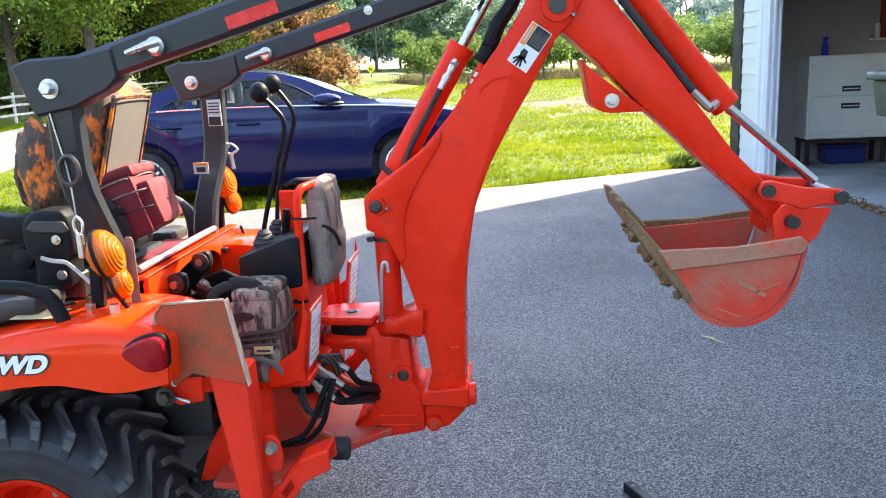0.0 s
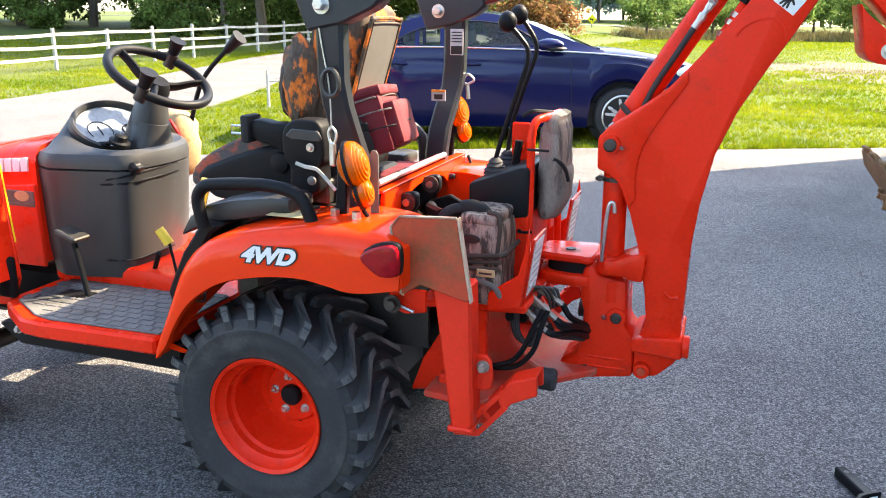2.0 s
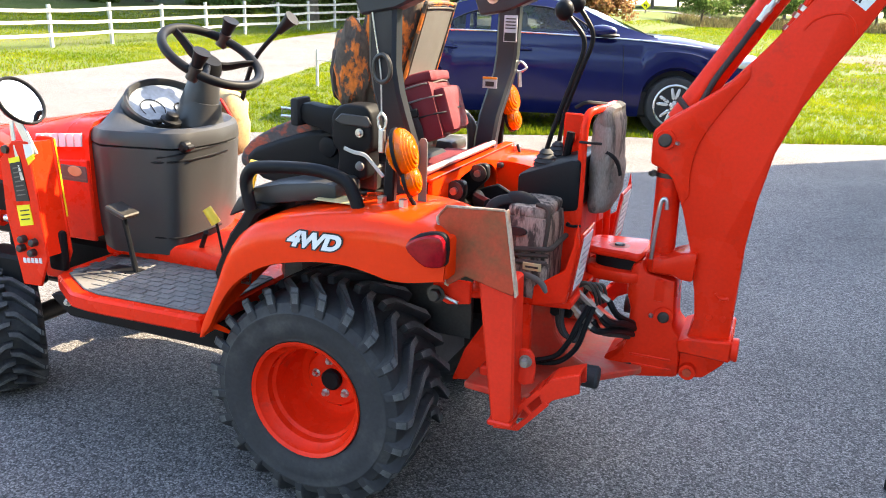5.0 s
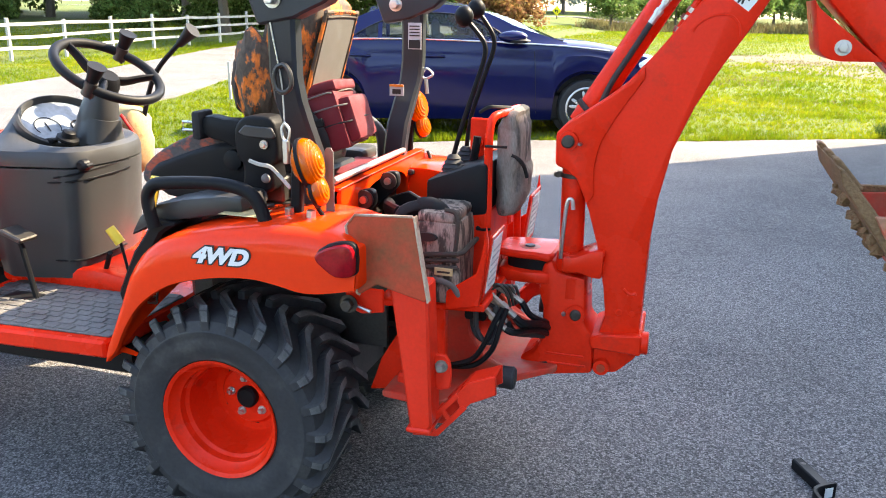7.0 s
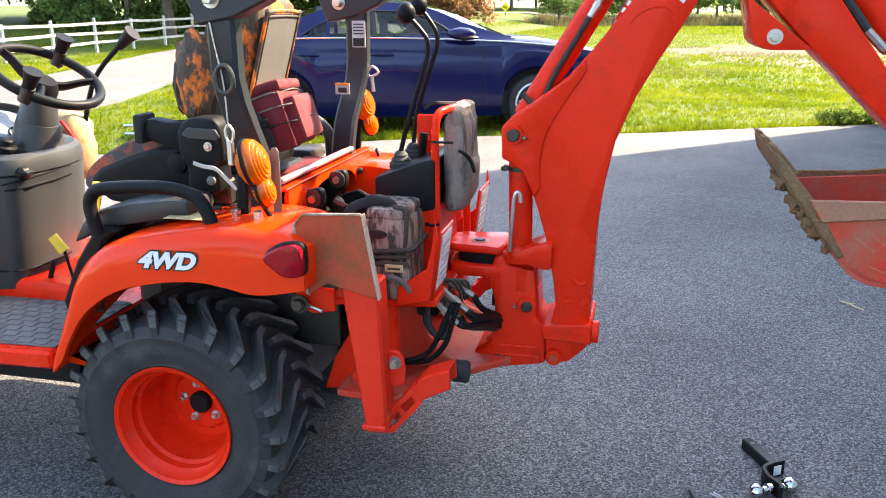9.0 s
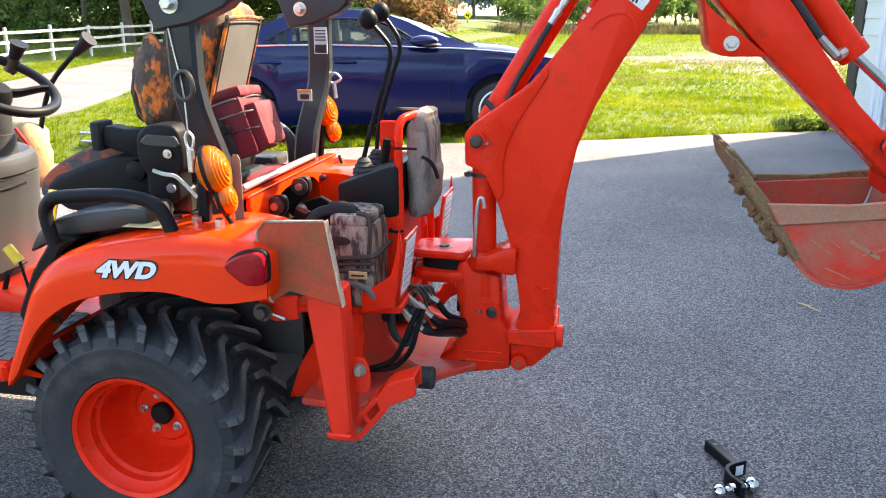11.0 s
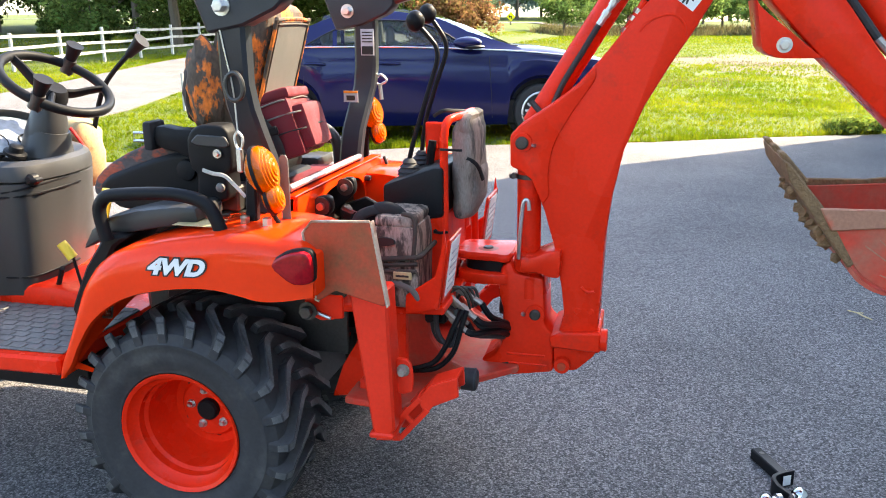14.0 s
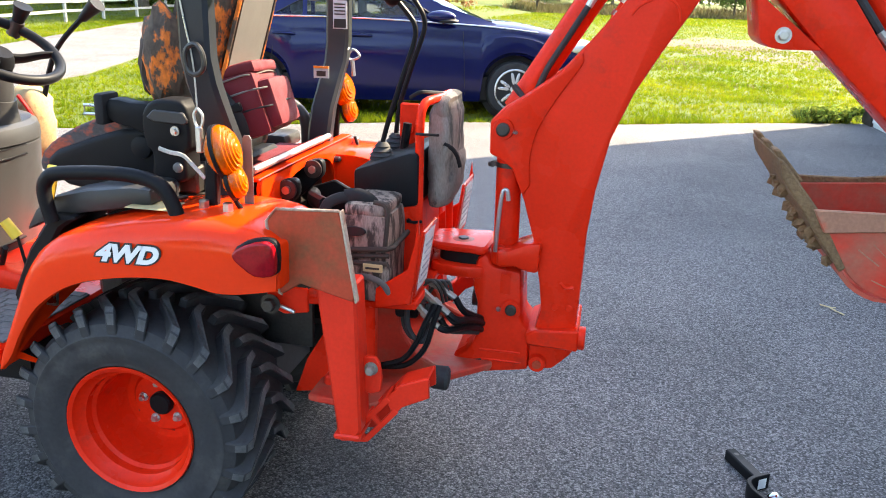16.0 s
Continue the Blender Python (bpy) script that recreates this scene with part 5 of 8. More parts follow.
# frame behind the seat, lift arms
def plate_with_hole(x0, x1, yc, yh, zc, zh, hy, hh, hz, hv, n=48):
    """Upright plate across y with an oval opening through it."""
    bm, loops = bmesh.new(), []
    for x in (x0, x1):
        for cy, ay, cz, az, e in ((yc, yh, zc, zh, 0.12), (hy, hh, hz, hv, 0.7)):
            ring = []
            for k in range(n):
                a = 2 * math.pi * k / n
                c, d = math.cos(a), math.sin(a)
                ring.append(bm.verts.new((x, cy + ay * math.copysign(abs(c) ** e, c), cz + az * math.copysign(abs(d) ** e, d))))
            loops.append(ring)
    for a, b in ((0, 1), (2, 3), (0, 2), (1, 3)):
        for k in range(n):
            bm.faces.new((loops[a][k], loops[a][(k + 1) % n], loops[b][(k + 1) % n], loops[b][k]))
    bmesh.ops.remove_doubles(bm, verts=bm.verts[:], dist=0.0005)
    return finish(bm)


part("rear_frame", box(-0.02, 0.19, -0.3, 0.3, 0.74, 0.86, 0.01), DARKSTEEL, tractor)
rpn = part("rear_panel", plate_with_hole(0.228, 0.236, 0.09, 0.37, 0.785, 0.12, 0.075, 0.205, 0.785, 0.095), BODY, tractor, "orange rear body panel with an oval opening")
part("panel_top", box(0.2, 0.236, -0.28, 0.46, 0.898, 0.906, 0.002), BODY, rpn)
part("panel_end", box(0.08, 0.236, 0.452, 0.46, 0.68, 0.9, 0.002), BODY, rpn)
part("tool_tray", join(box(0.06, 0.2, -0.24, 0.26, 0.87, 0.9, 0.004), box(0.196, 0.206, -0.26, 0.27, 0.87, 0.93, 0.003)), MAROON, tractor, "dark red tray behind the seat")
part("tray_bar", rod((0.215, -0.27, 0.925), (0.215, 0.29, 0.925), 0.009, 10), ALU, tractor, "bare metal bar")
part("seat_rail", box(-0.04, 0.08, -0.3, -0.22, 0.86, 0.93, 0.006), DARKSTEEL, tractor)
for y, x, z, r in ((-0.13, 0.25, 0.852, 0.026), (0.05, 0.255, 0.872, 0.026)):
    la = part("lift_arm", prism(round2([(x + 0.02, z + 0.03), (x + 0.034, z), (x + 0.02, z - 0.03), (x - 0.06, z - 0.1), (x - 0.1, z - 0.1), (x - 0.05, z)], 3), y - 0.014, y + 0.014, 0.006, 2), BLACK, tractor, "black hitch lift arm")
    part("arm_eye", lathe([(-0.02, 0.013), (-0.02, r), (0.02, r), (0.02, 0.013)], (x + 0.004, y, z), "y", 24), DARKSTEEL, la)
    part("arm_pin", rod((x + 0.004, y - 0.03, z), (x + 0.004, y + 0.03, z), 0.011, 12), STEEL, la)
part("hitch_link", tube(smooth_line([(0.2, 0.12, 0.78), (0.27, 0.02, 0.8), (0.31, -0.1, 0.82), (0.38, -0.2, 0.83)], 4), 0.024, 10, flat=0.7), BLACK, tractor)
part("hitch_link", tube(smooth_line([(0.2, -0.1, 0.79), (0.3, -0.16, 0.79), (0.4, -0.22, 0.78)], 4), 0.02, 10), BLACK, tractor)
part("link_bracket", prism([(0.2, 0.72), (0.34, 0.72), (0.36, 0.8), (0.3, 0.83), (0.22, 0.8)], 0.1, 0.115, 0.004), BLACK, tractor)
part("pto_cover", box(0.16, 0.36, -0.12, 0.12, 0.45, 0.7, 0.03), BLACK, tractor)

# ---- backhoe on the tractor ----
for s in (-1, 1):
    y0, y1 = sorted((s * 0.43, s * 0.505))
    lg = part("stabilizer_leg", prism([(0.462, 0.74), (0.558, 0.74), (0.572, 0.37), (0.56, 0.352), (0.525, 0.35), (0.513, 0.365)], y0, y1, 0.006), WORN_RED, tractor, "scuffed red box-section stabilizer leg")
    part("leg_cap", box(0.505, 0.57, min(s * 0.4, s * 0.51), max(s * 0.4, s * 0.51), 0.345, 0.36, 0.004), WORN_RED, lg)
    pp = part("stabilizer_pad", prism([(0.362, 0.876), (0.386, 0.905), (0.53, 0.912), (0.565, 0.72), (0.56, 0.705), (0.438, 0.736), (0.396, 0.708), (0.388, 0.71)], s * 0.52 - 0.006, s * 0.52 + 0.006, 0.003), RUSTY, tractor, "rust-stained steel stabilizer pad")
    part("pad_flange", prism([(0.531, 0.912), (0.535, 0.912), (0.57, 0.705), (0.566, 0.705)], s * 0.52 - 0.012, s * 0.52 + 0.012, 0.0015), RUSTY_EDGE, pp)
    part("worn_rim", tube([(0.53, s * 0.527, 0.912), (0.386, s * 0.527, 0.905), (0.362, s * 0.527, 0.876), (0.388, s * 0.527, 0.71), (0.396, s * 0.527, 0.708)], 0.0035, 6), RUSTY_EDGE, pp, "scraped bare rim")
    y = s * 0.42
    fb = part("foot_bracket", prism([(0.505, 0.312), (0.572, 0.318), (0.66, 0.425), (0.725, 0.458), (0.722, 0.508), (0.652, 0.48), (0.553, 0.366)], y - s * 0.04, y - s * 0.032, 0.002), WORN_RED, tractor, "worn red stabilizer pivot bracket")
    part("bracket_plate", prism([(0.638, 0.4), (0.66, 0.425), (0.725, 0.458), (0.722, 0.508), (0.652, 0.48), (0.618, 0.441)], y + s * 0.032, y + s * 0.04, 0.002), WORN_RED, fb)
    part("bracket_end", prism([(0.505, 0.312), (0.572, 0.318), (0.574, 0.334), (0.553, 0.35), (0.545, 0.357)], y + s * 0.032, y + s * 0.04, 0.002), WORN_RED, fb)
    for p, q, w in (((0.57, 0.325), (0.645, 0.414), 0.014), ((0.55, 0.353), (0.625, 0.443), 0.014), ((0.588, 0.392), (0.604, 0.375), 0.012)):
        part("slotted_edge", beam((p[0], y + s * 0.0375, p[1]), (q[0], y + s * 0.0375, q[1]), w, 0.009, 0.001), WORN_RED, fb)
    part("bolt_ear", prism(round2([(0.556, 0.46), (0.56, 0.535), (0.582, 0.548), (0.604, 0.532), (0.606, 0.46)], 2), s * 0.455 - 0.006, s * 0.455 + 0.006, 0.002), WORN_RED, tractor)
    for x0, z0, x1, z1 in ((0.553, 0.364, 0.573, 0.387), (0.6, 0.418, 0.618, 0.439), (0.64, 0.464, 0.655, 0.479), (0.655, 0.479, 0.72, 0.505)):
        part("bracket_web", beam((x0, s * 0.42, z0), (x1, s * 0.42, z1), 0.007, 0.066, 0.001), WORN_RED, fb)
    part("bracket_pin", rod((0.545, s * 0.42 - 0.046, 0.342), (0.545, s * 0.42 + 0.046, 0.342), 0.016, 14), DARKSTEEL, fb)
    part("bracket_bolt", bolt(0.584, s * 0.455 + s * 0.006, 0.518, 0.011, 0.02, s), DULL_ZINC, tractor)
    bp = part("rubber_bumper", lathe([(0, 0.03), (0.034, 0.031), (0.04, 0.026), (0.042, 0.01)], (0.7, s * 0.3, 0.435), "x", 20), RUBBER, tractor, "black rubber swing bumper")
    part("fender_stay", prism([(0.325, 0.7), (0.43, 0.7), (0.43, 0.64), (0.37, 0.63), (0.33, 0.645)], s * 0.455 - 0.004, s * 0.455 + 0.004, 0.003), ORANGE, tractor)
    part("stay_pin", rod((0.362, s * 0.47, 0.656), (0.402, s * 0.475, 0.645), 0.0045, 8), STEEL, tractor, "zinc hitch pin")
    part("stay_bolt", bolt(0.345, s * 0.48, 0.662, 0.016, 0.02), DARKSTEEL, tractor)
    part("label_plate", prism([(0.562, 0.63), (0.652, 0.65), (0.672, 0.81), (0.666, 0.862), (0.658, 0.8), (0.642, 0.735), (0.565, 0.682)], s * 0.36 - 0.006, s * 0.36 + 0.006, 0.003), ORANGE, tractor, "orange upturned footplate side")
part("label_back", prism([(0.644, 0.65), (0.652, 0.65), (0.675, 0.825), (0.667, 0.825)], -0.33, -0.19, 0.003), ORANGE, tractor)
part("label_back", prism([(0.644, 0.65), (0.652, 0.65), (0.675, 0.825), (0.667, 0.825)], 0.19, 0.36, 0.003), ORANGE, tractor)
for y0, y1 in ((-0.315, -0.215), (0.22, 0.34)):
    wl = part("instruction_label", prism([(0.6545, 0.668), (0.6565, 0.668), (0.6755, 0.812), (0.6735, 0.812)], y0, y1, 0.0), DECAL, tractor, "white instruction label")
    for k in range(6):
        z = 0.685 + k * 0.019
        x = 0.6575 + (z - 0.668) * 0.132
        part("label_bar", box(x - 0.001, x + 0.001, y0 + 0.012, y1 - 0.012, z, z + 0.004, 0), INK, wl)
part("foot_tray", prism([(0.36, 0.61), (0.66, 0.625), (0.66, 0.645), (0.36, 0.63)], -0.34, 0.34, 0.004), ORANGE, tractor, "orange operator footplate")
part("main_frame", prism([(0.36, 0.42), (0.42, 0.36), (0.62, 0.37), (0.72, 0.375), (0.7, 0.41), (0.63, 0.44), (0.59, 0.5), (0.57, 0.62), (0.5, 0.62), (0.44, 0.5)], -0.2, -0.18, 0.005), DUSTY_RED, tractor, "dusty red backhoe main frame")
part("main_frame", prism([(0.36, 0.42), (0.42, 0.36), (0.62, 0.37), (0.72, 0.375), (0.7, 0.41), (0.63, 0.44), (0.59, 0.5), (0.57, 0.62), (0.5, 0.62), (0.44, 0.5)], 0.18, 0.2, 0.005), DUSTY_RED, tractor)
part("frame_floor", prism_z([(0.4, -0.4), (0.56, -0.42), (0.72, -0.2), (0.82, -0.1), (0.82, 0.1), (0.72, 0.2), (0.56, 0.42), (0.4, 0.4)], 0.375, 0.395, 0.004), DUSTY_RED, tractor)
part("frame_cross", box(0.42, 0.5, -0.34, 0.34, 0.36, 0.42, 0.006), WORN_RED, tractor)
part("frame_wall", prism([(0.325, 0.34), (0.44, 0.36), (0.45, 0.56), (0.42, 0.54), (0.36, 0.44)], -0.3, -0.28, 0.004), ORANGE, tractor, "red frame side plate")
part("frame_wall", prism([(0.325, 0.34), (0.44, 0.36), (0.45, 0.62), (0.398, 0.62)], 0.34, 0.36, 0.004), ORANGE, tractor)
part("frame_front", box(0.44, 0.455, -0.34, 0.34, 0.36, 0.62, 0.003), DUSTY_RED, tractor)
part("frame_upright", box(0.505, 0.55, -0.32, -0.29, 0.37, 0.615, 0.004), ORANGE, tractor)
part("frame_valve", join(box(0.58, 0.64, -0.24, -0.1, 0.56, 0.61, 0.006), rod((0.6, -0.26, 0.585), (0.6, -0.1, 0.585), 0.014, 10)), BLACK, tractor, "black hydraulic valve block")

# control tower and levers
tw = part("control_tower", prism([(0.452, 0.93), (0.596, 0.982), (0.622, 0.982), (0.622, 0.846), (0.57, 0.836), (0.452, 0.848)], -0.19, 0.1, 0.01, 2), BLACK, tractor, "black plastic backhoe control box")
part("tower_leg", prism([(0.56, 0.63), (0.625, 0.64), (0.622, 0.85), (0.565, 0.845)], -0.186, 0.08, 0.006), ORANGE, tractor, "orange control tower")
part("guard_rail", tube(smooth_line([(0.63, -0.17, 0.65), (0.622, -0.17, 0.8), (0.62, -0.17, 0.95), (0.62, -0.17, 1.06), (0.626, -0.155, 1.1), (0.64, -0.11, 1.108), (0.648, 0.0, 1.108), (0.646, 0.1, 1.1), (0.64, 0.15, 1.06), (0.635, 0.155, 0.9), (0.64, 0.155, 0.66)], 5), 0.0115, 12), ORANGE, tractor, "orange tubular guard rail")
part("tower_plate", box(0.512, 0.566, 0.04, 0.05, 0.95, 1.075, 0.004), ORANGE, tractor)
part("plate_knob", lathe([(0, 0.014), (-0.012, 0.014), (-0.014, 0.01)], (0.538, 0.04, 1.005), "y", 16), ORANGE, tractor)
part("cable_tie", join(tube([(0.596, -0.19, 0.806), (0.615, -0.192, 0.805), (0.635, -0.19, 0.808)], 0.004, 6), ball((0.6, -0.19, 0.808), 0.007, sub=1)), BLACK, tractor)
for pts, y in (([(0.503, 0.985), (0.52, 1.05), (0.565, 1.19), (0.584, 1.25), (0.584, 1.285), (0.568, 1.31), (0.536, 1.345)], -0.1), ([(0.499, 0.985), (0.512, 1.08), (0.55, 1.2), (0.572, 1.265), (0.572, 1.3), (0.556, 1.33), (0.53, 1.365)], 0.05)):
    l1 = part("control_lever", tube(smooth_line([(x, y, z) for x, z in pts], 3), 0.0068, 8), BLACK, tractor, "black bent control lever")
    kx, kz = pts[-1]
    part("lever_ball", ball((kx - 0.01, y, kz + 0.012), 0.026, 0.026, 0.029, 2), BLACK, l1, "black round lever knob")
    part("lever_boot", lathe([(0, 0.035), (0.008, 0.03), (0.01, 0.034), (0.02, 0.024), (0.022, 0.028), (0.032, 0.018), (0.034, 0.021), (0.045, 0.011)], (pts[0][0], y, 0.945), "z", 16), RUBBER, l1)
part("short_lever", tube([(0.54, -0.02, 0.96), (0.55, -0.02, 1.03)], 0.012, 8), BLACK, tractor)

# swing casting, king post, boom foot
sp = part("swing_bracket", prism([(0.755, 0.645), (0.765, 0.69), (0.79, 0.705), (0.805, 0.672), (0.885, 0.66), (0.892, 0.52), (0.915, 0.5), (0.92, 0.378), (0.8, 0.357), (0.72, 0.355), (0.7, 0.39), (0.745, 0.415), (0.768, 0.46), (0.77, 0.56), (0.757, 0.605)], -0.085, 0.085, 0.012, 2), ORANGE, tractor, "orange cast swing bracket")
part("upper_fork", prism_z(round2([(0.622, -0.04), (0.632, -0.066), (0.67, -0.078), (0.75, -0.085), (0.79, -0.08), (0.79, 0.08), (0.75, 0.085), (0.67, 0.078), (0.632, 0.066), (0.622, 0.04)], 2), 0.7, 0.722, 0.007), ORANGE, sp)
part("lower_fork", prism_z(round2([(0.63, -0.05), (0.66, -0.09), (0.76, -0.095), (0.79, -0.07), (0.79, 0.07), (0.76, 0.095), (0.66, 0.09), (0.63, 0.05)], 2), 0.634, 0.668, 0.008, 2), ORANGE, sp)
# black fill stands in for the shade inside the fork gap
part("fork_gap_fill", prism_z(round2([(0.652, -0.03), (0.68, -0.062), (0.77, -0.07), (0.776, 0.0), (0.77, 0.07), (0.68, 0.062), (0.652, 0.03)], 2), 0.664, 0.702, 0.004), BLACK, sp, "black block filling the shaded gap between the fork plates")
part("swing_gap", prism([(0.72, 0.385), (0.79, 0.4), (0.79, 0.375), (0.73, 0.367)], -0.0875, -0.07, 0.002), DARKSTEEL, sp)
part("grease_stain", lathe([(0, 0.03), (0.001, 0.026)], (0.715, -0.02, 0.722), "z", 20), RUSTY, sp)
part("king_pin", lathe([(0, 0.015), (0.004, 0.013), (0.004, 0.005)], (0.715, -0.02, 0.7235), "z", 20), DARKSTEEL, sp, "dark greasy king pin")
part("collar", lathe([(-0.026, 0.04), (-0.022, 0.043), (0.022, 0.043), (0.026, 0.04)], (0.84, -0.052, 0.702), "z", 24), ORANGE, sp)
part("collar_tab", prism([(0.82, 0.682), (0.82, 0.722), (0.852, 0.727), (0.88, 0.74), (0.905, 0.75), (0.934, 0.753), (0.93, 0.671), (0.902, 0.672), (0.868, 0.683)], -0.112, 0.0, 0.008, 2), ORANGE, sp)
part("collar", lathe([(-0.03, 0.032), (-0.028, 0.036), (0.03, 0.036), (0.035, 0.032)], (0.845, -0.052, 0.625), "z", 24), ORANGE, sp)
part("lift_cylinder", rod((0.835, -0.03, 0.62), (0.83, -0.03, 1.0), 0.034, 20), ORANGE, tractor, "red hydraulic lift cylinder")
part("cylinder_clamp", lathe([(-0.006, 0.037), (0.006, 0.037)], (0.832, -0.03, 0.941), "z", 20), DARKSTEEL, tractor)
part("clamp_screw", join(rod((0.802, -0.05, 0.942), (0.78, -0.06, 0.944), 0.006, 8), rod((0.79, -0.062, 0.944), (0.79, -0.04, 0.944), 0.009, 6)), DARKSTEEL, tractor)
part("spring_pin", tube(smooth_line([(0.815, -0.105, 0.72), (0.82, -0.105, 0.82), (0.826, -0.105, 0.88), (0.838, -0.105, 0.886), (0.842, -0.105, 0.86)], 4), 0.006, 8), STEEL, tractor, "zinc J-shaped locking pin")
part("side_pin", lathe([(0, 0.0155), (-0.014, 0.0155), (-0.017, 0.012)], (0.864, -0.085, 0.555), "y", 20), DARKSTEEL, sp)
part("side_boss", lathe([(0, 0.028), (-0.009, 0.026)], (0.864, -0.0845, 0.555), "y", 24), ORANGE, sp)
part("casting_rib", join(box(0.782, 0.895, -0.0885, -0.08, 0.424, 0.431, 0.002), box(0.79, 0.9, -0.088, -0.08, 0.396, 0.402, 0.002)), ORANGE, sp)
part("grease_fitting", ball((0.83, -0.09, 0.553), 0.008, 0.01, 0.008, 1), STEEL, sp)

boom = part("boom", prism([(0.785, 0.975), (0.783, 1.06), (0.81, 1.09), (0.88, 1.138), (0.95, 1.19), (1.025, 1.275), (1.11, 1.385), (1.19, 1.485), (1.25, 1.58), (1.28, 1.64), (1.36, 1.64), (1.38, 1.56), (1.35, 1.5), (1.31, 1.46), (1.24, 1.335), (1.185, 1.245), (1.13, 1.145), (1.085, 1.03), (1.06, 0.9), (1.047, 0.78), (1.043, 0.6), (1.04, 0.49), (0.925, 0.49), (0.945, 0.56), (0.935, 0.64), (0.91, 0.76), (0.88, 0.86), (0.845, 0.94), (0.81, 0.965)], -0.09, 0.09, 0.007, 2), ORANGE, tractor, "smooth orange curved boom")
part("boom_head_plate", prism([(0.787, 0.978), (0.785, 1.058), (0.812, 1.087), (0.88, 1.134), (0.95, 1.186), (1.0, 1.243)] + round2([(1.004, 1.213), (0.983, 1.18), (0.949, 1.128), (0.915, 1.068), (0.897, 1.022), (0.889, 0.96), (0.893, 0.9)], 4, False) + [(0.876, 0.875), (0.846, 0.943), (0.812, 0.968)], -0.096, -0.0895, 0.004, 2), ORANGE, boom)
part("boom_head_pin", lathe([(0, 0.017), (-0.012, 0.017), (-0.015, 0.013)], (0.819, -0.106, 1.043), "y", 20), DARKSTEEL, boom)
part("boom_head_boss", lathe([(0, 0.027), (-0.012, 0.025)], (0.819, -0.0955, 1.043), "y", 24), ORANGE, boom)
part("grease_fitting", join(ball((0.85, -0.1, 1.036), 0.007, 0.012, 0.006, 1), rod((0.846, -0.1, 1.036), (0.838, -0.1, 1.038), 0.005, 6)), STEEL, boom)
part("boom_dimple", tube(smooth_line([(0.99, -0.089, 0.645), (1.005, -0.089, 0.632), (1.025, -0.089, 0.635)], 4), 0.005, 8), ORANGE, boom)
for x in (0.982, 1.018):
    part("boom_rivet", lathe([(0, 0.01), (-0.003, 0.008)], (x, -0.09, 0.575), "y", 14), ORANGE, boom)
part("boom_foot", prism([(0.918, 0.375), (0.985, 0.385), (1.03, 0.43), (1.05, 0.465), (1.05, 0.49), (0.915, 0.49)], -0.075, 0.075, 0.012, 2), ORANGE, boom)
part("foot_bar", prism([(0.908, 0.498), (0.935, 0.512), (1.05, 0.522), (1.05, 0.462), (0.912, 0.468)], -0.115, 0.1, 0.005), ORANGE, boom)
part("foot_bar_cap", lathe([(0, 0.032), (0.016, 0.032), (0.018, 0.028)], (1.05, -0.085, 0.493), "x", 20), ORANGE, boom)
part("foot_boss", lathe([(0, 0.024), (-0.02, 0.022)], (0.944, -0.075, 0.405), "y", 20), ORANGE, boom)
part("foot_pin", lathe([(0, 0.013), (-0.024, 0.012)], (0.944, -0.076, 0.405), "y", 16), RUSTY, boom)
UP = Vector((0.229, 0, 0.375)).normalized()
A0 = Vector((0.835, 0, 1.08))
dc = part("dipper_cylinder", rod(A0, A0 + UP * 0.44, 0.034, 20), ORANGE, tractor, "red hydraulic dipper cylinder")
part("gland", rod(A0 + UP * 0.415, A0 + UP * 0.44, 0.037, 20), ORANGE, dc)
part("piston_rod", rod(A0 + UP * 0.43, A0 + UP * 0.75, 0.014, 14), CHROME, dc, "chrome piston rod")
fit_line = [Vector(p) for p in ((1.046, -0.036, 1.413), (1.04, -0.047, 1.405), (1.032, -0.047, 1.391), (1.024, -0.047, 1.379), (1.003, -0.047, 1.345))]
part("hose_fitting", join(rod(fit_line[0], fit_line[1], 0.011, 8), rod(fit_line[1], fit_line[2], 0.0095, 6), rod(fit_line[2], fit_line[3], 0.0075, 8), rod(fit_line[3], fit_line[3].lerp(fit_line[4], 0.35), 0.011, 6), rod(fit_line[3].lerp(fit_line[4], 0.35), fit_line[4], 0.0092, 10)), STEEL, dc, "stepped zinc hose fitting")
part("hose", tube(smooth_line([(1.008, -0.047, 1.353), (0.997, -0.047, 1.335), (0.957, -0.046, 1.266), (0.918, -0.044, 1.2), (0.896, -0.042, 1.15), (0.882, -0.044, 1.12), (0.86, -0.044, 1.118), (0.832, -0.04, 1.146)], 4), 0.0078, 8), RUBBER, dc, "black hydraulic hose")
part("boom_hose", join(tube(smooth_line([(1.112, -0.02, 1.408), (1.128, -0.02, 1.432), (1.146, -0.02, 1.47), (1.165, -0.02, 1.51), (1.2, -0.02, 1.56), (1.23, -0.02, 1.65)], 4), 0.023, 10, r2=0.019), tube([(1.105, -0.03, 1.425), (1.135, -0.034, 1.42), (1.152, -0.03, 1.437)], 0.009, 6, r2=0.004), tube([(1.12, -0.04, 1.46), (1.14, -0.042, 1.452), (1.16, -0.038, 1.46)], 0.006, 6, r2=0.003)), BLACK, tractor, "black sleeved hose bundle")
for y in (-0.03, 0.01):
    p, q = Vector((1.118, y, 1.408)), Vector((1.066, y, 1.318))
    part("boom_pipe", rod(p, q, 0.01, 10), ORANGE, tractor)
    part("hose_coupling", join(*[rod(p.lerp(q, f), p.lerp(q, f + 0.13), r, 6) for f, r in ((0.28, 0.0135), (0.48, 0.015), (0.82, 0.014))]), STEEL, tractor, "zinc hose fittings")

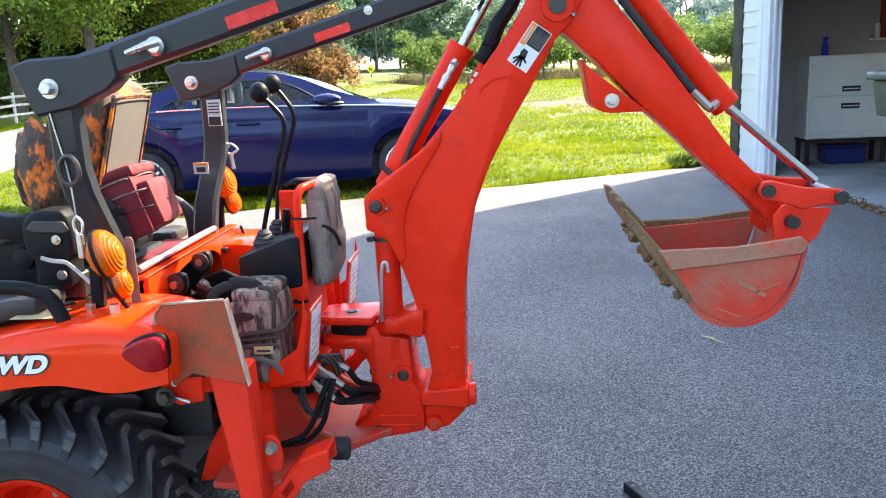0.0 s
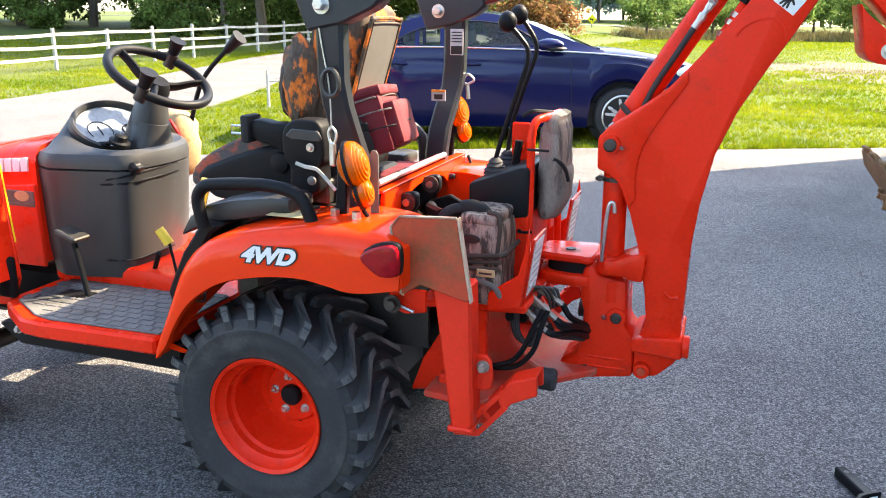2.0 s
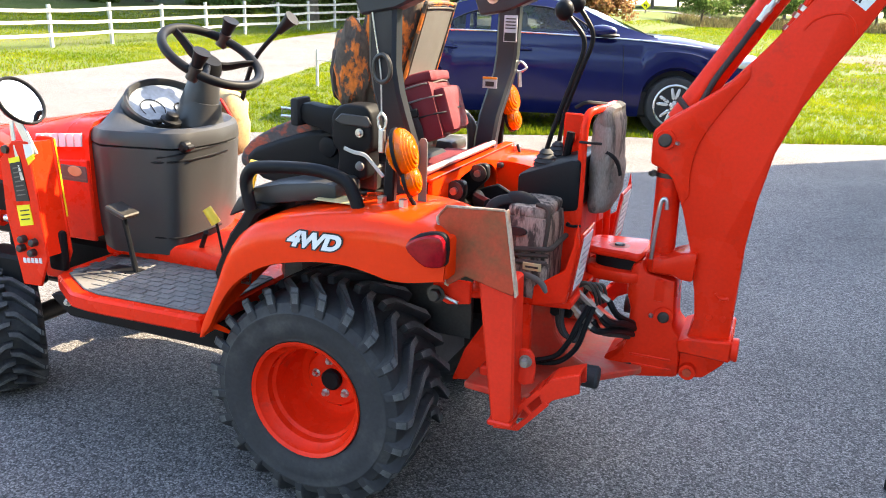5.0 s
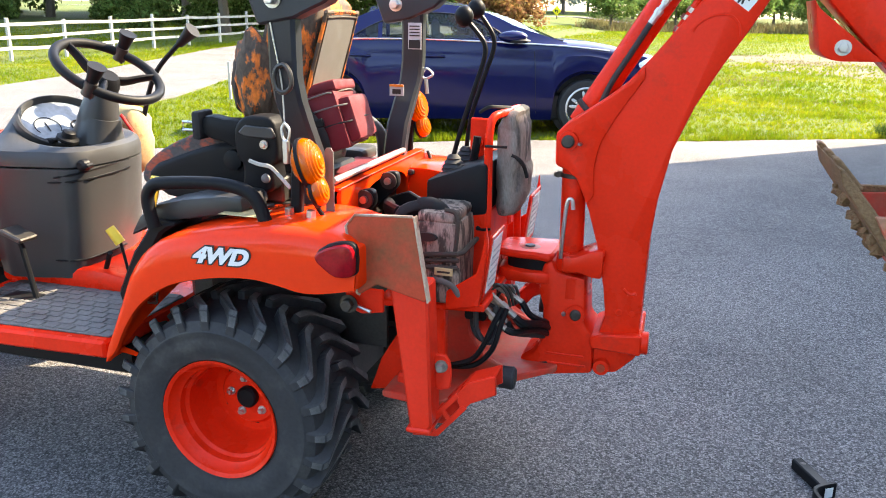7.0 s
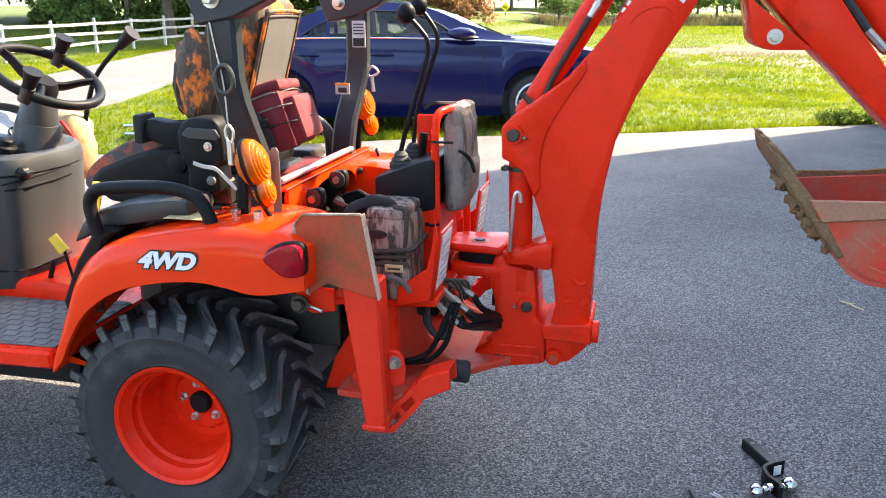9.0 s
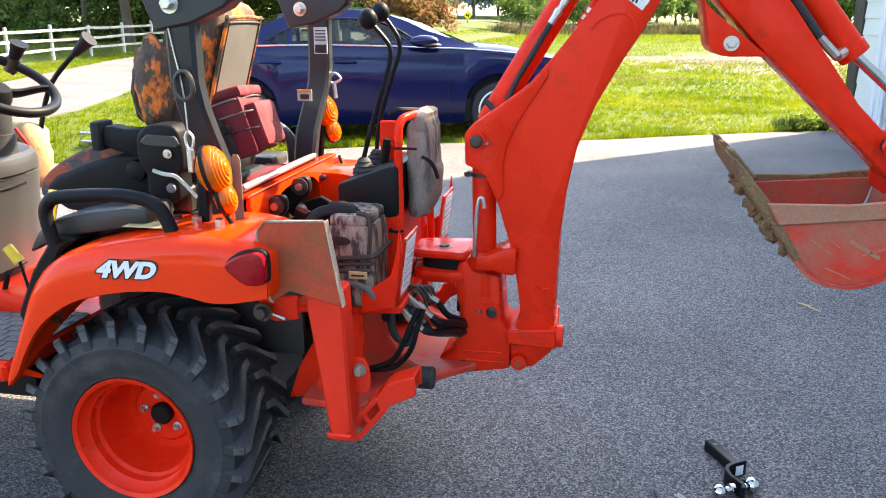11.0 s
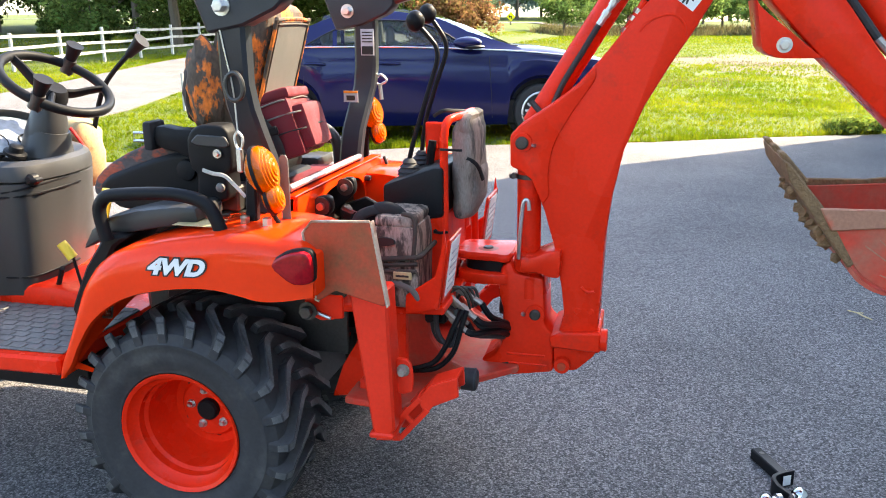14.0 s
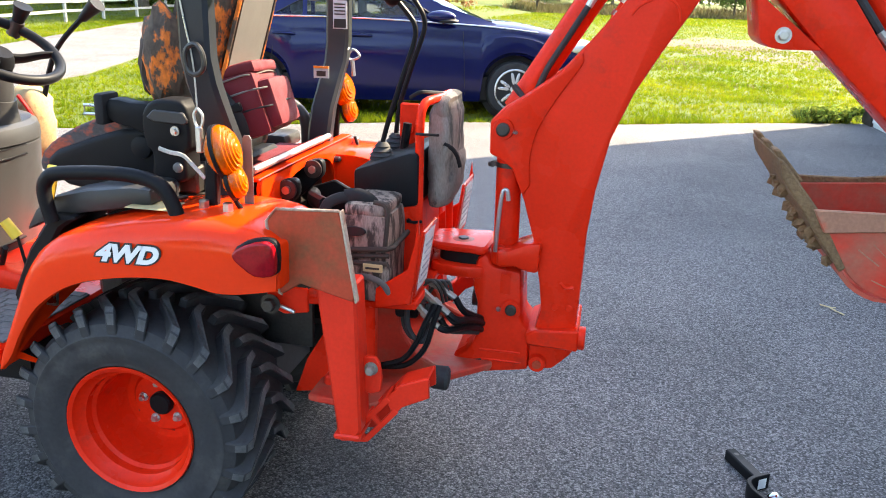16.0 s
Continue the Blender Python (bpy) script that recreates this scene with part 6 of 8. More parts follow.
# pinch warning decal on the boom
DEC = facing_us(1.24, -0.0905, 1.44, 54)
wd = part("pinch_decal", moved(box(-0.058, 0.058, -0.03, 0.03, -0.0008, 0.0008, 0.0), DEC), DECAL, boom, "white and black crush warning decal")
part("decal_head", moved(box(0.002, 0.056, -0.028, 0.0125, 0.0008, 0.0016, 0.0), DEC), DECAL_BLACK, wd)
part("decal_band", moved(box(-0.004, 0.056, 0.0135, 0.028, 0.0008, 0.0016, 0.0), DEC), DECAL_ORANGE, wd)
part("decal_band_bar", moved(box(0.004, 0.048, 0.018, 0.0235, 0.0016, 0.0022, 0.0), DEC), INK, wd)
for k in range(6):
    part("decal_bar", moved(box(0.006, 0.05 - 0.006 * (k % 3), -0.024 + k * 0.0058, -0.0218 + k * 0.0058, 0.0016, 0.0022, 0.0), DEC), VINYL, wd)
SYMBOL_AT = DEC @ pose(-0.022, 0.0, 0, 0, 0, 0) @ Matrix.Scale(0.8, 4)
for a, r in ((-42, 0.03), (-20, 0.036), (0, 0.036), (20, 0.034), (58, 0.026)):
    part("crush_symbol", moved(prism_z([(0.004, -0.0045), (r, -0.003), (r + 0.003, 0.0), (r, 0.003), (0.004, 0.0045)], 0.001, 0.002, 0.0), SYMBOL_AT @ pose(-0.006, 0.004, 0, 0, 0, 180 + a)), DECAL_BLACK, wd)
part("crush_symbol", moved(prism_z([(-0.018, -0.006), (-0.006, -0.009), (0.014, -0.004), (0.016, 0.012), (0.002, 0.016), (-0.016, 0.01)], 0.001, 0.002, 0.0), SYMBOL_AT), DECAL_BLACK, wd)
part("weld_arc", tube(smooth_line([(1.106, -0.0895, 1.328), (1.122, -0.0895, 1.349), (1.155, -0.0895, 1.366), (1.192, -0.0895, 1.366), (1.213, -0.0895, 1.345), (1.219, -0.0895, 1.318)], 4), 0.0035, 6), ORANGE, boom)

# dipper, bucket cylinder
dp = part("dipper_arm", prism([(1.25, 1.6), (1.3, 1.66), (1.42, 1.66), (1.455, 1.545), (1.59, 1.385), (1.765, 1.15), (1.86, 1.055), (1.9, 0.99), (1.87, 0.955), (1.81, 1.015), (1.62, 1.192), (1.53, 1.275), (1.41, 1.40), (1.345, 1.46), (1.28, 1.51)], -0.075, 0.075, 0.007, 2), ORANGE, tractor, "orange dipper arm")
part("dipper_ear", prism([(1.375, 1.405), (1.386, 1.388), (1.4, 1.375), (1.54, 1.265), (1.45, 1.264), (1.428, 1.267), (1.408, 1.277), (1.398, 1.289), (1.39, 1.33)], -0.088, 0.088, 0.006, 2), ORANGE, dp)
part("ear_bolt", bolt(1.449, -0.088, 1.296, 0.0125, 0.009), STEEL, dp)
part("dipper_head_boss", lathe([(0, 0.042), (-0.02, 0.04)], (1.312, -0.085, 1.54), "y", 24), ORANGE, dp)
part("dipper_head_pin", lathe([(0, 0.024), (-0.026, 0.022)], (1.312, -0.086, 1.54), "y", 16), DARKSTEEL, dp)
part("grease_fitting", ball((1.352, -0.09, 1.515), 0.008, 0.01, 0.008, 1), STEEL, dp)
B0, B1 = Vector((1.49, 0, 1.6)), Vector((1.758, 0, 1.268))
bc = part("bucket_cylinder", rod(B0 - (B1 - B0) * 0.3, B1, 0.036, 20), ORANGE, tractor, "red hydraulic bucket cylinder")
part("gland", rod(B1 - (B1 - B0) * 0.06, B1 + (B1 - B0) * 0.01, 0.039, 20), ORANGE, bc)
part("piston_rod", rod(B1, (2.0, 0, 1.055), 0.0135, 14), CHROME, bc, "chrome piston rod")
part("cylinder_hose", tube([(1.47, -0.05, 1.56), (1.6, -0.052, 1.39), (1.67, -0.052, 1.3)], 0.011, 8), RUBBER, bc, "black hydraulic hose")
part("hose_fitting", join(rod((1.66, -0.052, 1.31), (1.705, -0.052, 1.265), 0.012, 8), rod((1.705, -0.052, 1.265), (1.725, -0.03, 1.275), 0.014, 8)), STEEL, bc)

# bucket
MUD_BAND = material("dried_mud_on_red", (0.36, 0.17, 0.105), 0.85, vary=0.25, scale=14, fine=120, bump=0.3, second=(0.5, 0.07, 0.035), mix_scale=7, mix_lo=0.5, mix_hi=0.68)
bk = assembly("bucket", tractor, "mud-stained red digging bucket")
for s in (-1, 1):
    y0, y1 = sorted((s * 0.19, s * 0.2))
    part("side_plate", prism(round2([(1.565, 0.90), (1.595, 0.862), (1.625, 0.81), (1.665, 0.757), (1.745, 0.722), (1.83, 0.752), (1.88, 0.825), (1.905, 0.905)], 3, False) + [(1.9, 0.925)], y0, y1, 0.002), DUSTY_RED, bk, "dusty red bucket side")
    y0, y1 = sorted((s * 0.197, s * 0.209))
    part("side_cutter", prism([(1.55, 0.922), (1.74, 0.926), (1.9, 0.948), (1.918, 0.93), (1.905, 0.903), (1.74, 0.885), (1.58, 0.868)], y0, y1, 0.003), MUD if s > 0 else MUD_BAND, bk, "muddy bucket side cutter")
inner = round2([(1.55, 0.905), (1.6, 0.84), (1.66, 0.75), (1.745, 0.716), (1.835, 0.746), (1.888, 0.82), (1.912, 0.92)], 4, False)
outer = [(x + (0.008 if x > 1.745 else -0.008), z - 0.006) for x, z in inner]
part("bucket_shell", prism(inner + outer[::-1], -0.195, 0.195, 0.0), DUSTY_RED, bk, "curved red bucket shell")
part("cutting_edge", prism([(1.462, 1.03), (1.478, 1.02), (1.575, 0.905), (1.645, 0.79), (1.63, 0.775), (1.56, 0.87), (1.475, 0.985)], -0.2, 0.2, 0.004), MUD, bk, "mud-caked cutting edge")
for y in (-0.13, 0.0, 0.13):
    part("tooth", prism([(1.452, 1.045), (1.468, 1.045), (1.53, 0.975), (1.51, 0.96)], y - 0.025, y + 0.025, 0.004), MUD, bk, "muddy bucket tooth")
clods = bmesh.new()
for k in range(26):
    f = random.random()
    clods = join(clods, ball((1.49 + 0.15 * f, random.uniform(-0.2, 0.19), 0.955 - 0.2 * f + random.uniform(-0.01, 0.0)), random.uniform(0.008, 0.02), sub=1, rough=0.9))
tagged(part("mud_crust", clods, MUD, bk, "dried brown mud crust"), kind="stuff")
for x0, z0, x1, z1, w in ((1.66, 0.835, 1.71, 0.8, 0.003), (1.69, 0.85, 1.73, 0.815, 0.002), (1.75, 0.835, 1.82, 0.795, 0.009), (1.78, 0.8, 1.86, 0.83, 0.003), (1.7, 0.765, 1.76, 0.74, 0.003)):
    part("mud_streak", beam((x0, -0.2005, z0), (x1, -0.2005, z1), w, 0.0012, 0.0), MUD_BAND, bk, "dried mud streak")
for y in (-0.1, 0.1):
    part("bucket_ear", prism([(1.865, 0.925), (1.862, 0.985), (1.885, 1.01), (1.92, 1.012), (1.945, 1.0), (2.01, 1.0), (1.975, 0.925), (1.93, 0.88)], y - 0.007, y + 0.007, 0.003), WORN_RED, bk, "worn red bucket hinge ear")
    part("dog_link", prism([(1.815, 1.052), (1.825, 1.075), (1.85, 1.078), (1.93, 1.058), (2.03, 1.05), (2.048, 1.03), (2.03, 1.008), (1.98, 1.01), (1.93, 1.0), (1.87, 1.02), (1.83, 1.028)], y - 0.022, y - 0.008, 0.004), WORN_RED, bk, "worn red bucket link")
for x, z in ((1.84, 1.052), (2.022, 1.03), (1.905, 0.968)):
    part("link_pin", join(rod((x, -0.135, z), (x, 0.12, z), 0.017, 14)), DARKSTEEL, bk)

# hydraulic hoses under the seat plate
for k in range(2):
    o = k * 0.02
    part("hydraulic_hose", tube(smooth_line([(0.55, -0.27 - o * 0.6, 0.43 + o * 0.4), (0.622 - o * 0.3, -0.28 - o * 0.6, 0.448 + o), (0.669 - o, -0.28 - o * 0.5, 0.498 + o * 0.8), (0.688 - o, -0.27 - o * 0.3, 0.564), (0.70 - o * 0.6, -0.25, 0.61)], 5), 0.0075, 8), BLACK, tractor, "black hydraulic hose")
for k in range(2):
    o = k * 0.014
    part("loop_hose", tube(smooth_line([(0.605 + o, -0.25 - o, 0.6), (0.61 + o, -0.255 - o, 0.55), (0.632 + o, -0.26 - o, 0.52), (0.662 + o * 0.5, -0.258 - o, 0.522), (0.672 + o * 0.4, -0.25, 0.57), (0.668, -0.245, 0.61)], 5), 0.0075, 8), RUBBER, tractor, "black looped hydraulic hose")
for k, (dx, dy, dz, turn) in enumerate(((0.0, 0.0, 0.0, 0.0), (-0.012, 0.02, -0.016, 0.012), (-0.022, -0.008, -0.028, -0.008), (-0.03, 0.03, -0.044, 0.015), (0.006, 0.035, 0.012, 0.02))):
    a = Vector((0.652 + dx, -0.235 + dy, 0.64 + dz))
    b, c = a + Vector((0.045, -0.004 + turn, -0.036 + turn * 0.4)), a + Vector((0.07, -0.004 + turn, -0.055 + turn * 0.6))
    part("hose_coupling", join(rod(a, a.lerp(b, 0.7), 0.0085, 6), rod(a.lerp(b, 0.62), b, 0.0125, 6), rod(b, c, 0.009, 8)), DULL_ZINC, tractor, "dull zinc hose coupling")
    end = Vector((0.8, -0.02 + 0.5 * dy, 0.47 + 0.6 * dz))
    part("feed_hose", tube(smooth_line([c, c + Vector((0.022, 0.01, -0.018 - turn)), c.lerp(end, 0.55) + Vector((0.01, -0.02, 0.012 - turn)), end], 4), 0.0092, 8), RUBBER if k % 2 else BLACK, tractor, "thick black feed hose")
for k in range(4):
    o = 0.012 * k
    part("bent_pipe", tube(smooth_line([(0.648 + o * 0.3, -0.225 + o, 0.632 - o * 0.4), (0.64 + o, -0.22 + o, 0.652 - o * 0.3), (0.668 + o, -0.215 + o, 0.662 - o * 0.3), (0.69 + o * 0.7, -0.21 + o, 0.64 - o * 0.4), (0.7 + o * 0.5, -0.205 + o, 0.6)], 5), 0.0045, 8), DARKSTEEL, tractor, "bent steel hydraulic pipe")

# ---- things carried on the tractor ----
rb = thing("shoulder_bag", (0.1, 0, 0.965), "maroon nylon cooler bag behind the seat", "bag")
RBM = Matrix.Translation((0.118, -0.01, 0.968)) @ Matrix.Rotation(radians(-18), 4, "Y") @ Matrix.Rotation(radians(12), 4, "Z")
part("bag_body", moved(soft_box(-0.095, 0.075, -0.16, 0.14, 0.0, 0.17, 0.012, 0.015, 0.004, 9), RBM), MAROON, rb)
part("bag_top", moved(soft_box(-0.088, 0.083, -0.152, 0.132, 0.16, 0.196, 0.012, 0.03, 0.005, 7), RBM), MAROON, rb)
part("bag_pocket", moved(soft_box(0.035, 0.108, -0.14, 0.12, 0.012, 0.14, 0.012, 0.03, 0.005, 7), RBM), MAROON, rb)
for z, x1 in ((0.158, 0.08), (0.118, 0.107), (0.07, 0.108)):
    part("zipper", moved(tube(smooth_line([(-0.03, -0.163, z), (0.045, -0.16, z + 0.003), (x1 - 0.012, -0.14, z), (x1, 0.0, z + 0.004), (x1 - 0.008, 0.12, z)], 6), 0.0026, 6), RBM), VINYL if z != 0.07 else STRAP, rb, "pale zipper tape" if z != 0.07 else "black piping")
part("bag_strap", moved(tube(smooth_line([(-0.05, -0.17, 0.19), (-0.01, -0.178, 0.12), (0.01, -0.176, 0.05), (0.0, -0.165, 0.0)], 4), 0.014, 8, flat=0.25), RBM), STRAP, rb)
part("bag_buckle", moved(box(-0.01, 0.025, -0.184, -0.172, 0.075, 0.1, 0.004), RBM), BLACK, rb)

cb = thing("cooler_bag", (0.54, -0.33, 0.64), "brown bark-camouflage lunch cooler bag on the footplate", "bag")
part("bag_body", soft_box(0.468, 0.588, -0.34, -0.12, 0.642, 0.855, 0.012, 0.015, 0.004), CAMO_BROWN, cb)
part("bag_lid", soft_box(0.472, 0.58, -0.335, -0.125, 0.846, 0.882, 0.014, 0.03, 0.003), CAMO_BROWN, cb)
part("bag_pocket", soft_box(0.48, 0.594, -0.362, -0.33, 0.645, 0.742, 0.014, 0.04, 0.004), CAMO_BROWN, cb)
part("bag_trim", join(tube([(0.478, -0.346, 0.766), (0.588, -0.346, 0.777), (0.597, -0.33, 0.777), (0.597, -0.14, 0.777)], 0.007, 8), tube([(0.484, -0.346, 0.752), (0.592, -0.346, 0.76)], 0.006, 8), tube([(0.486, -0.362, 0.74), (0.593, -0.362, 0.745)], 0.006, 8), tube(smooth_line([(0.58, -0.34, 0.78), (0.585, -0.338, 0.848), (0.578, -0.335, 0.88), (0.55, -0.334, 0.887)], 4), 0.006, 8)), DARK_CLOTH, cb, "dark brown piping")
part("bag_patch", box(0.534, 0.582, -0.37, -0.364, 0.724, 0.744, 0.001), TAN, cb, "tan patch")
part("bag_patch_bar", box(0.541, 0.575, -0.3715, -0.37, 0.731, 0.736, 0), DARK_CLOTH, cb)
part("bag_strap", tube(smooth_line([(0.49, -0.366, 0.705), (0.54, -0.372, 0.712), (0.58, -0.37, 0.7), (0.6, -0.364, 0.67)], 4), 0.008, 6, flat=0.3), VINYL, cb, "pale webbing strap")
part("bag_handle", join(tube(smooth_line([(0.425, -0.33, 0.855), (0.435, -0.325, 0.874), (0.46, -0.31, 0.885), (0.49, -0.3, 0.885)], 4), 0.014, 10, flat=0.7), tube(smooth_line([(0.47, -0.3, 0.885), (0.5, -0.3, 0.89), (0.525, -0.3, 0.882), (0.54, -0.29, 0.86)], 4), 0.02, 12, flat=0.7)), STRAP, cb, "black padded carry handle")
part("bag_badge", moved(lathe([(0, 0.03), (-0.004, 0.028)], (0, 0, 0), "y", 20), Matrix.Translation((0.505, -0.345, 0.815)) @ Matrix.Diagonal((1, 1, 0.4, 1))), DECAL_BLACK, cb, "dark oval badge")

gb = thing("camo_pack", (0.66, 0.02, 0.83), "grey camouflage pack hung on the guard rail", "bag")
part("pack_body", soft_box(0.625, 0.688, -0.115, 0.09, 0.832, 1.095, 0.03, 0.09, 0.016, 9), CAMO_GREY, gb)
part("pack_pocket", soft_box(0.64, 0.697, -0.1, 0.08, 0.845, 0.97, 0.028, 0.09, 0.013, 7), CAMO_GREY, gb)
part("pack_flap", soft_box(0.632, 0.682, -0.11, 0.085, 1.04, 1.112, 0.03, 0.1, 0.012, 6), CAMO_GREY, gb)
for line, r in (([(0.612, -0.182, 1.03), (0.636, -0.184, 1.03), (0.66, -0.135, 1.022)], 0.0035), ([(0.672, -0.125, 1.0), (0.692, -0.11, 0.985), (0.7, -0.08, 0.96), (0.704, -0.06, 0.93)], 0.0055), ([(0.585, -0.14, 1.112), (0.612, -0.15, 1.128), (0.635, -0.12, 1.126), (0.65, -0.05, 1.118)], 0.005)):
    part("pack_strap", tube(smooth_line(line, 4), r, 6, flat=0.6), STRAP, gb, "thin black webbing strap")

lj = thing("wrapped_jacket", (-0.87, 0.32, 0.79), "orange camouflage jacket hung on the dash", "jacket")
part("jacket_body", soft_box(-0.93, -0.81, 0.25, 0.38, 0.79, 1.01, 0.05, 0.2, 0.012), SUNLIT_CAMO, lj)
part("jacket_trim", tube(smooth_line([(-0.85, 0.235, 1.0), (-0.81, 0.245, 0.93), (-0.8, 0.25, 0.86), (-0.81, 0.25, 0.8)], 4), 0.006, 8), TAPE_RED, lj, "red piping")

# ---- hitch and pins lying on the driveway ----
hb = thing("ball_mount", (1.58, 0.12, 0), "black trailer ball mount with two chrome balls", "ball mount")
HM = Matrix.Translation((1.542, 0.243, 0.0)) @ Matrix.Rotation(radians(-65), 4, "Z")
part("shank", moved(box(0.0, 0.166, -0.0175, 0.0175, 0.002, 0.038, 0.004), HM), BLACK, hb)
part("pin_hole", moved(lathe([(0, 0.008), (0.001, 0.007)], (0.035, 0, 0.038), "z", 14), HM), DARKSTEEL, hb)
STRAP_LINE = smooth_line([(1.632, 0.104, 0), (1.6, 0.084, 0), (1.574, 0.06, 0), (1.568, 0.037, 0), (1.576, 0.004, 0), (1.592, -0.02, 0), (1.602, -0.036, 0), (1.603, -0.048, 0), (1.598, -0.058, 0)], 3)


def strap_side(side):
    out = []
    for i, p in enumerate(STRAP_LINE):
        a, b = Vector(STRAP_LINE[max(i - 1, 0)]), Vector(STRAP_LINE[min(i + 1, len(STRAP_LINE) - 1)])
        d = (b - a).normalized()
        out.append((p[0] - d.y * 0.006 * side, p[1] + d.x * 0.006 * side))
    return out


part("drop_plate", prism_z(strap_side(1) + strap_side(-1)[::-1], 0.002, 0.052, 0.0012), BLACK, hb)
part("sticker", moved(box(0.002, 0.03, 0.0, 0.001, 0.012, 0.044, 0), Matrix.Translation((1.5985, 0.068, 0)) @ Matrix.Rotation(radians(33), 4, "Z")), DECAL, hb, "small white label")
BALL_AXIS = Vector((0.1, 0.0506, 0.003)).normalized()
for centre, r, sgn in ((Vector((1.537, -0.047, 0.0245)), 0.0225, 1), (Vector((1.635, 0.003, 0.0265)), 0.0245, -1)):
    hbl = part("hitch_ball", ball(tuple(centre), r, sub=3), CHROME, hb, "chrome hitch ball")
    part("ball_neck", join(rod(tuple(centre + BALL_AXIS * sgn * r * 0.8), tuple(centre + BALL_AXIS * sgn * 0.036), 0.0105, 16), rod(tuple(centre + BALL_AXIS * sgn * 0.034), tuple(centre + BALL_AXIS * sgn * 0.047), 0.0175, 20)), CHROME, hbl)
pn = thing("hitch_pin", (1.4, -0.11, 0), "bent steel hitch pin on the asphalt", "pin")
part("pin_rod", tube(smooth_line([(1.355, -0.06, 0.009), (1.375, -0.125, 0.009), (1.382, -0.145, 0.009), (1.4, -0.15, 0.009), (1.43, -0.15, 0.009)], 4), 0.008, 8), DARKSTEEL, pn)
cp = thing("pin_clip", (1.46, -0.1, 0), "wire hitch clip with a black grip on the asphalt", "pin clip")
part("clip_wire", join(rod((1.41, -0.055, 0.005), (1.455, -0.095, 0.005), 0.003, 6), rod((1.42, -0.05, 0.005), (1.46, -0.088, 0.005), 0.003, 6)), STEEL, cp)
part("clip_grip", tube(smooth_line([(1.455, -0.095, 0.006), (1.48, -0.115, 0.006), (1.502, -0.115, 0.006), (1.495, -0.095, 0.006), (1.46, -0.088, 0.006)], 4), 0.0045, 8), BLACK, cp)
tg = thing("twig", (2.19, 1.72, 0), "small dry twig on the asphalt", "twig")
part("twig_stem", tube([(2.15, 1.78, 0.006), (2.18, 1.74, 0.012), (2.2, 1.7, 0.01), (2.23, 1.67, 0.006)], 0.0035, 6), TAN, tg)
part("twig_fork", tube([(2.18, 1.74, 0.012), (2.21, 1.745, 0.01)], 0.0025, 6), TAN, tg)

# ---- parked car on the lawn edge ----
CAR_GLASS = glass("car_glass", (0.55, 0.62, 0.6), 0.01, 0.0)
CAR_DARK = material("dark_car_trim", (0.012, 0.012, 0.014), 0.5, vary=0.1)
ALLOY = material("silver_alloy", (0.62, 0.63, 0.65), 0.3, 0.8, vary=0.05, bump=0.0)
HEADLIGHT = material("headlight_lens", (0.75, 0.78, 0.8), 0.05, 0.3, vary=0.05, coat=1.0)
CAR_SEAT = material("beige_car_seat", (0.2, 0.18, 0.15), 0.8, vary=0.1)
CAR = pose(-0.33, 8.46, -0.02, 0, 0, 17.5)
AXLES = (0.0, -3.06)


def curve(keys, u):
    """Smooth value at u from (u, value) keys."""
    if u <= keys[0][0]:
        return keys[0][1]
    for i in range(len(keys) - 1):
        (a, va), (b, vb) = keys[i], keys[i + 1]
        if u <= b:
            before = keys[i - 1] if i else keys[i]
            after = keys[i + 2] if i + 2 < len(keys) else keys[i + 1]
            ma = (vb - before[1]) / (b - before[0]) * (b - a)
            mb = (after[1] - va) / (after[0] - a) * (b - a)
            t = (u - a) / (b - a)
            return va * (2 * t ** 3 - 3 * t * t + 1) + ma * (t ** 3 - 2 * t * t + t) + vb * (3 * t * t - 2 * t ** 3) + mb * (t ** 3 - t * t)
    return keys[-1][1]


SHOULDER = [(-4.0, 0.86), (-3.94, 0.99), (-3.7, 1.06), (-3.2, 1.1), (-2.6, 1.115), (-1.8, 1.11), (-1.1, 1.09), (-0.4, 1.06), (0.1, 1.02), (0.5, 0.97), (0.82, 0.9), (1.02, 0.76), (1.1, 0.56)]
CROWN = [(-4.0, 0.88), (-3.94, 1.02), (-3.7, 1.085), (-3.3, 1.12), (-2.9, 1.14), (-0.5, 1.12), (-0.2, 1.11), (0.1, 1.09), (0.4, 1.04), (0.7, 0.98), (0.95, 0.88), (1.1, 0.6)]
WIDTH = [(-4.0, 0.62), (-3.9, 0.74), (-3.6, 0.85), (-3.1, 0.905), (-2.4, 0.92), (-0.4, 0.92), (0.1, 0.915), (0.5, 0.89), (0.8, 0.83), (1.0, 0.7), (1.1, 0.5)]
ROOFLINE = [(-3.45, 1.12), (-3.2, 1.23), (-2.95, 1.36), (-2.65, 1.475), (-2.4, 1.53), (-2.1, 1.56), (-1.8, 1.56), (-1.47, 1.53), (-1.2, 1.475), (-0.94, 1.385), (-0.67, 1.275), (-0.39, 1.165), (-0.25, 1.11)]
WINTOP = [(-2.82, 1.135), (-2.7, 1.2), (-2.59, 1.26), (-2.46, 1.315), (-2.31, 1.355), (-2.0, 1.41), (-1.75, 1.415), (-1.49, 1.39), (-1.3, 1.335), (-1.11, 1.235), (-0.9, 1.095)]


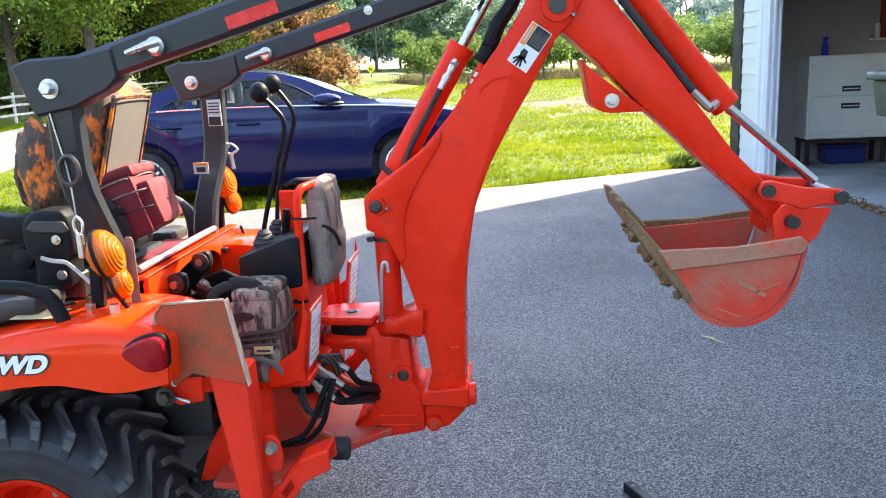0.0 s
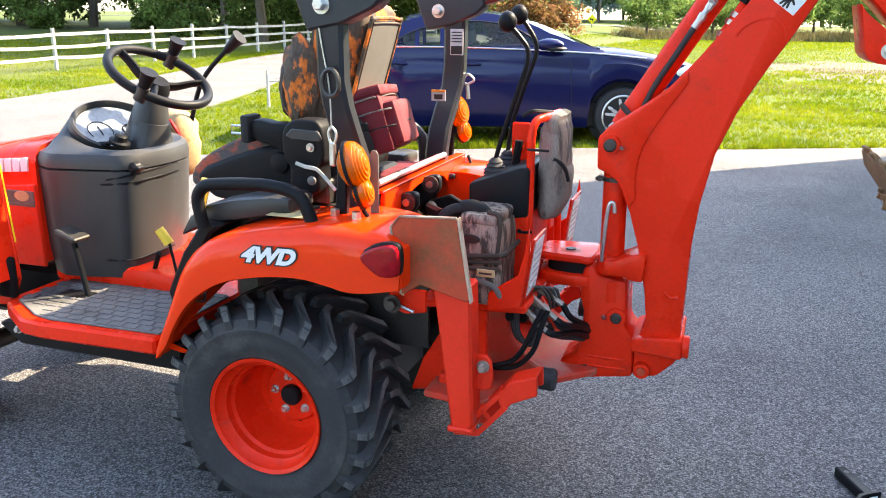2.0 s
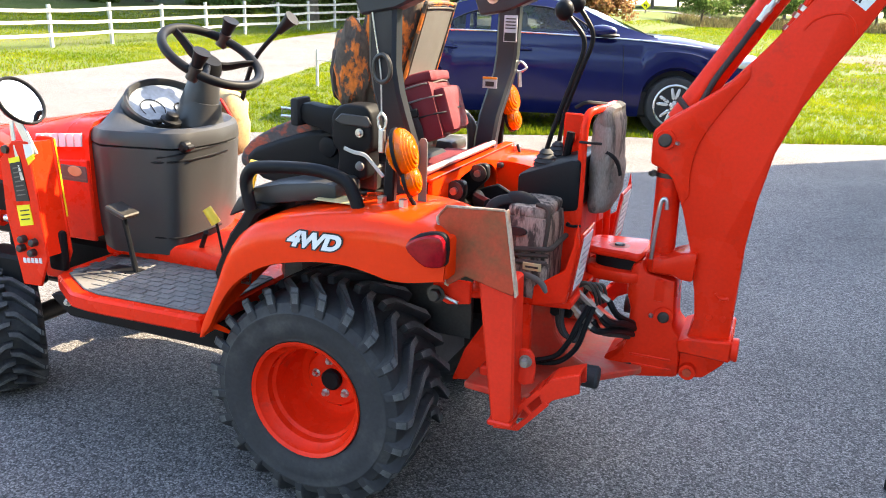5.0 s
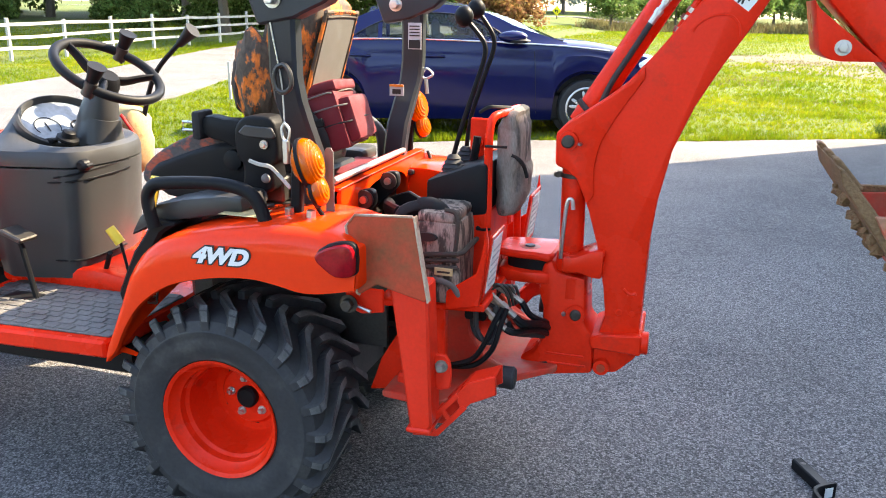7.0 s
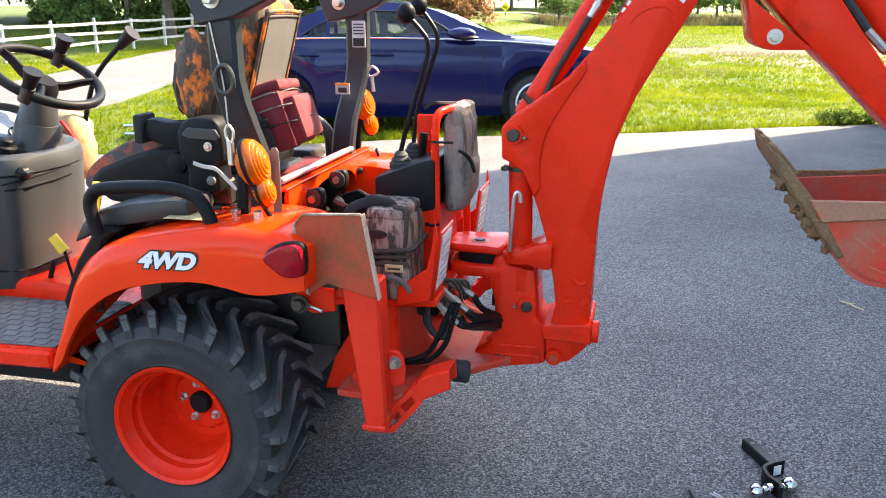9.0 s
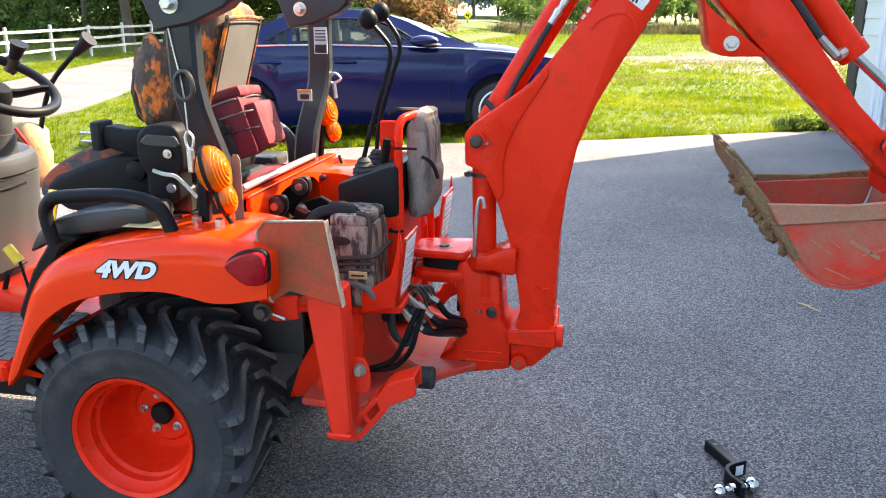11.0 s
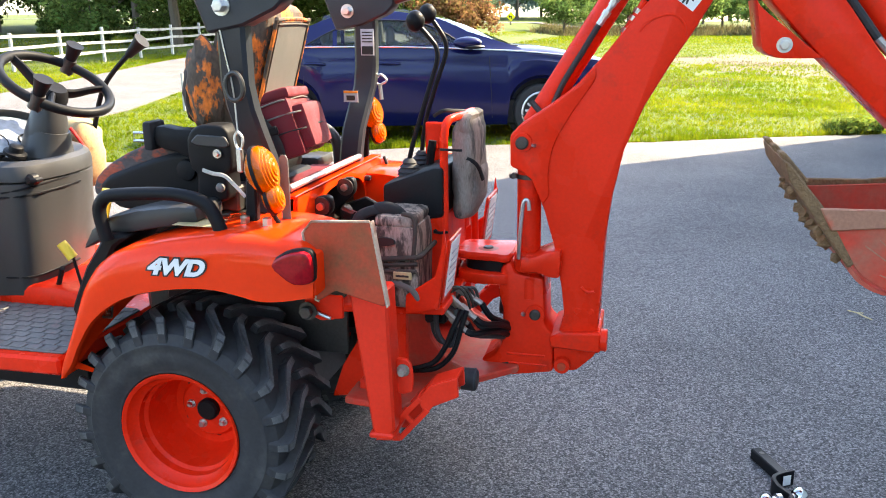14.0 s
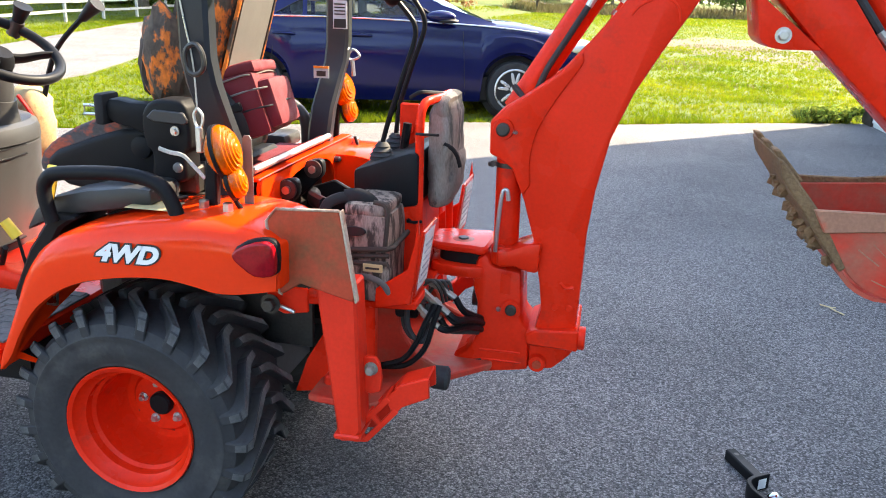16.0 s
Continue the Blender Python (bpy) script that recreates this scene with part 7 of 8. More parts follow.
def car_body():
    bm, rings = bmesh.new(), []
    n = 168
    for i in range(n + 1):
        u = -4.0 + 5.1 * i / n
        w, sh, cr = curve(WIDTH, u), curve(SHOULDER, u), curve(CROWN, u)
        low, flare = 0.19, 0.0
        if u > 0.4:
            low = 0.19 + 0.1 * (u - 0.4)
        for uw in AXLES:
            d = abs(u - uw)
            if d < 0.405:
                low = max(low, 0.335 + math.sqrt(0.405 ** 2 - d * d))
            flare = max(flare, 0.022 * max(0.0, 1 - abs(d - 0.3) / 0.4))
        h = sh - low
        z = lambda v: low + h * v if low > 0.25 else v * (sh - 0.19) + 0.19
        # tucked sill, full belly, a crease under the handles, hollow above it
        side = [(w * 0.93 + flare, z(0.0)), (w * 0.945 + flare, z(0.045)), (w * 0.982 + flare, z(0.13)), (w * 0.99 + flare, z(0.3)), (w + flare * 0.6, z(0.55)), (w * 1.002, z(0.72)), (w * 0.985, z(0.76)), (w * 0.975, z(0.84)), (w * 0.968, z(0.94)), (w * 0.945, sh), (w * 0.9, sh + (cr - sh) * 0.4), (w * 0.62, cr), (w * 0.25, cr + 0.012)]
        ring = [(u, -a, b) for a, b in side] + [(u, a, b) for a, b in side[::-1]]
        rings.append([bm.verts.new(p) for p in ring])
    for a, b in zip(rings, rings[1:]):
        for j in range(len(a) - 1):
            bm.faces.new((a[j], a[j + 1], b[j + 1], b[j]))
    bm.faces.new(rings[0]), bm.faces.new(rings[-1][::-1])
    return moved(finish(bm), CAR)


def green_house():
    """Roof, pillars and panes: each column runs from the belt over the window's top edge to the roof's middle."""
    roof, panes = bmesh.new(), {}
    n = 128
    prev = None
    for i in range(n + 1):
        u = -3.45 + 3.2 * i / n
        zr, zb = curve(ROOFLINE, u), curve(SHOULDER, u) - 0.008
        zr = max(zr, zb + 0.006)
        zt = min(max(curve(WINTOP, u) if -2.82 < u < -0.9 else zb, zb + 0.003), zr - 0.003)
        wb = curve(WIDTH, u) * 0.945
        wt = wb - 0.55 * (zt - zb) - 0.012
        wr = max(0.5, wt - 0.045 - 0.25 * (zr - zt))
        pts = []
        for sgn in (-1, 1):
            col = [(wb, zb), (wb - 0.01, zb + min(0.02, (zt - zb) * 0.3)), (wt, zt), (wr, zt + (zr - zt) * 0.72), (wr * 0.55, zr - 0.006), (0.0, zr + 0.006)]
            pts.append([(u, sgn * a, b) for a, b in col])
        if prev:
            um = u - 0.0125
            for k in (0, 1):
                for j in range(5):
                    pane = None
                    if j == 1:
                        if -2.09 < um < -0.95:
                            pane = "front_window"
                        elif -2.44 < um < -2.19:
                            pane = "rear_window"
                        elif -2.75 < um < -2.5:
                            pane = "quarter_window"
                    elif j >= 3:
                        if -1.3 < um < -0.3:
                            pane = "windshield"
                        elif -3.36 < um < -2.62:
                            pane = "back_window"
                    key = (pane, k if j == 1 else 0)
                    tgt = roof if pane is None else panes.setdefault(key, bmesh.new())
                    q = [prev[k][j], prev[k][j + 1], pts[k][j + 1], pts[k][j]]
                    tgt.faces.new([tgt.verts.new(p) for p in q])
        prev = pts
    for b in (roof, *panes.values()):
        finish(b)
        moved(b, CAR)
    return roof, panes


auto = thing("sedan", (CAR.translation.x, CAR.translation.y, -0.02), "dark navy blue four-door sedan parked on the lawn edge", "car")
body = part("car_body", car_body(), NAVY, auto, "glossy navy blue car body")
roof_bm, panes = green_house()
part("car_roof", roof_bm, NAVY, auto)
for (nm_, k), b in panes.items():
    g = part(nm_, b, CAR_GLASS, auto)
    g.visible_shadow = False
part("underbody", moved(box(-3.6, 0.7, -0.78, 0.78, 0.17, 0.5, 0.03), CAR), CAR_DARK, auto)
for u in (-1.75, -2.55):
    for v in (-0.38, 0.38):
        part("car_seat", moved(join(soft_box(u - 0.1, u + 0.06, v - 0.24, v + 0.24, 0.6, 1.15, 0.06, 0.1), soft_box(u - 0.12, u - 0.02, v - 0.13, v + 0.13, 1.14, 1.33, 0.04, 0.1)), CAR), CAR_SEAT, auto)
part("dashboard", moved(box(-1.0, -0.6, -0.7, 0.7, 0.7, 1.04, 0.05), CAR), CAR_DARK, auto)
for sgn in (-1, 1):
    part("belt_strip", moved(tube([(u, sgn * (curve(WIDTH, u) * 0.95), curve(SHOULDER, u) + 0.002) for u in [-2.85 + 0.1 * k for k in range(32)]], 0.011, 6), CAR), CHROME, auto, "chrome window strip")
    part("window_line", moved(tube([(u, sgn * (curve(WIDTH, u) * 0.945 - 0.55 * (curve(WINTOP, u) - curve(SHOULDER, u)) - 0.012), curve(WINTOP, u) + 0.004) for u in [-2.8 + 0.05 * k for k in range(38)]], 0.007, 6), CAR), CAR_DARK, auto, "black window seal")
    for u, lean in ((-0.64, 0.06), (-2.05, 0.0), (-2.83, -0.12)):
        part("door_seam", moved(tube([(u + lean * (0.9 - z), sgn * curve(WIDTH, u) * k_, z) for z, k_ in ((0.27, 0.979), (0.42, 0.993), (0.6, 1.0), (0.82, 1.003), (0.88, 0.984), (1.0, 0.972))], 0.004, 5), CAR), CAR_DARK, auto)
    for u in (-1.84, -2.72):
        part("door_handle", moved(tube(smooth_line([(u - 0.13, sgn * 0.9, 0.925), (u - 0.06, sgn * 0.93, 0.93), (u + 0.06, sgn * 0.93, 0.928), (u + 0.13, sgn * 0.9, 0.92)], 4), 0.017, 8), CAR), NAVY, auto)
        part("handle_cup", moved(ball((u, sgn * 0.892, 0.925), 0.1, 0.015, 0.03, 2), CAR), CAR_DARK, auto)
    mm = part("wing_mirror", moved(join(ball((-0.92, sgn * 1.0, 1.16), 0.175, 0.1, 0.07, 3), rod((-0.86, sgn * 0.85, 1.07), (-0.88, sgn * 0.95, 1.11), 0.025, 8)), CAR), NAVY, auto, "navy blue wing mirror")
    part("mirror_band", moved(ball((-0.85, sgn * 1.0, 1.115), 0.14, 0.103, 0.03, 3), CAR), CAR_DARK, mm)
    # pale lens made oversize to stand in for the highlight on the hood
    part("headlight", moved(ball((0.74, sgn * 0.7, 0.845), 0.27, 0.175, 0.1, 3), CAR), HEADLIGHT, auto, "swept pale headlight, enlarged for the hood's white highlight")
    part("turn_marker", moved(ball((0.42, sgn * 0.83, 0.93), 0.09, 0.05, 0.03, 3), CAR), DECAL_ORANGE, auto, "pale amber corner lens")
    part("tail_lamp", moved(ball((-3.86, sgn * 0.68, 0.9), 0.17, 0.135, 0.1, 3), CAR), TAIL, auto, "red tail lamp")
    for uw in AXLES:
        W = assembly("car_wheel", auto)
        c = (uw, sgn * 0.8, 0.335)
        part("tyre", moved(lathe([(-0.1, 0.24), (-0.108, 0.28), (-0.1, 0.32), (-0.07, 0.334), (0, 0.338), (0.07, 0.334), (0.1, 0.32), (0.108, 0.28), (0.1, 0.24)], c, "y", 48, close=True), CAR), RUBBER, W)
        part("wheel_well", moved(lathe([(-0.12, 0.398), (0.06, 0.398), (0.06, 0.02)], (uw, sgn * 0.78 - 0.1 * sgn, 0.335), "y", 36) if sgn > 0 else lathe([(-0.06, 0.02), (-0.06, 0.398), (0.12, 0.398)], (uw, -0.68, 0.335), "y", 36), CAR), CAR_DARK, W)
        rim = lathe([(sgn * 0.1, 0.245), (sgn * 0.104, 0.25), (sgn * 0.085, 0.235), (sgn * 0.02, 0.22), (sgn * 0.0, 0.02)], c, "y", 48)
        part("wheel_barrel", moved(rim, CAR), CAR_DARK, W)
        part("brake_disc", moved(lathe([(sgn * 0.03, 0.14), (sgn * 0.035, 0.06)], c, "y", 32), CAR), DARKSTEEL, W)
        for k in range(5):
            for off in (-0.115, 0.115):
                a0, a1 = 2 * math.pi * k / 5 + 0.3 + off * 1.6, 2 * math.pi * k / 5 + 0.3 + off * 2.0
                part("wheel_spoke", moved(tube([(uw + r * math.cos(a0 + (a1 - a0) * f), sgn * (0.885 + 0.012 * math.sin(math.pi * f)), 0.335 + r * math.sin(a0 + (a1 - a0) * f)) for f, r in ((0, 0.05), (0.3, 0.11), (0.7, 0.18), (1.0, 0.236))], 0.026, 8, r2=0.02, flat=0.5), CAR), ALLOY, W)
        part("wheel_ring", moved(tube([(uw + 0.238 * math.cos(2 * math.pi * k / 48), sgn * 0.898, 0.335 + 0.238 * math.sin(2 * math.pi * k / 48)) for k in range(48)], 0.014, 8, closed=True), CAR), ALLOY, W)
        part("wheel_cap", moved(lathe([(0, 0.062), (sgn * 0.012, 0.058), (sgn * 0.018, 0.03), (sgn * 0.018, 0.004)], (uw, sgn * 0.888, 0.335), "y", 24), CAR), ALLOY, W)
        for k in range(5):
            a = 2 * math.pi * (k + 0.5) / 5 + 0.3
            part("wheel_nut", moved(lathe([(0, 0.013), (sgn * 0.004, 0.012)], (uw + 0.058 * math.cos(a), sgn * 0.9025, 0.335 + 0.058 * math.sin(a)), "y", 10), CAR), CAR_DARK, W)
part("rear_bumper", moved(box(-4.03, -3.86, -0.66, 0.66, 0.3, 0.62, 0.06, 3), CAR), NAVY, auto)
part("grille", moved(box(1.05, 1.12, -0.4, 0.4, 0.42, 0.6, 0.02), CAR), CAR_DARK, auto)
part("wiper_cowl", moved(prism([(-0.46, 1.13), (-0.28, 1.105), (-0.26, 1.118), (-0.44, 1.145)], -0.66, 0.66, 0.004), CAR), CAR_DARK, auto)

# ---- fence along the lane ----
FENCE = material("weathered_white_fence", (0.4, 0.385, 0.345), 0.8, vary=0.2, scale=4, fine=70, bump=0.3, second=(0.2, 0.185, 0.155), mix_scale=5, mix_lo=0.54, mix_hi=0.68)
fence = thing("board_fence", (-16.76, 13.8, 0.0), "weathered white three-rail fence along the lane", "fence")
FX, FY, SPAN = -16.76, 13.8, 2.1
for i in range(-4, 17):
    y, lean = FY + SPAN * i, 0.03 * math.sin(i * 2.7)
    g = float(rise(FX, y)) + 0.02
    h = 1.1 + 0.04 * math.sin(i * 2.1)
    part("post", bar([(FX, y, g - 0.04), (FX + lean * 0.4, y - lean, g + h)], 0.085, 0.085, 0.008), FENCE, fence)
    if i < 16:
        g2 = float(rise(FX, y + SPAN)) + 0.02
        for k, z in enumerate((0.32, 0.64, 0.96)):
            wob = [0.02 * math.sin(n * 1.9 + k * 2.3) for n in (i, i + 1)]
            sag = -0.012 - 0.012 * math.sin(i * 1.3 + k)
            bm, vs = bmesh.new(), []
            for f in (0.0, 0.33, 0.67, 1.0):
                c = Vector((FX + 0.066, y + SPAN * f, g + (g2 - g) * f + z + wob[0] + (wob[1] - wob[0]) * f + sag * math.sin(math.pi * f)))
                vs.append([bm.verts.new(c + Vector((dx, 0, dz))) for dx, dz in ((-0.012, -0.042), (0.012, -0.042), (0.012, 0.042), (-0.012, 0.042))])
            for p, q in zip(vs, vs[1:]):
                for j in range(4):
                    bm.faces.new((p[j], p[(j + 1) % 4], q[(j + 1) % 4], q[j]))
            bm.faces.new(vs[0][::-1]), bm.faces.new(vs[-1])
            bmesh.ops.recalc_face_normals(bm, faces=bm.faces)
            part("rail", bm, FENCE, fence)
stk = thing("garden_stake", (-6.26, 9.8, -0.025), "thin pale wooden stake in the lawn", "stake")
part("stake_pole", box(-6.28, -6.24, 9.78, 9.82, -0.025, 0.6, 0.004), FENCE, stk)
part("stake_arm", box(-6.24, -5.7, 9.79, 9.81, 0.4, 0.42, 0.002), FENCE, stk)

# ---- trees ----
BARK = material("grey_brown_bark", (0.1, 0.08, 0.06), 0.95, vary=0.3, scale=4, fine=40, bump=0.8, bump_d=0.02)
LEAF = leafy("green_leaf", (0.16, 0.215, 0.042), 0.55, 0.5)
LEAF_DARK = leafy("dark_green_leaf", (0.05, 0.08, 0.02), 0.5, 0.35)
LEAF_LIGHT = leafy("light_green_leaf", (0.14, 0.205, 0.055), 0.5, 0.5)
# the next two leaf colours are paled and blued to hold distance haze
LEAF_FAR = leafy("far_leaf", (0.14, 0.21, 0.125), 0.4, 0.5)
LEAF_HAZE_TINT = leafy("haze_tinted_leaf", (0.23, 0.31, 0.29), 0.25, 0.5)
LEAF_COPPER = leafy("copper_leaf", (0.24, 0.135, 0.06), 0.5, 0.45)
rng = np.random.default_rng(7)


def leaves(centres, spread, per, size, squash=0.8):
    """Clumps of small leaves: most lie on the clump's outside and face away from its middle, as one mesh."""
    c = np.repeat(np.asarray(centres), per, axis=0)
    n = len(c)
    d = rng.normal(0, 1, (n, 3))
    d /= np.linalg.norm(d, axis=1)[:, None]
    radius = np.repeat(rng.uniform(0.6, 1.5, len(centres)), per)[:, None] * rng.uniform(0.55, 1.25, n)[:, None] ** 0.7
    c = c + d * radius * spread * np.array([1.15, 1.15, squash])
    nrm = d + np.array([0, 0, 0.5]) + rng.normal(0, 0.55, (n, 3))
    nrm /= np.linalg.norm(nrm, axis=1)[:, None]
    a = np.cross(nrm, rng.normal(0, 1, (n, 3)))
    a /= np.linalg.norm(a, axis=1)[:, None]
    b = np.cross(nrm, a)
    s = (size * rng.uniform(0.6, 1.4, n))[:, None]
    v = np.stack([c - a * s, c - b * s * 0.6, c + a * s, c + b * s * 0.6], 1).reshape(-1, 3)
    f = np.arange(n * 4).reshape(-1, 4)
    me = bpy.data.meshes.new("crown")
    me.from_pydata(v.tolist(), [], f.tolist())
    return me


def tree(name, at, h, crown_r, trunk_r, base, mat, label, clumps=150, per=45, size=0.16, spread=0.42, group="", lean=0.0):
    """Tapered trunk with limbs and a crown of leaf clumps gathered along the limbs, with gaps, from base height up."""
    at = (at[0], at[1], float(rise(at[0], at[1])))
    t = thing(name, at, label, "tree" if name != "shrub" else "shrub", group)
    o = Vector(at)
    limbs = [tube(smooth_line([o + Vector((0, 0, -0.15)), o + Vector((0.05 * h * lean, 0.02 * h, h * 0.35)), o + Vector((0.04 * h, 0.0, h * 0.85))], 4), trunk_r, 8, r2=trunk_r * 0.25)]
    mid, hz = (base + h) / 2, (h - base) / 2
    cs = []
    boughs = 17
    for k in range(boughs):
        a, e = k * 2.4 + rng.uniform(0, 0.5), rng.uniform(-0.85, 1.0)
        flat = math.sqrt(max(0.0, 1 - e * e * 0.92))
        r = crown_r * rng.uniform(0.65, 1.08)
        tip = o + Vector((math.cos(a) * r * flat, math.sin(a) * r * flat, mid + hz * e * rng.uniform(0.8, 1.05)))
        root = o + Vector((0.03 * h * lean, 0, max(base * 0.8, min(h * 0.75, (tip.z - o.z) - 0.45 * r * flat))))
        bend = (root + tip) / 2 + Vector((0, 0, 0.04 * h))
        limbs.append(tube([root, bend, tip], trunk_r * 0.34, 6, r2=trunk_r * 0.05))
        for _ in range(clumps // boughs):
            f = rng.uniform(0.3, 1.0) ** 0.7
            p = root.lerp(bend, f * 2) if f < 0.5 else bend.lerp(tip, f * 2 - 1)
            q = rng.normal(0, 0.16, 3) * crown_r * (0.5 + 0.7 * f)
            cs.append((p.x + q[0], p.y + q[1], max(o.z + base * 0.7, p.z + q[2] * 0.8)))
    part("trunk", join(*limbs), BARK, t, "tapered brown trunk with limbs")
    me = leaves(cs, spread * crown_r / 3, per, size)
    me.materials.append(mat)
    ob = new("crown", me)
    ob.parent = t
    ob.matrix_parent_inverse = Matrix.Translation(-o)
    return t


def repeat(src, places):
    for x, y, k, rz in places:
        c = copy_thing(src, pose(x, y, float(rise(x, y)) - 0.02, 0, 0, rz))
        c.scale = (k, k, k * (0.9 + 0.2 * ((x * 7.3) % 1)))


oak = tree("oak_tree", (-15.2, 29.5, 0), 13, 4.8, 0.26, 2.1, LEAF, "tall leafy green tree beside the lane", 500, 90, 0.085, group="lawn trees")
repeat(oak, [(-20.5, 33, 1.05, 70), (-10.6, 33.5, 0.9, 150), (-26, 38, 1.1, 200), (-13.5, 40, 1.1, 290)])
wood = tree("woodland_tree", (-34, 46, 0), 15, 5.5, 0.3, 1.2, LEAF_DARK, "dense dark green tree at the wood's edge", 300, 60, 0.15, group="wood behind the fence")
repeat(wood, [(-43, 40, 1, 40), (-52, 35, 1.1, 90), (-61, 32, 1.0, 10), (-27, 47, 0.95, 130), (-20, 50, 1.05, 180), (-39, 53, 1.2, 220), (-48, 45, 1.1, 260), (-58, 41, 1.2, 300), (-70, 36, 1.2, 350), (-30, 58, 1.1, 20), (-16, 57, 0.9, 80), (-68, 26, 1.1, 145), (-76, 22, 1.2, 190), (-24, 64, 1.0, 330), (-17, 70, 1.0, 15), (-33, 68, 1.1, 260), (-16.5, 44, 1.0, 65), (-23.5, 44, 1.05, 115), (-30.5, 41.5, 1.0, 235), (-38, 41, 1.05, 285), (-47, 38, 1.0, 335)])
brush = tree("shrub", (-24.5, 32, 0), 2.6, 1.8, 0.07, 0.1, LEAF_LIGHT, "light green brush at the wood's edge", 120, 60, 0.085, group="brush")
repeat(brush, [(-26, 42, 1.1, 50), (-22.3, 34, 0.9, 120), (-38, 37, 1.2, 200), (-20.5, 36.5, 1.0, 10), (-33, 41, 1.1, 75), (-47, 33, 1.3, 260), (-15, 52, 1.2, 30), (-18.5, 50, 1.1, 90), (-11.5, 51, 1.0, 140), (-22, 53, 1.2, 200), (-28, 50, 1.2, 250)])
copper = tree("shrub", (-6.9, 31, 0), 4.6, 2.0, 0.1, 0.35, LEAF_COPPER, "copper-leaved ornamental tree beyond the car", 300, 70, 0.075, 0.4)
apple = tree("orchard_tree", (-8.5, 98, 0), 6.4, 3.3, 0.17, 0.9, LEAF_LIGHT, "round green fruit tree in the orchard row", 220, 50, 0.13, 0.45, group="orchard trees")
spots = []
for row, (y, off) in enumerate(((98, 0.0), (110, 3.5))):
    for k in range(9):
        x = -8.5 + off + k * 7.4
        if row or k:
            spots.append((x + 0.9 * math.sin(k * 3.1 + row), y + 1.6 * math.sin(k * 1.7), 0.85 + 0.3 * ((k * 0.37 + row * 0.21) % 1), (k * 57 + row * 31) % 360))
repeat(apple, spots)
# haze over both far woods is in their leaf colour
far = tree("woodland_tree", (-21, 142, 0), 21, 7.5, 0.35, 1.5, LEAF_FAR, "tall green tree of the distant wood, leaves paled for haze", 220, 50, 0.3, group="distant wood")
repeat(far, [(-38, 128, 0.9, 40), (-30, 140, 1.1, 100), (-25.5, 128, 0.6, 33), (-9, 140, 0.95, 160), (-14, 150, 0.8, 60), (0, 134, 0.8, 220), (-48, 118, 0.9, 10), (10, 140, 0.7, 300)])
hazy = tree("woodland_tree", (8, 205, 0), 24, 9.5, 0.4, 1.0, LEAF_HAZE_TINT, "far wood tree with leaves tinted blue-green for haze", 200, 45, 0.42, group="far wood")
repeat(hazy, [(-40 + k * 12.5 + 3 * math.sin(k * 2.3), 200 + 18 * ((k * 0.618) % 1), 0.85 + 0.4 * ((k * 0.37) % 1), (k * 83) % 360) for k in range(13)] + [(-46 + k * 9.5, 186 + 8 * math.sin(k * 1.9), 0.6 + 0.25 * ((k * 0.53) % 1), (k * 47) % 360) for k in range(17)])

# unseen trees added behind the viewer to darken reflections and low skylight
back = tree("woodland_tree", (-40, -40, 0), 14, 5.5, 0.3, 0.8, LEAF_DARK, "unseen dark green tree added behind the viewer for reflections", 200, 30, 0.26, group="wood across the driveway")
repeat(back, [(-26, -46, 1.1, 80), (-12, -44, 1.0, 140), (0, -48, 1.1, 200), (12, -43, 1.0, 250), (-54, -30, 1.1, 310), (-64, -14, 1.0, 15), (-70, 4, 1.1, 70)])

# road, sign and pole far across the lawn
ribbon("road_far", [(-90, 100), (-45, 112), (-22, 116), (0, 119), (70, 122)], [(-90, 104), (-45, 116), (-22, 120.5), (0, 123.5), (70, 127)], ASPHALT, "grey country road beyond the lawn", "road", 6.0)
SX, SY = -16.6, 108.0
SZ = float(rise(SX, SY))
sg = thing("road_sign", (SX, SY, SZ), "yellow diamond warning sign on a post", "sign")
part("sign_post", box(SX - 0.05, SX + 0.05, SY - 0.05, SY + 0.05, SZ, 3.0, 0.004), DARKWOOD, sg)
part("sign_plate", moved(box(-0.45, 0.45, -0.015, 0.015, -0.45, 0.45, 0.01), pose(SX, SY - 0.08, 2.3) @ pose(0, 0, 0, 0, 45, 0)), DECAL_YELLOW, sg, "yellow diamond plate")
part("sign_arrow", join(box(SX - 0.14, SX + 0.16, SY - 0.12, SY - 0.1, 2.24, 2.36, 0), box(SX + 0.06, SX + 0.16, SY - 0.12, SY - 0.1, 2.0, 2.36, 0), box(SX - 0.26, SX - 0.12, SY - 0.12, SY - 0.1, 2.16, 2.44, 0)), DECAL_BLACK, sg)
UX, UY = -19.4, 132.0
up = thing("utility_pole", (UX, UY, float(rise(UX, UY))), "brown wooden utility pole with cables", "pole")
part("pole_shaft", rod((UX, UY, float(rise(UX, UY)) - 0.1), (UX, UY, 15.5), 0.2, 10, r2=0.14), BARK, up)
part("pole_cross", box(UX - 1.2, UX + 1.2, UY - 0.06, UY + 0.06, 14.6, 14.75, 0.01), BARK, up)
part("pole_tank", rod((UX + 0.35, UY, 12.0), (UX + 0.35, UY, 13.0), 0.28, 14), VINYL, up, "grey transformer can")
for z0, z1, dx in ((14.6, 14.6, -45), (12.2, 12.8, -45), (10.8, 11.4, -45), (10.8, 6.0, 22)):
    part("cable", tube([Vector((UX + dx * t, UY + 6 * t, z0 + (z1 - z0) * t - 5.0 * t * (1 - t))) for t in [k / 14 for k in range(15)]], 0.035, 5), BLACK, up)

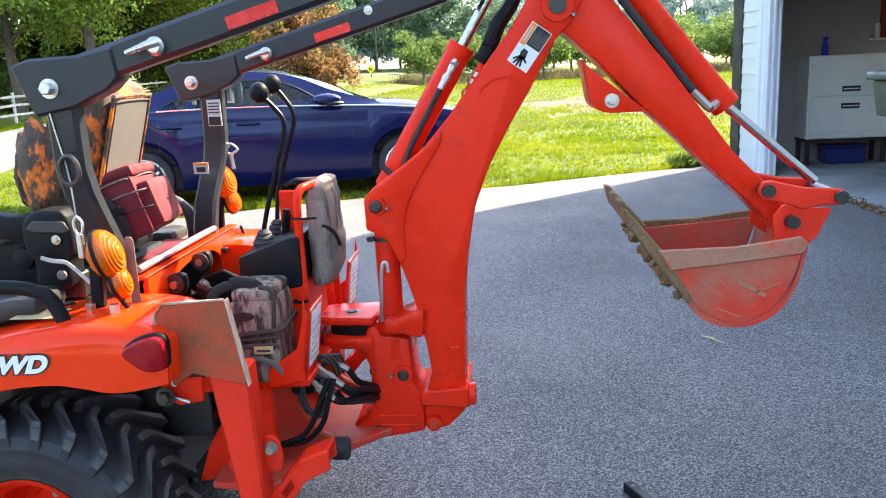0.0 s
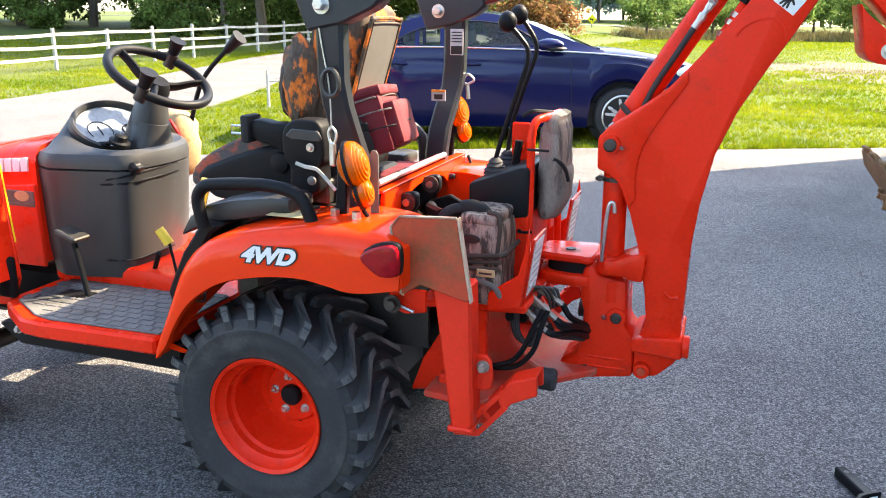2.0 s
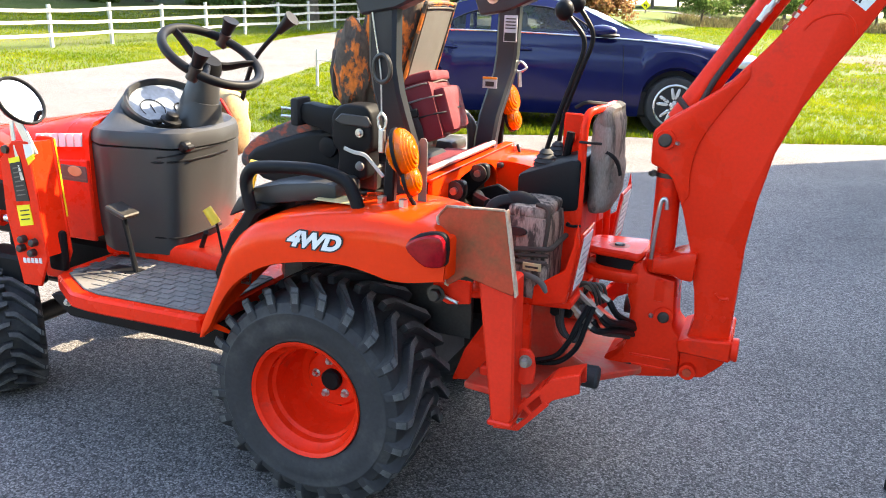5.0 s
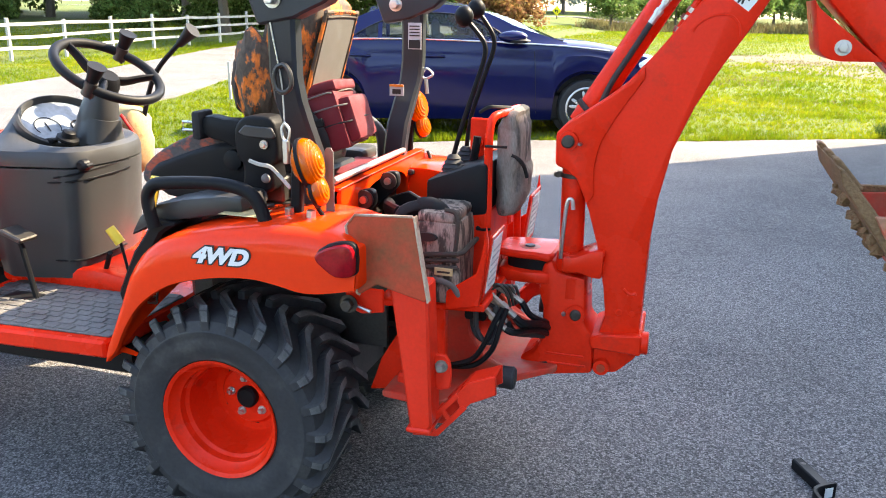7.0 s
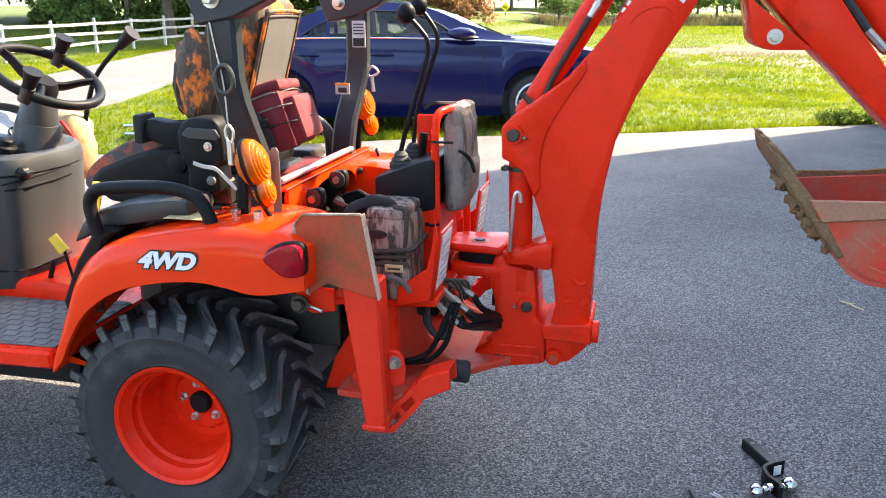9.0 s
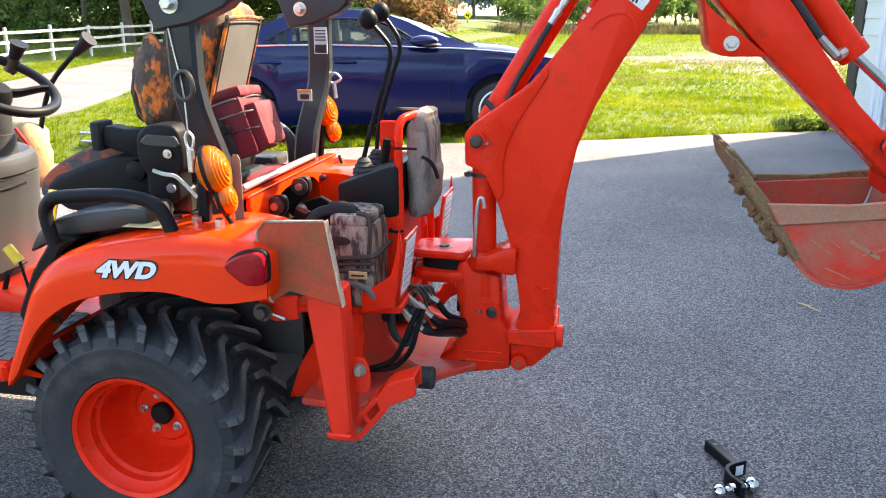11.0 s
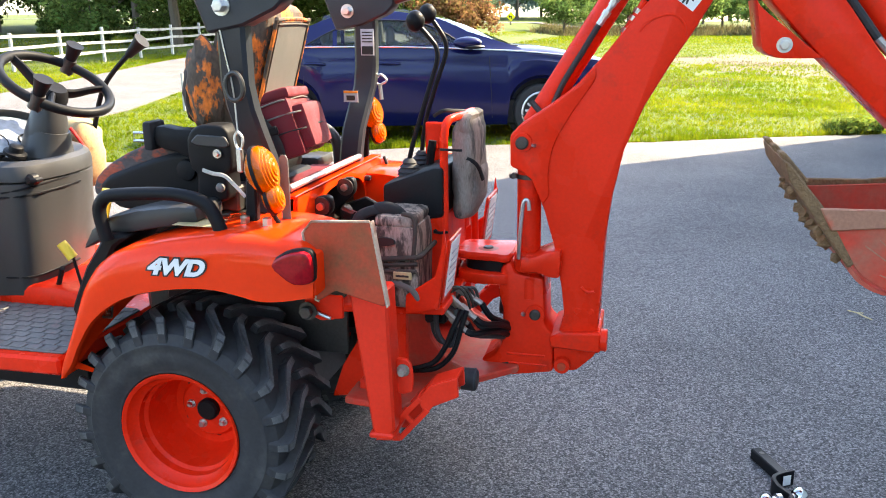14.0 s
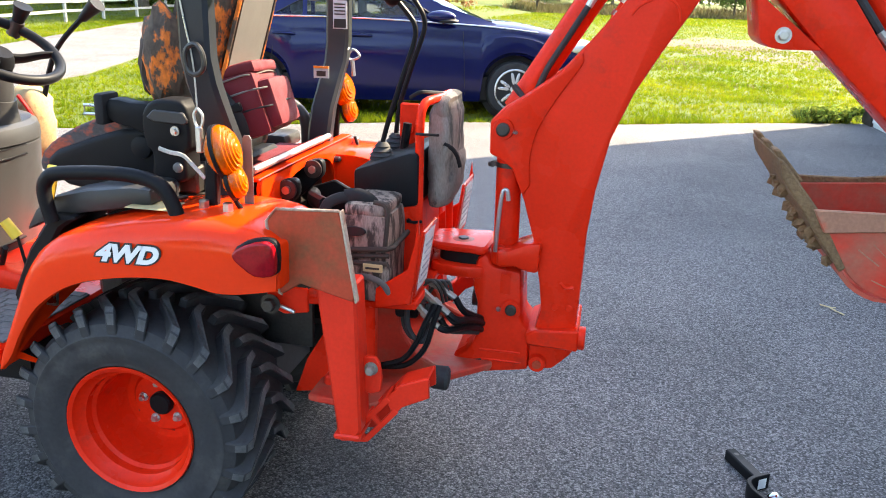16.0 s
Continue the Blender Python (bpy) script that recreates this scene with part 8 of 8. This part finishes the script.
# ---- lawn grass ----
def patchy(m):
    """Broad patches of darker, greener and paler grass over the lawn."""
    n, l = m.node_tree.nodes, m.node_tree.links
    p = [x for x in n if x.type == "HUE_SAT"][0]
    base = n.new("ShaderNodeRGB")
    base.outputs[0].default_value = p.inputs["Color"].default_value
    was = base.outputs[0]
    geo = n.new("ShaderNodeNewGeometry")
    for scale, lo, hi in ((0.45, (0.72, 0.82, 0.8, 1), (1.35, 1.2, 1.35, 1)), (2.6, (0.75, 0.8, 0.8, 1), (1.3, 1.22, 1.1, 1))):
        tex = n.new("ShaderNodeTexNoise")
        tex.inputs["Scale"].default_value, tex.inputs["Detail"].default_value = scale, 4
        l.new(geo.outputs["Position"], tex.inputs["Vector"])
        ramp = n.new("ShaderNodeMapRange")
        ramp.inputs[1].default_value, ramp.inputs[2].default_value = 0.36, 0.64
        l.new(tex.outputs[0], ramp.inputs[0])
        mix = n.new("ShaderNodeMix")
        mix.data_type = "RGBA"
        mix.inputs[6].default_value, mix.inputs[7].default_value = lo, hi
        l.new(ramp.outputs[0], mix.inputs[0])
        mul = n.new("ShaderNodeVectorMath")
        mul.operation = "MULTIPLY"
        l.new(was, mul.inputs[0]), l.new(mix.outputs[2], mul.inputs[1])
        was = mul.outputs[0]
    l.new(was, p.inputs["Color"])
    return m


BLADE = patchy(leafy("grass_blade", (0.148, 0.19, 0.009), 0.25, 0.5))
BLADE_DRY = leafy("dry_grass_blade", (0.16, 0.135, 0.06), 0.3, 0.4)


def blades(name, n, region, height, width, mat, label, keep=None):
    x = rng.uniform(region[0], region[1], n)
    y = rng.uniform(region[2], region[3], n)
    edge = np.interp(x, [e[0] for e in EDGE[::-1]], [e[1] for e in EDGE[::-1]])
    ok = y > edge + 0.03
    lane_l = np.interp(y, [p[1] for p in LANE_R], [p[0] for p in LANE_R])
    lane_r = np.interp(y, [p[1] for p in LANE_L], [p[0] for p in LANE_L])
    ok &= (x > lane_l + 0.05) | (x < lane_r - 0.05)
    ok &= (x < WX - 0.05) | (y > WY + 0.1)
    if keep is not None:
        ok &= keep(x, y)
    x, y = x[ok], y[ok]
    m = len(x)
    h = height * rng.uniform(0.5, 1.3, m)
    a = rng.uniform(0, 2 * np.pi, m)
    lx, ly = rng.normal(0, 0.45, m) * h, rng.normal(0, 0.45, m) * h
    wx, wy = np.cos(a) * width, np.sin(a) * width
    z = rise(x, y) - 0.002
    v = np.stack([np.stack([x - wx, y - wy, z], 1), np.stack([x + wx, y + wy, z], 1), np.stack([x + lx, y + ly, z + h], 1)], 1).reshape(-1, 3)
    me = bpy.data.meshes.new(name)
    me.from_pydata(v.tolist(), [], np.arange(m * 3).reshape(-1, 3).tolist())
    me.materials.append(mat)
    return tagged(new(name, me), label, "grass", "", "stuff")


SAND = material("bare_sandy_soil", (0.08, 0.062, 0.034), 0.95, vary=0.3, scale=0.8, fine=20, bump=0.4, bump_d=0.01, second=(0.06, 0.056, 0.018), mix_scale=0.7, mix_lo=0.45, mix_hi=0.65)


def worn_edge(a):
    return 1.0 + 0.1 * math.sin(3 * a + 0.5) + 0.07 * math.sin(7 * a + 1.2) + 0.05 * math.sin(13 * a)


sheet("bare_soil", [(7.5 + 5.8 * worn_edge(a) * math.cos(a), 28 + 8 * worn_edge(a) * math.sin(a)) for a in [k * math.pi / 40 for k in range(80)]], -0.019, 0.05, SAND, "pale bare sandy patch worn into the lawn", "soil")


def off_sand(x, y):
    """Grass thins out over the sandy patch."""
    r = np.hypot((x - 7.5) / 5.8, (y - 28) / 8.0)
    wave = 0.12 * np.sin(1.7 * x + 0.6 * y) + 0.1 * np.sin(2.9 * x - 1.3 * y)
    return (r + wave > 1.0) | (rng.uniform(0, 1, len(x)) < 0.12)


blades("grass", 110000, (-7.5, 4.9, 4.5, 14), 0.04, 0.004, BLADE, "short bright green lawn grass along the driveway", lambda x, y: rng.uniform(0, 1, len(x)) < (14 - y) / 3.0)


def tufts(name, n, per, region, height, width, mat, label, verge=None):
    """Uneven tufts: blades that lean out from a common root, taller and denser in patches."""
    cx, cy = rng.uniform(region[0], region[1], n), rng.uniform(region[2], region[3], n)
    lush = 0.5 + 0.5 * np.array([noise.noise(Vector((a * 0.8, b * 0.8, 3.1))) for a, b in zip(cx, cy)])
    edge = np.interp(cx, [e[0] for e in EDGE[::-1]], [e[1] for e in EDGE[::-1]])
    ok = (cy > edge + 0.02) & (rng.uniform(0, 1, n) < 0.25 + lush * 0.9) & (cx > np.interp(cy, [p[1] for p in LANE_R], [p[0] for p in LANE_R]) + 0.1) & ((cx < WX - 0.05) | (cy > WY + 0.1))
    if verge:
        ok &= cy < edge + verge * (0.3 + 1.4 * lush)
    cx, cy, lush = (np.repeat(q[ok], per) for q in (cx, cy, lush))
    m = len(cx)
    a = rng.uniform(0, 2 * np.pi, m)
    r = rng.uniform(0, 0.03, m)
    h = height * (0.5 + lush) * rng.uniform(0.5, 1.3, m)
    out = h * rng.uniform(0.2, 1.0, m)
    x, y = cx + np.cos(a) * r, cy + np.sin(a) * r
    z = rise(x, y) - 0.002
    wx, wy = -np.sin(a) * width, np.cos(a) * width
    v = np.stack([np.stack([x - wx, y - wy, z], 1), np.stack([x + wx, y + wy, z], 1), np.stack([x + np.cos(a) * out, y + np.sin(a) * out, z + h], 1)], 1).reshape(-1, 3)
    me = bpy.data.meshes.new(name)
    me.from_pydata(v.tolist(), [], np.arange(m * 3).reshape(-1, 3).tolist())
    me.materials.append(mat)
    return tagged(new(name, me), label, "grass", "", "stuff")


tufts("grass_tufts", 9000, 16, (-7.5, 4.9, 4.5, 15), 0.055, 0.0045, BLADE, "uneven tufts of bright green grass beside the driveway")
tufts("grass_tufts", 9000, 12, (-9, 12, 12, 27), 0.07, 0.007, BLADE, "uneven tufts of green grass across the lawn")
blades("grass", 130000, (-16, 9, 11, 26), 0.04, 0.008, BLADE, "short bright green lawn grass", off_sand)
blades("grass", 80000, (-30, 24, 24, 60), 0.07, 0.02, BLADE, "short green lawn grass farther off", off_sand)
blades("grass", 40000, (-30, 55, 58, 96), 0.12, 0.05, BLADE, "rough green lawn grass before the orchard")
blades("grass", 70000, (-32, -10, 5, 26), 0.055, 0.014, BLADE, "short bright green lawn grass beyond the fence")
blades("dry_grass", 25000, (-4, 14, 13, 34), 0.07, 0.012, BLADE_DRY, "dry straw-coloured patches in the lawn", lambda x, y: np.sin(x * 0.9 + y * 0.35) + np.sin(y * 0.8 - x * 0.3) > 0.7)
blades("tall_grass", 16000, (-12, 62, 92, 114), 0.8, 0.06, BLADE_DRY, "tall dry grass under the orchard trees")
tufts("grass_tufts", 26000, 9, (-7.3, 4.5, 3.7, 9.4), 0.085, 0.005, BLADE, "ragged grass leaning over the driveway edge", 0.22)


def weeds(at, spots, spread, per, size, mat, label):
    """Low leafy plants: thin stems under clumps of broad leaves."""
    w = thing("weeds", at, label, "weeds")
    part("weed_stems", join(*[tube([(x, y, at[2]), (x + 0.02, y - 0.02, z)], 0.004, 5) for x, y, z in spots]), BARK, w)
    me = leaves(spots, spread, per, size, 0.7)
    me.materials.append(mat)
    ob = new("weed_leaves", me)
    ob.parent = w
    ob.matrix_parent_inverse = Matrix.Translation(-Vector(at))


tufts("grass_tufts", 90, 34, (3.45, 4.36, 8.62, 9.45), 0.15, 0.006, LEAF_DARK, "long dark grass at the wall's foot")
weeds((3.7, 8.7, -0.02), [(3.5 + 0.065 * k + 0.04 * math.sin(k * 4.1), 8.66 + 0.03 * k + 0.08 * math.sin(k * 2.3), 0.04 + 0.11 * abs(math.sin(k * 1.7))) for k in range(11)], 0.085, 60, 0.028, LEAF, "dark leafy weeds at the wall's foot")
weeds((4.43, 5.2, 0.0), [(4.43 + 0.02 * math.sin(k * 2.9), 4.9 + 0.1 * k, 0.015 + 0.015 * (k % 3)) for k in range(9)], 0.035, 26, 0.016, LEAF_COPPER, "small dry weeds in the slab joint")
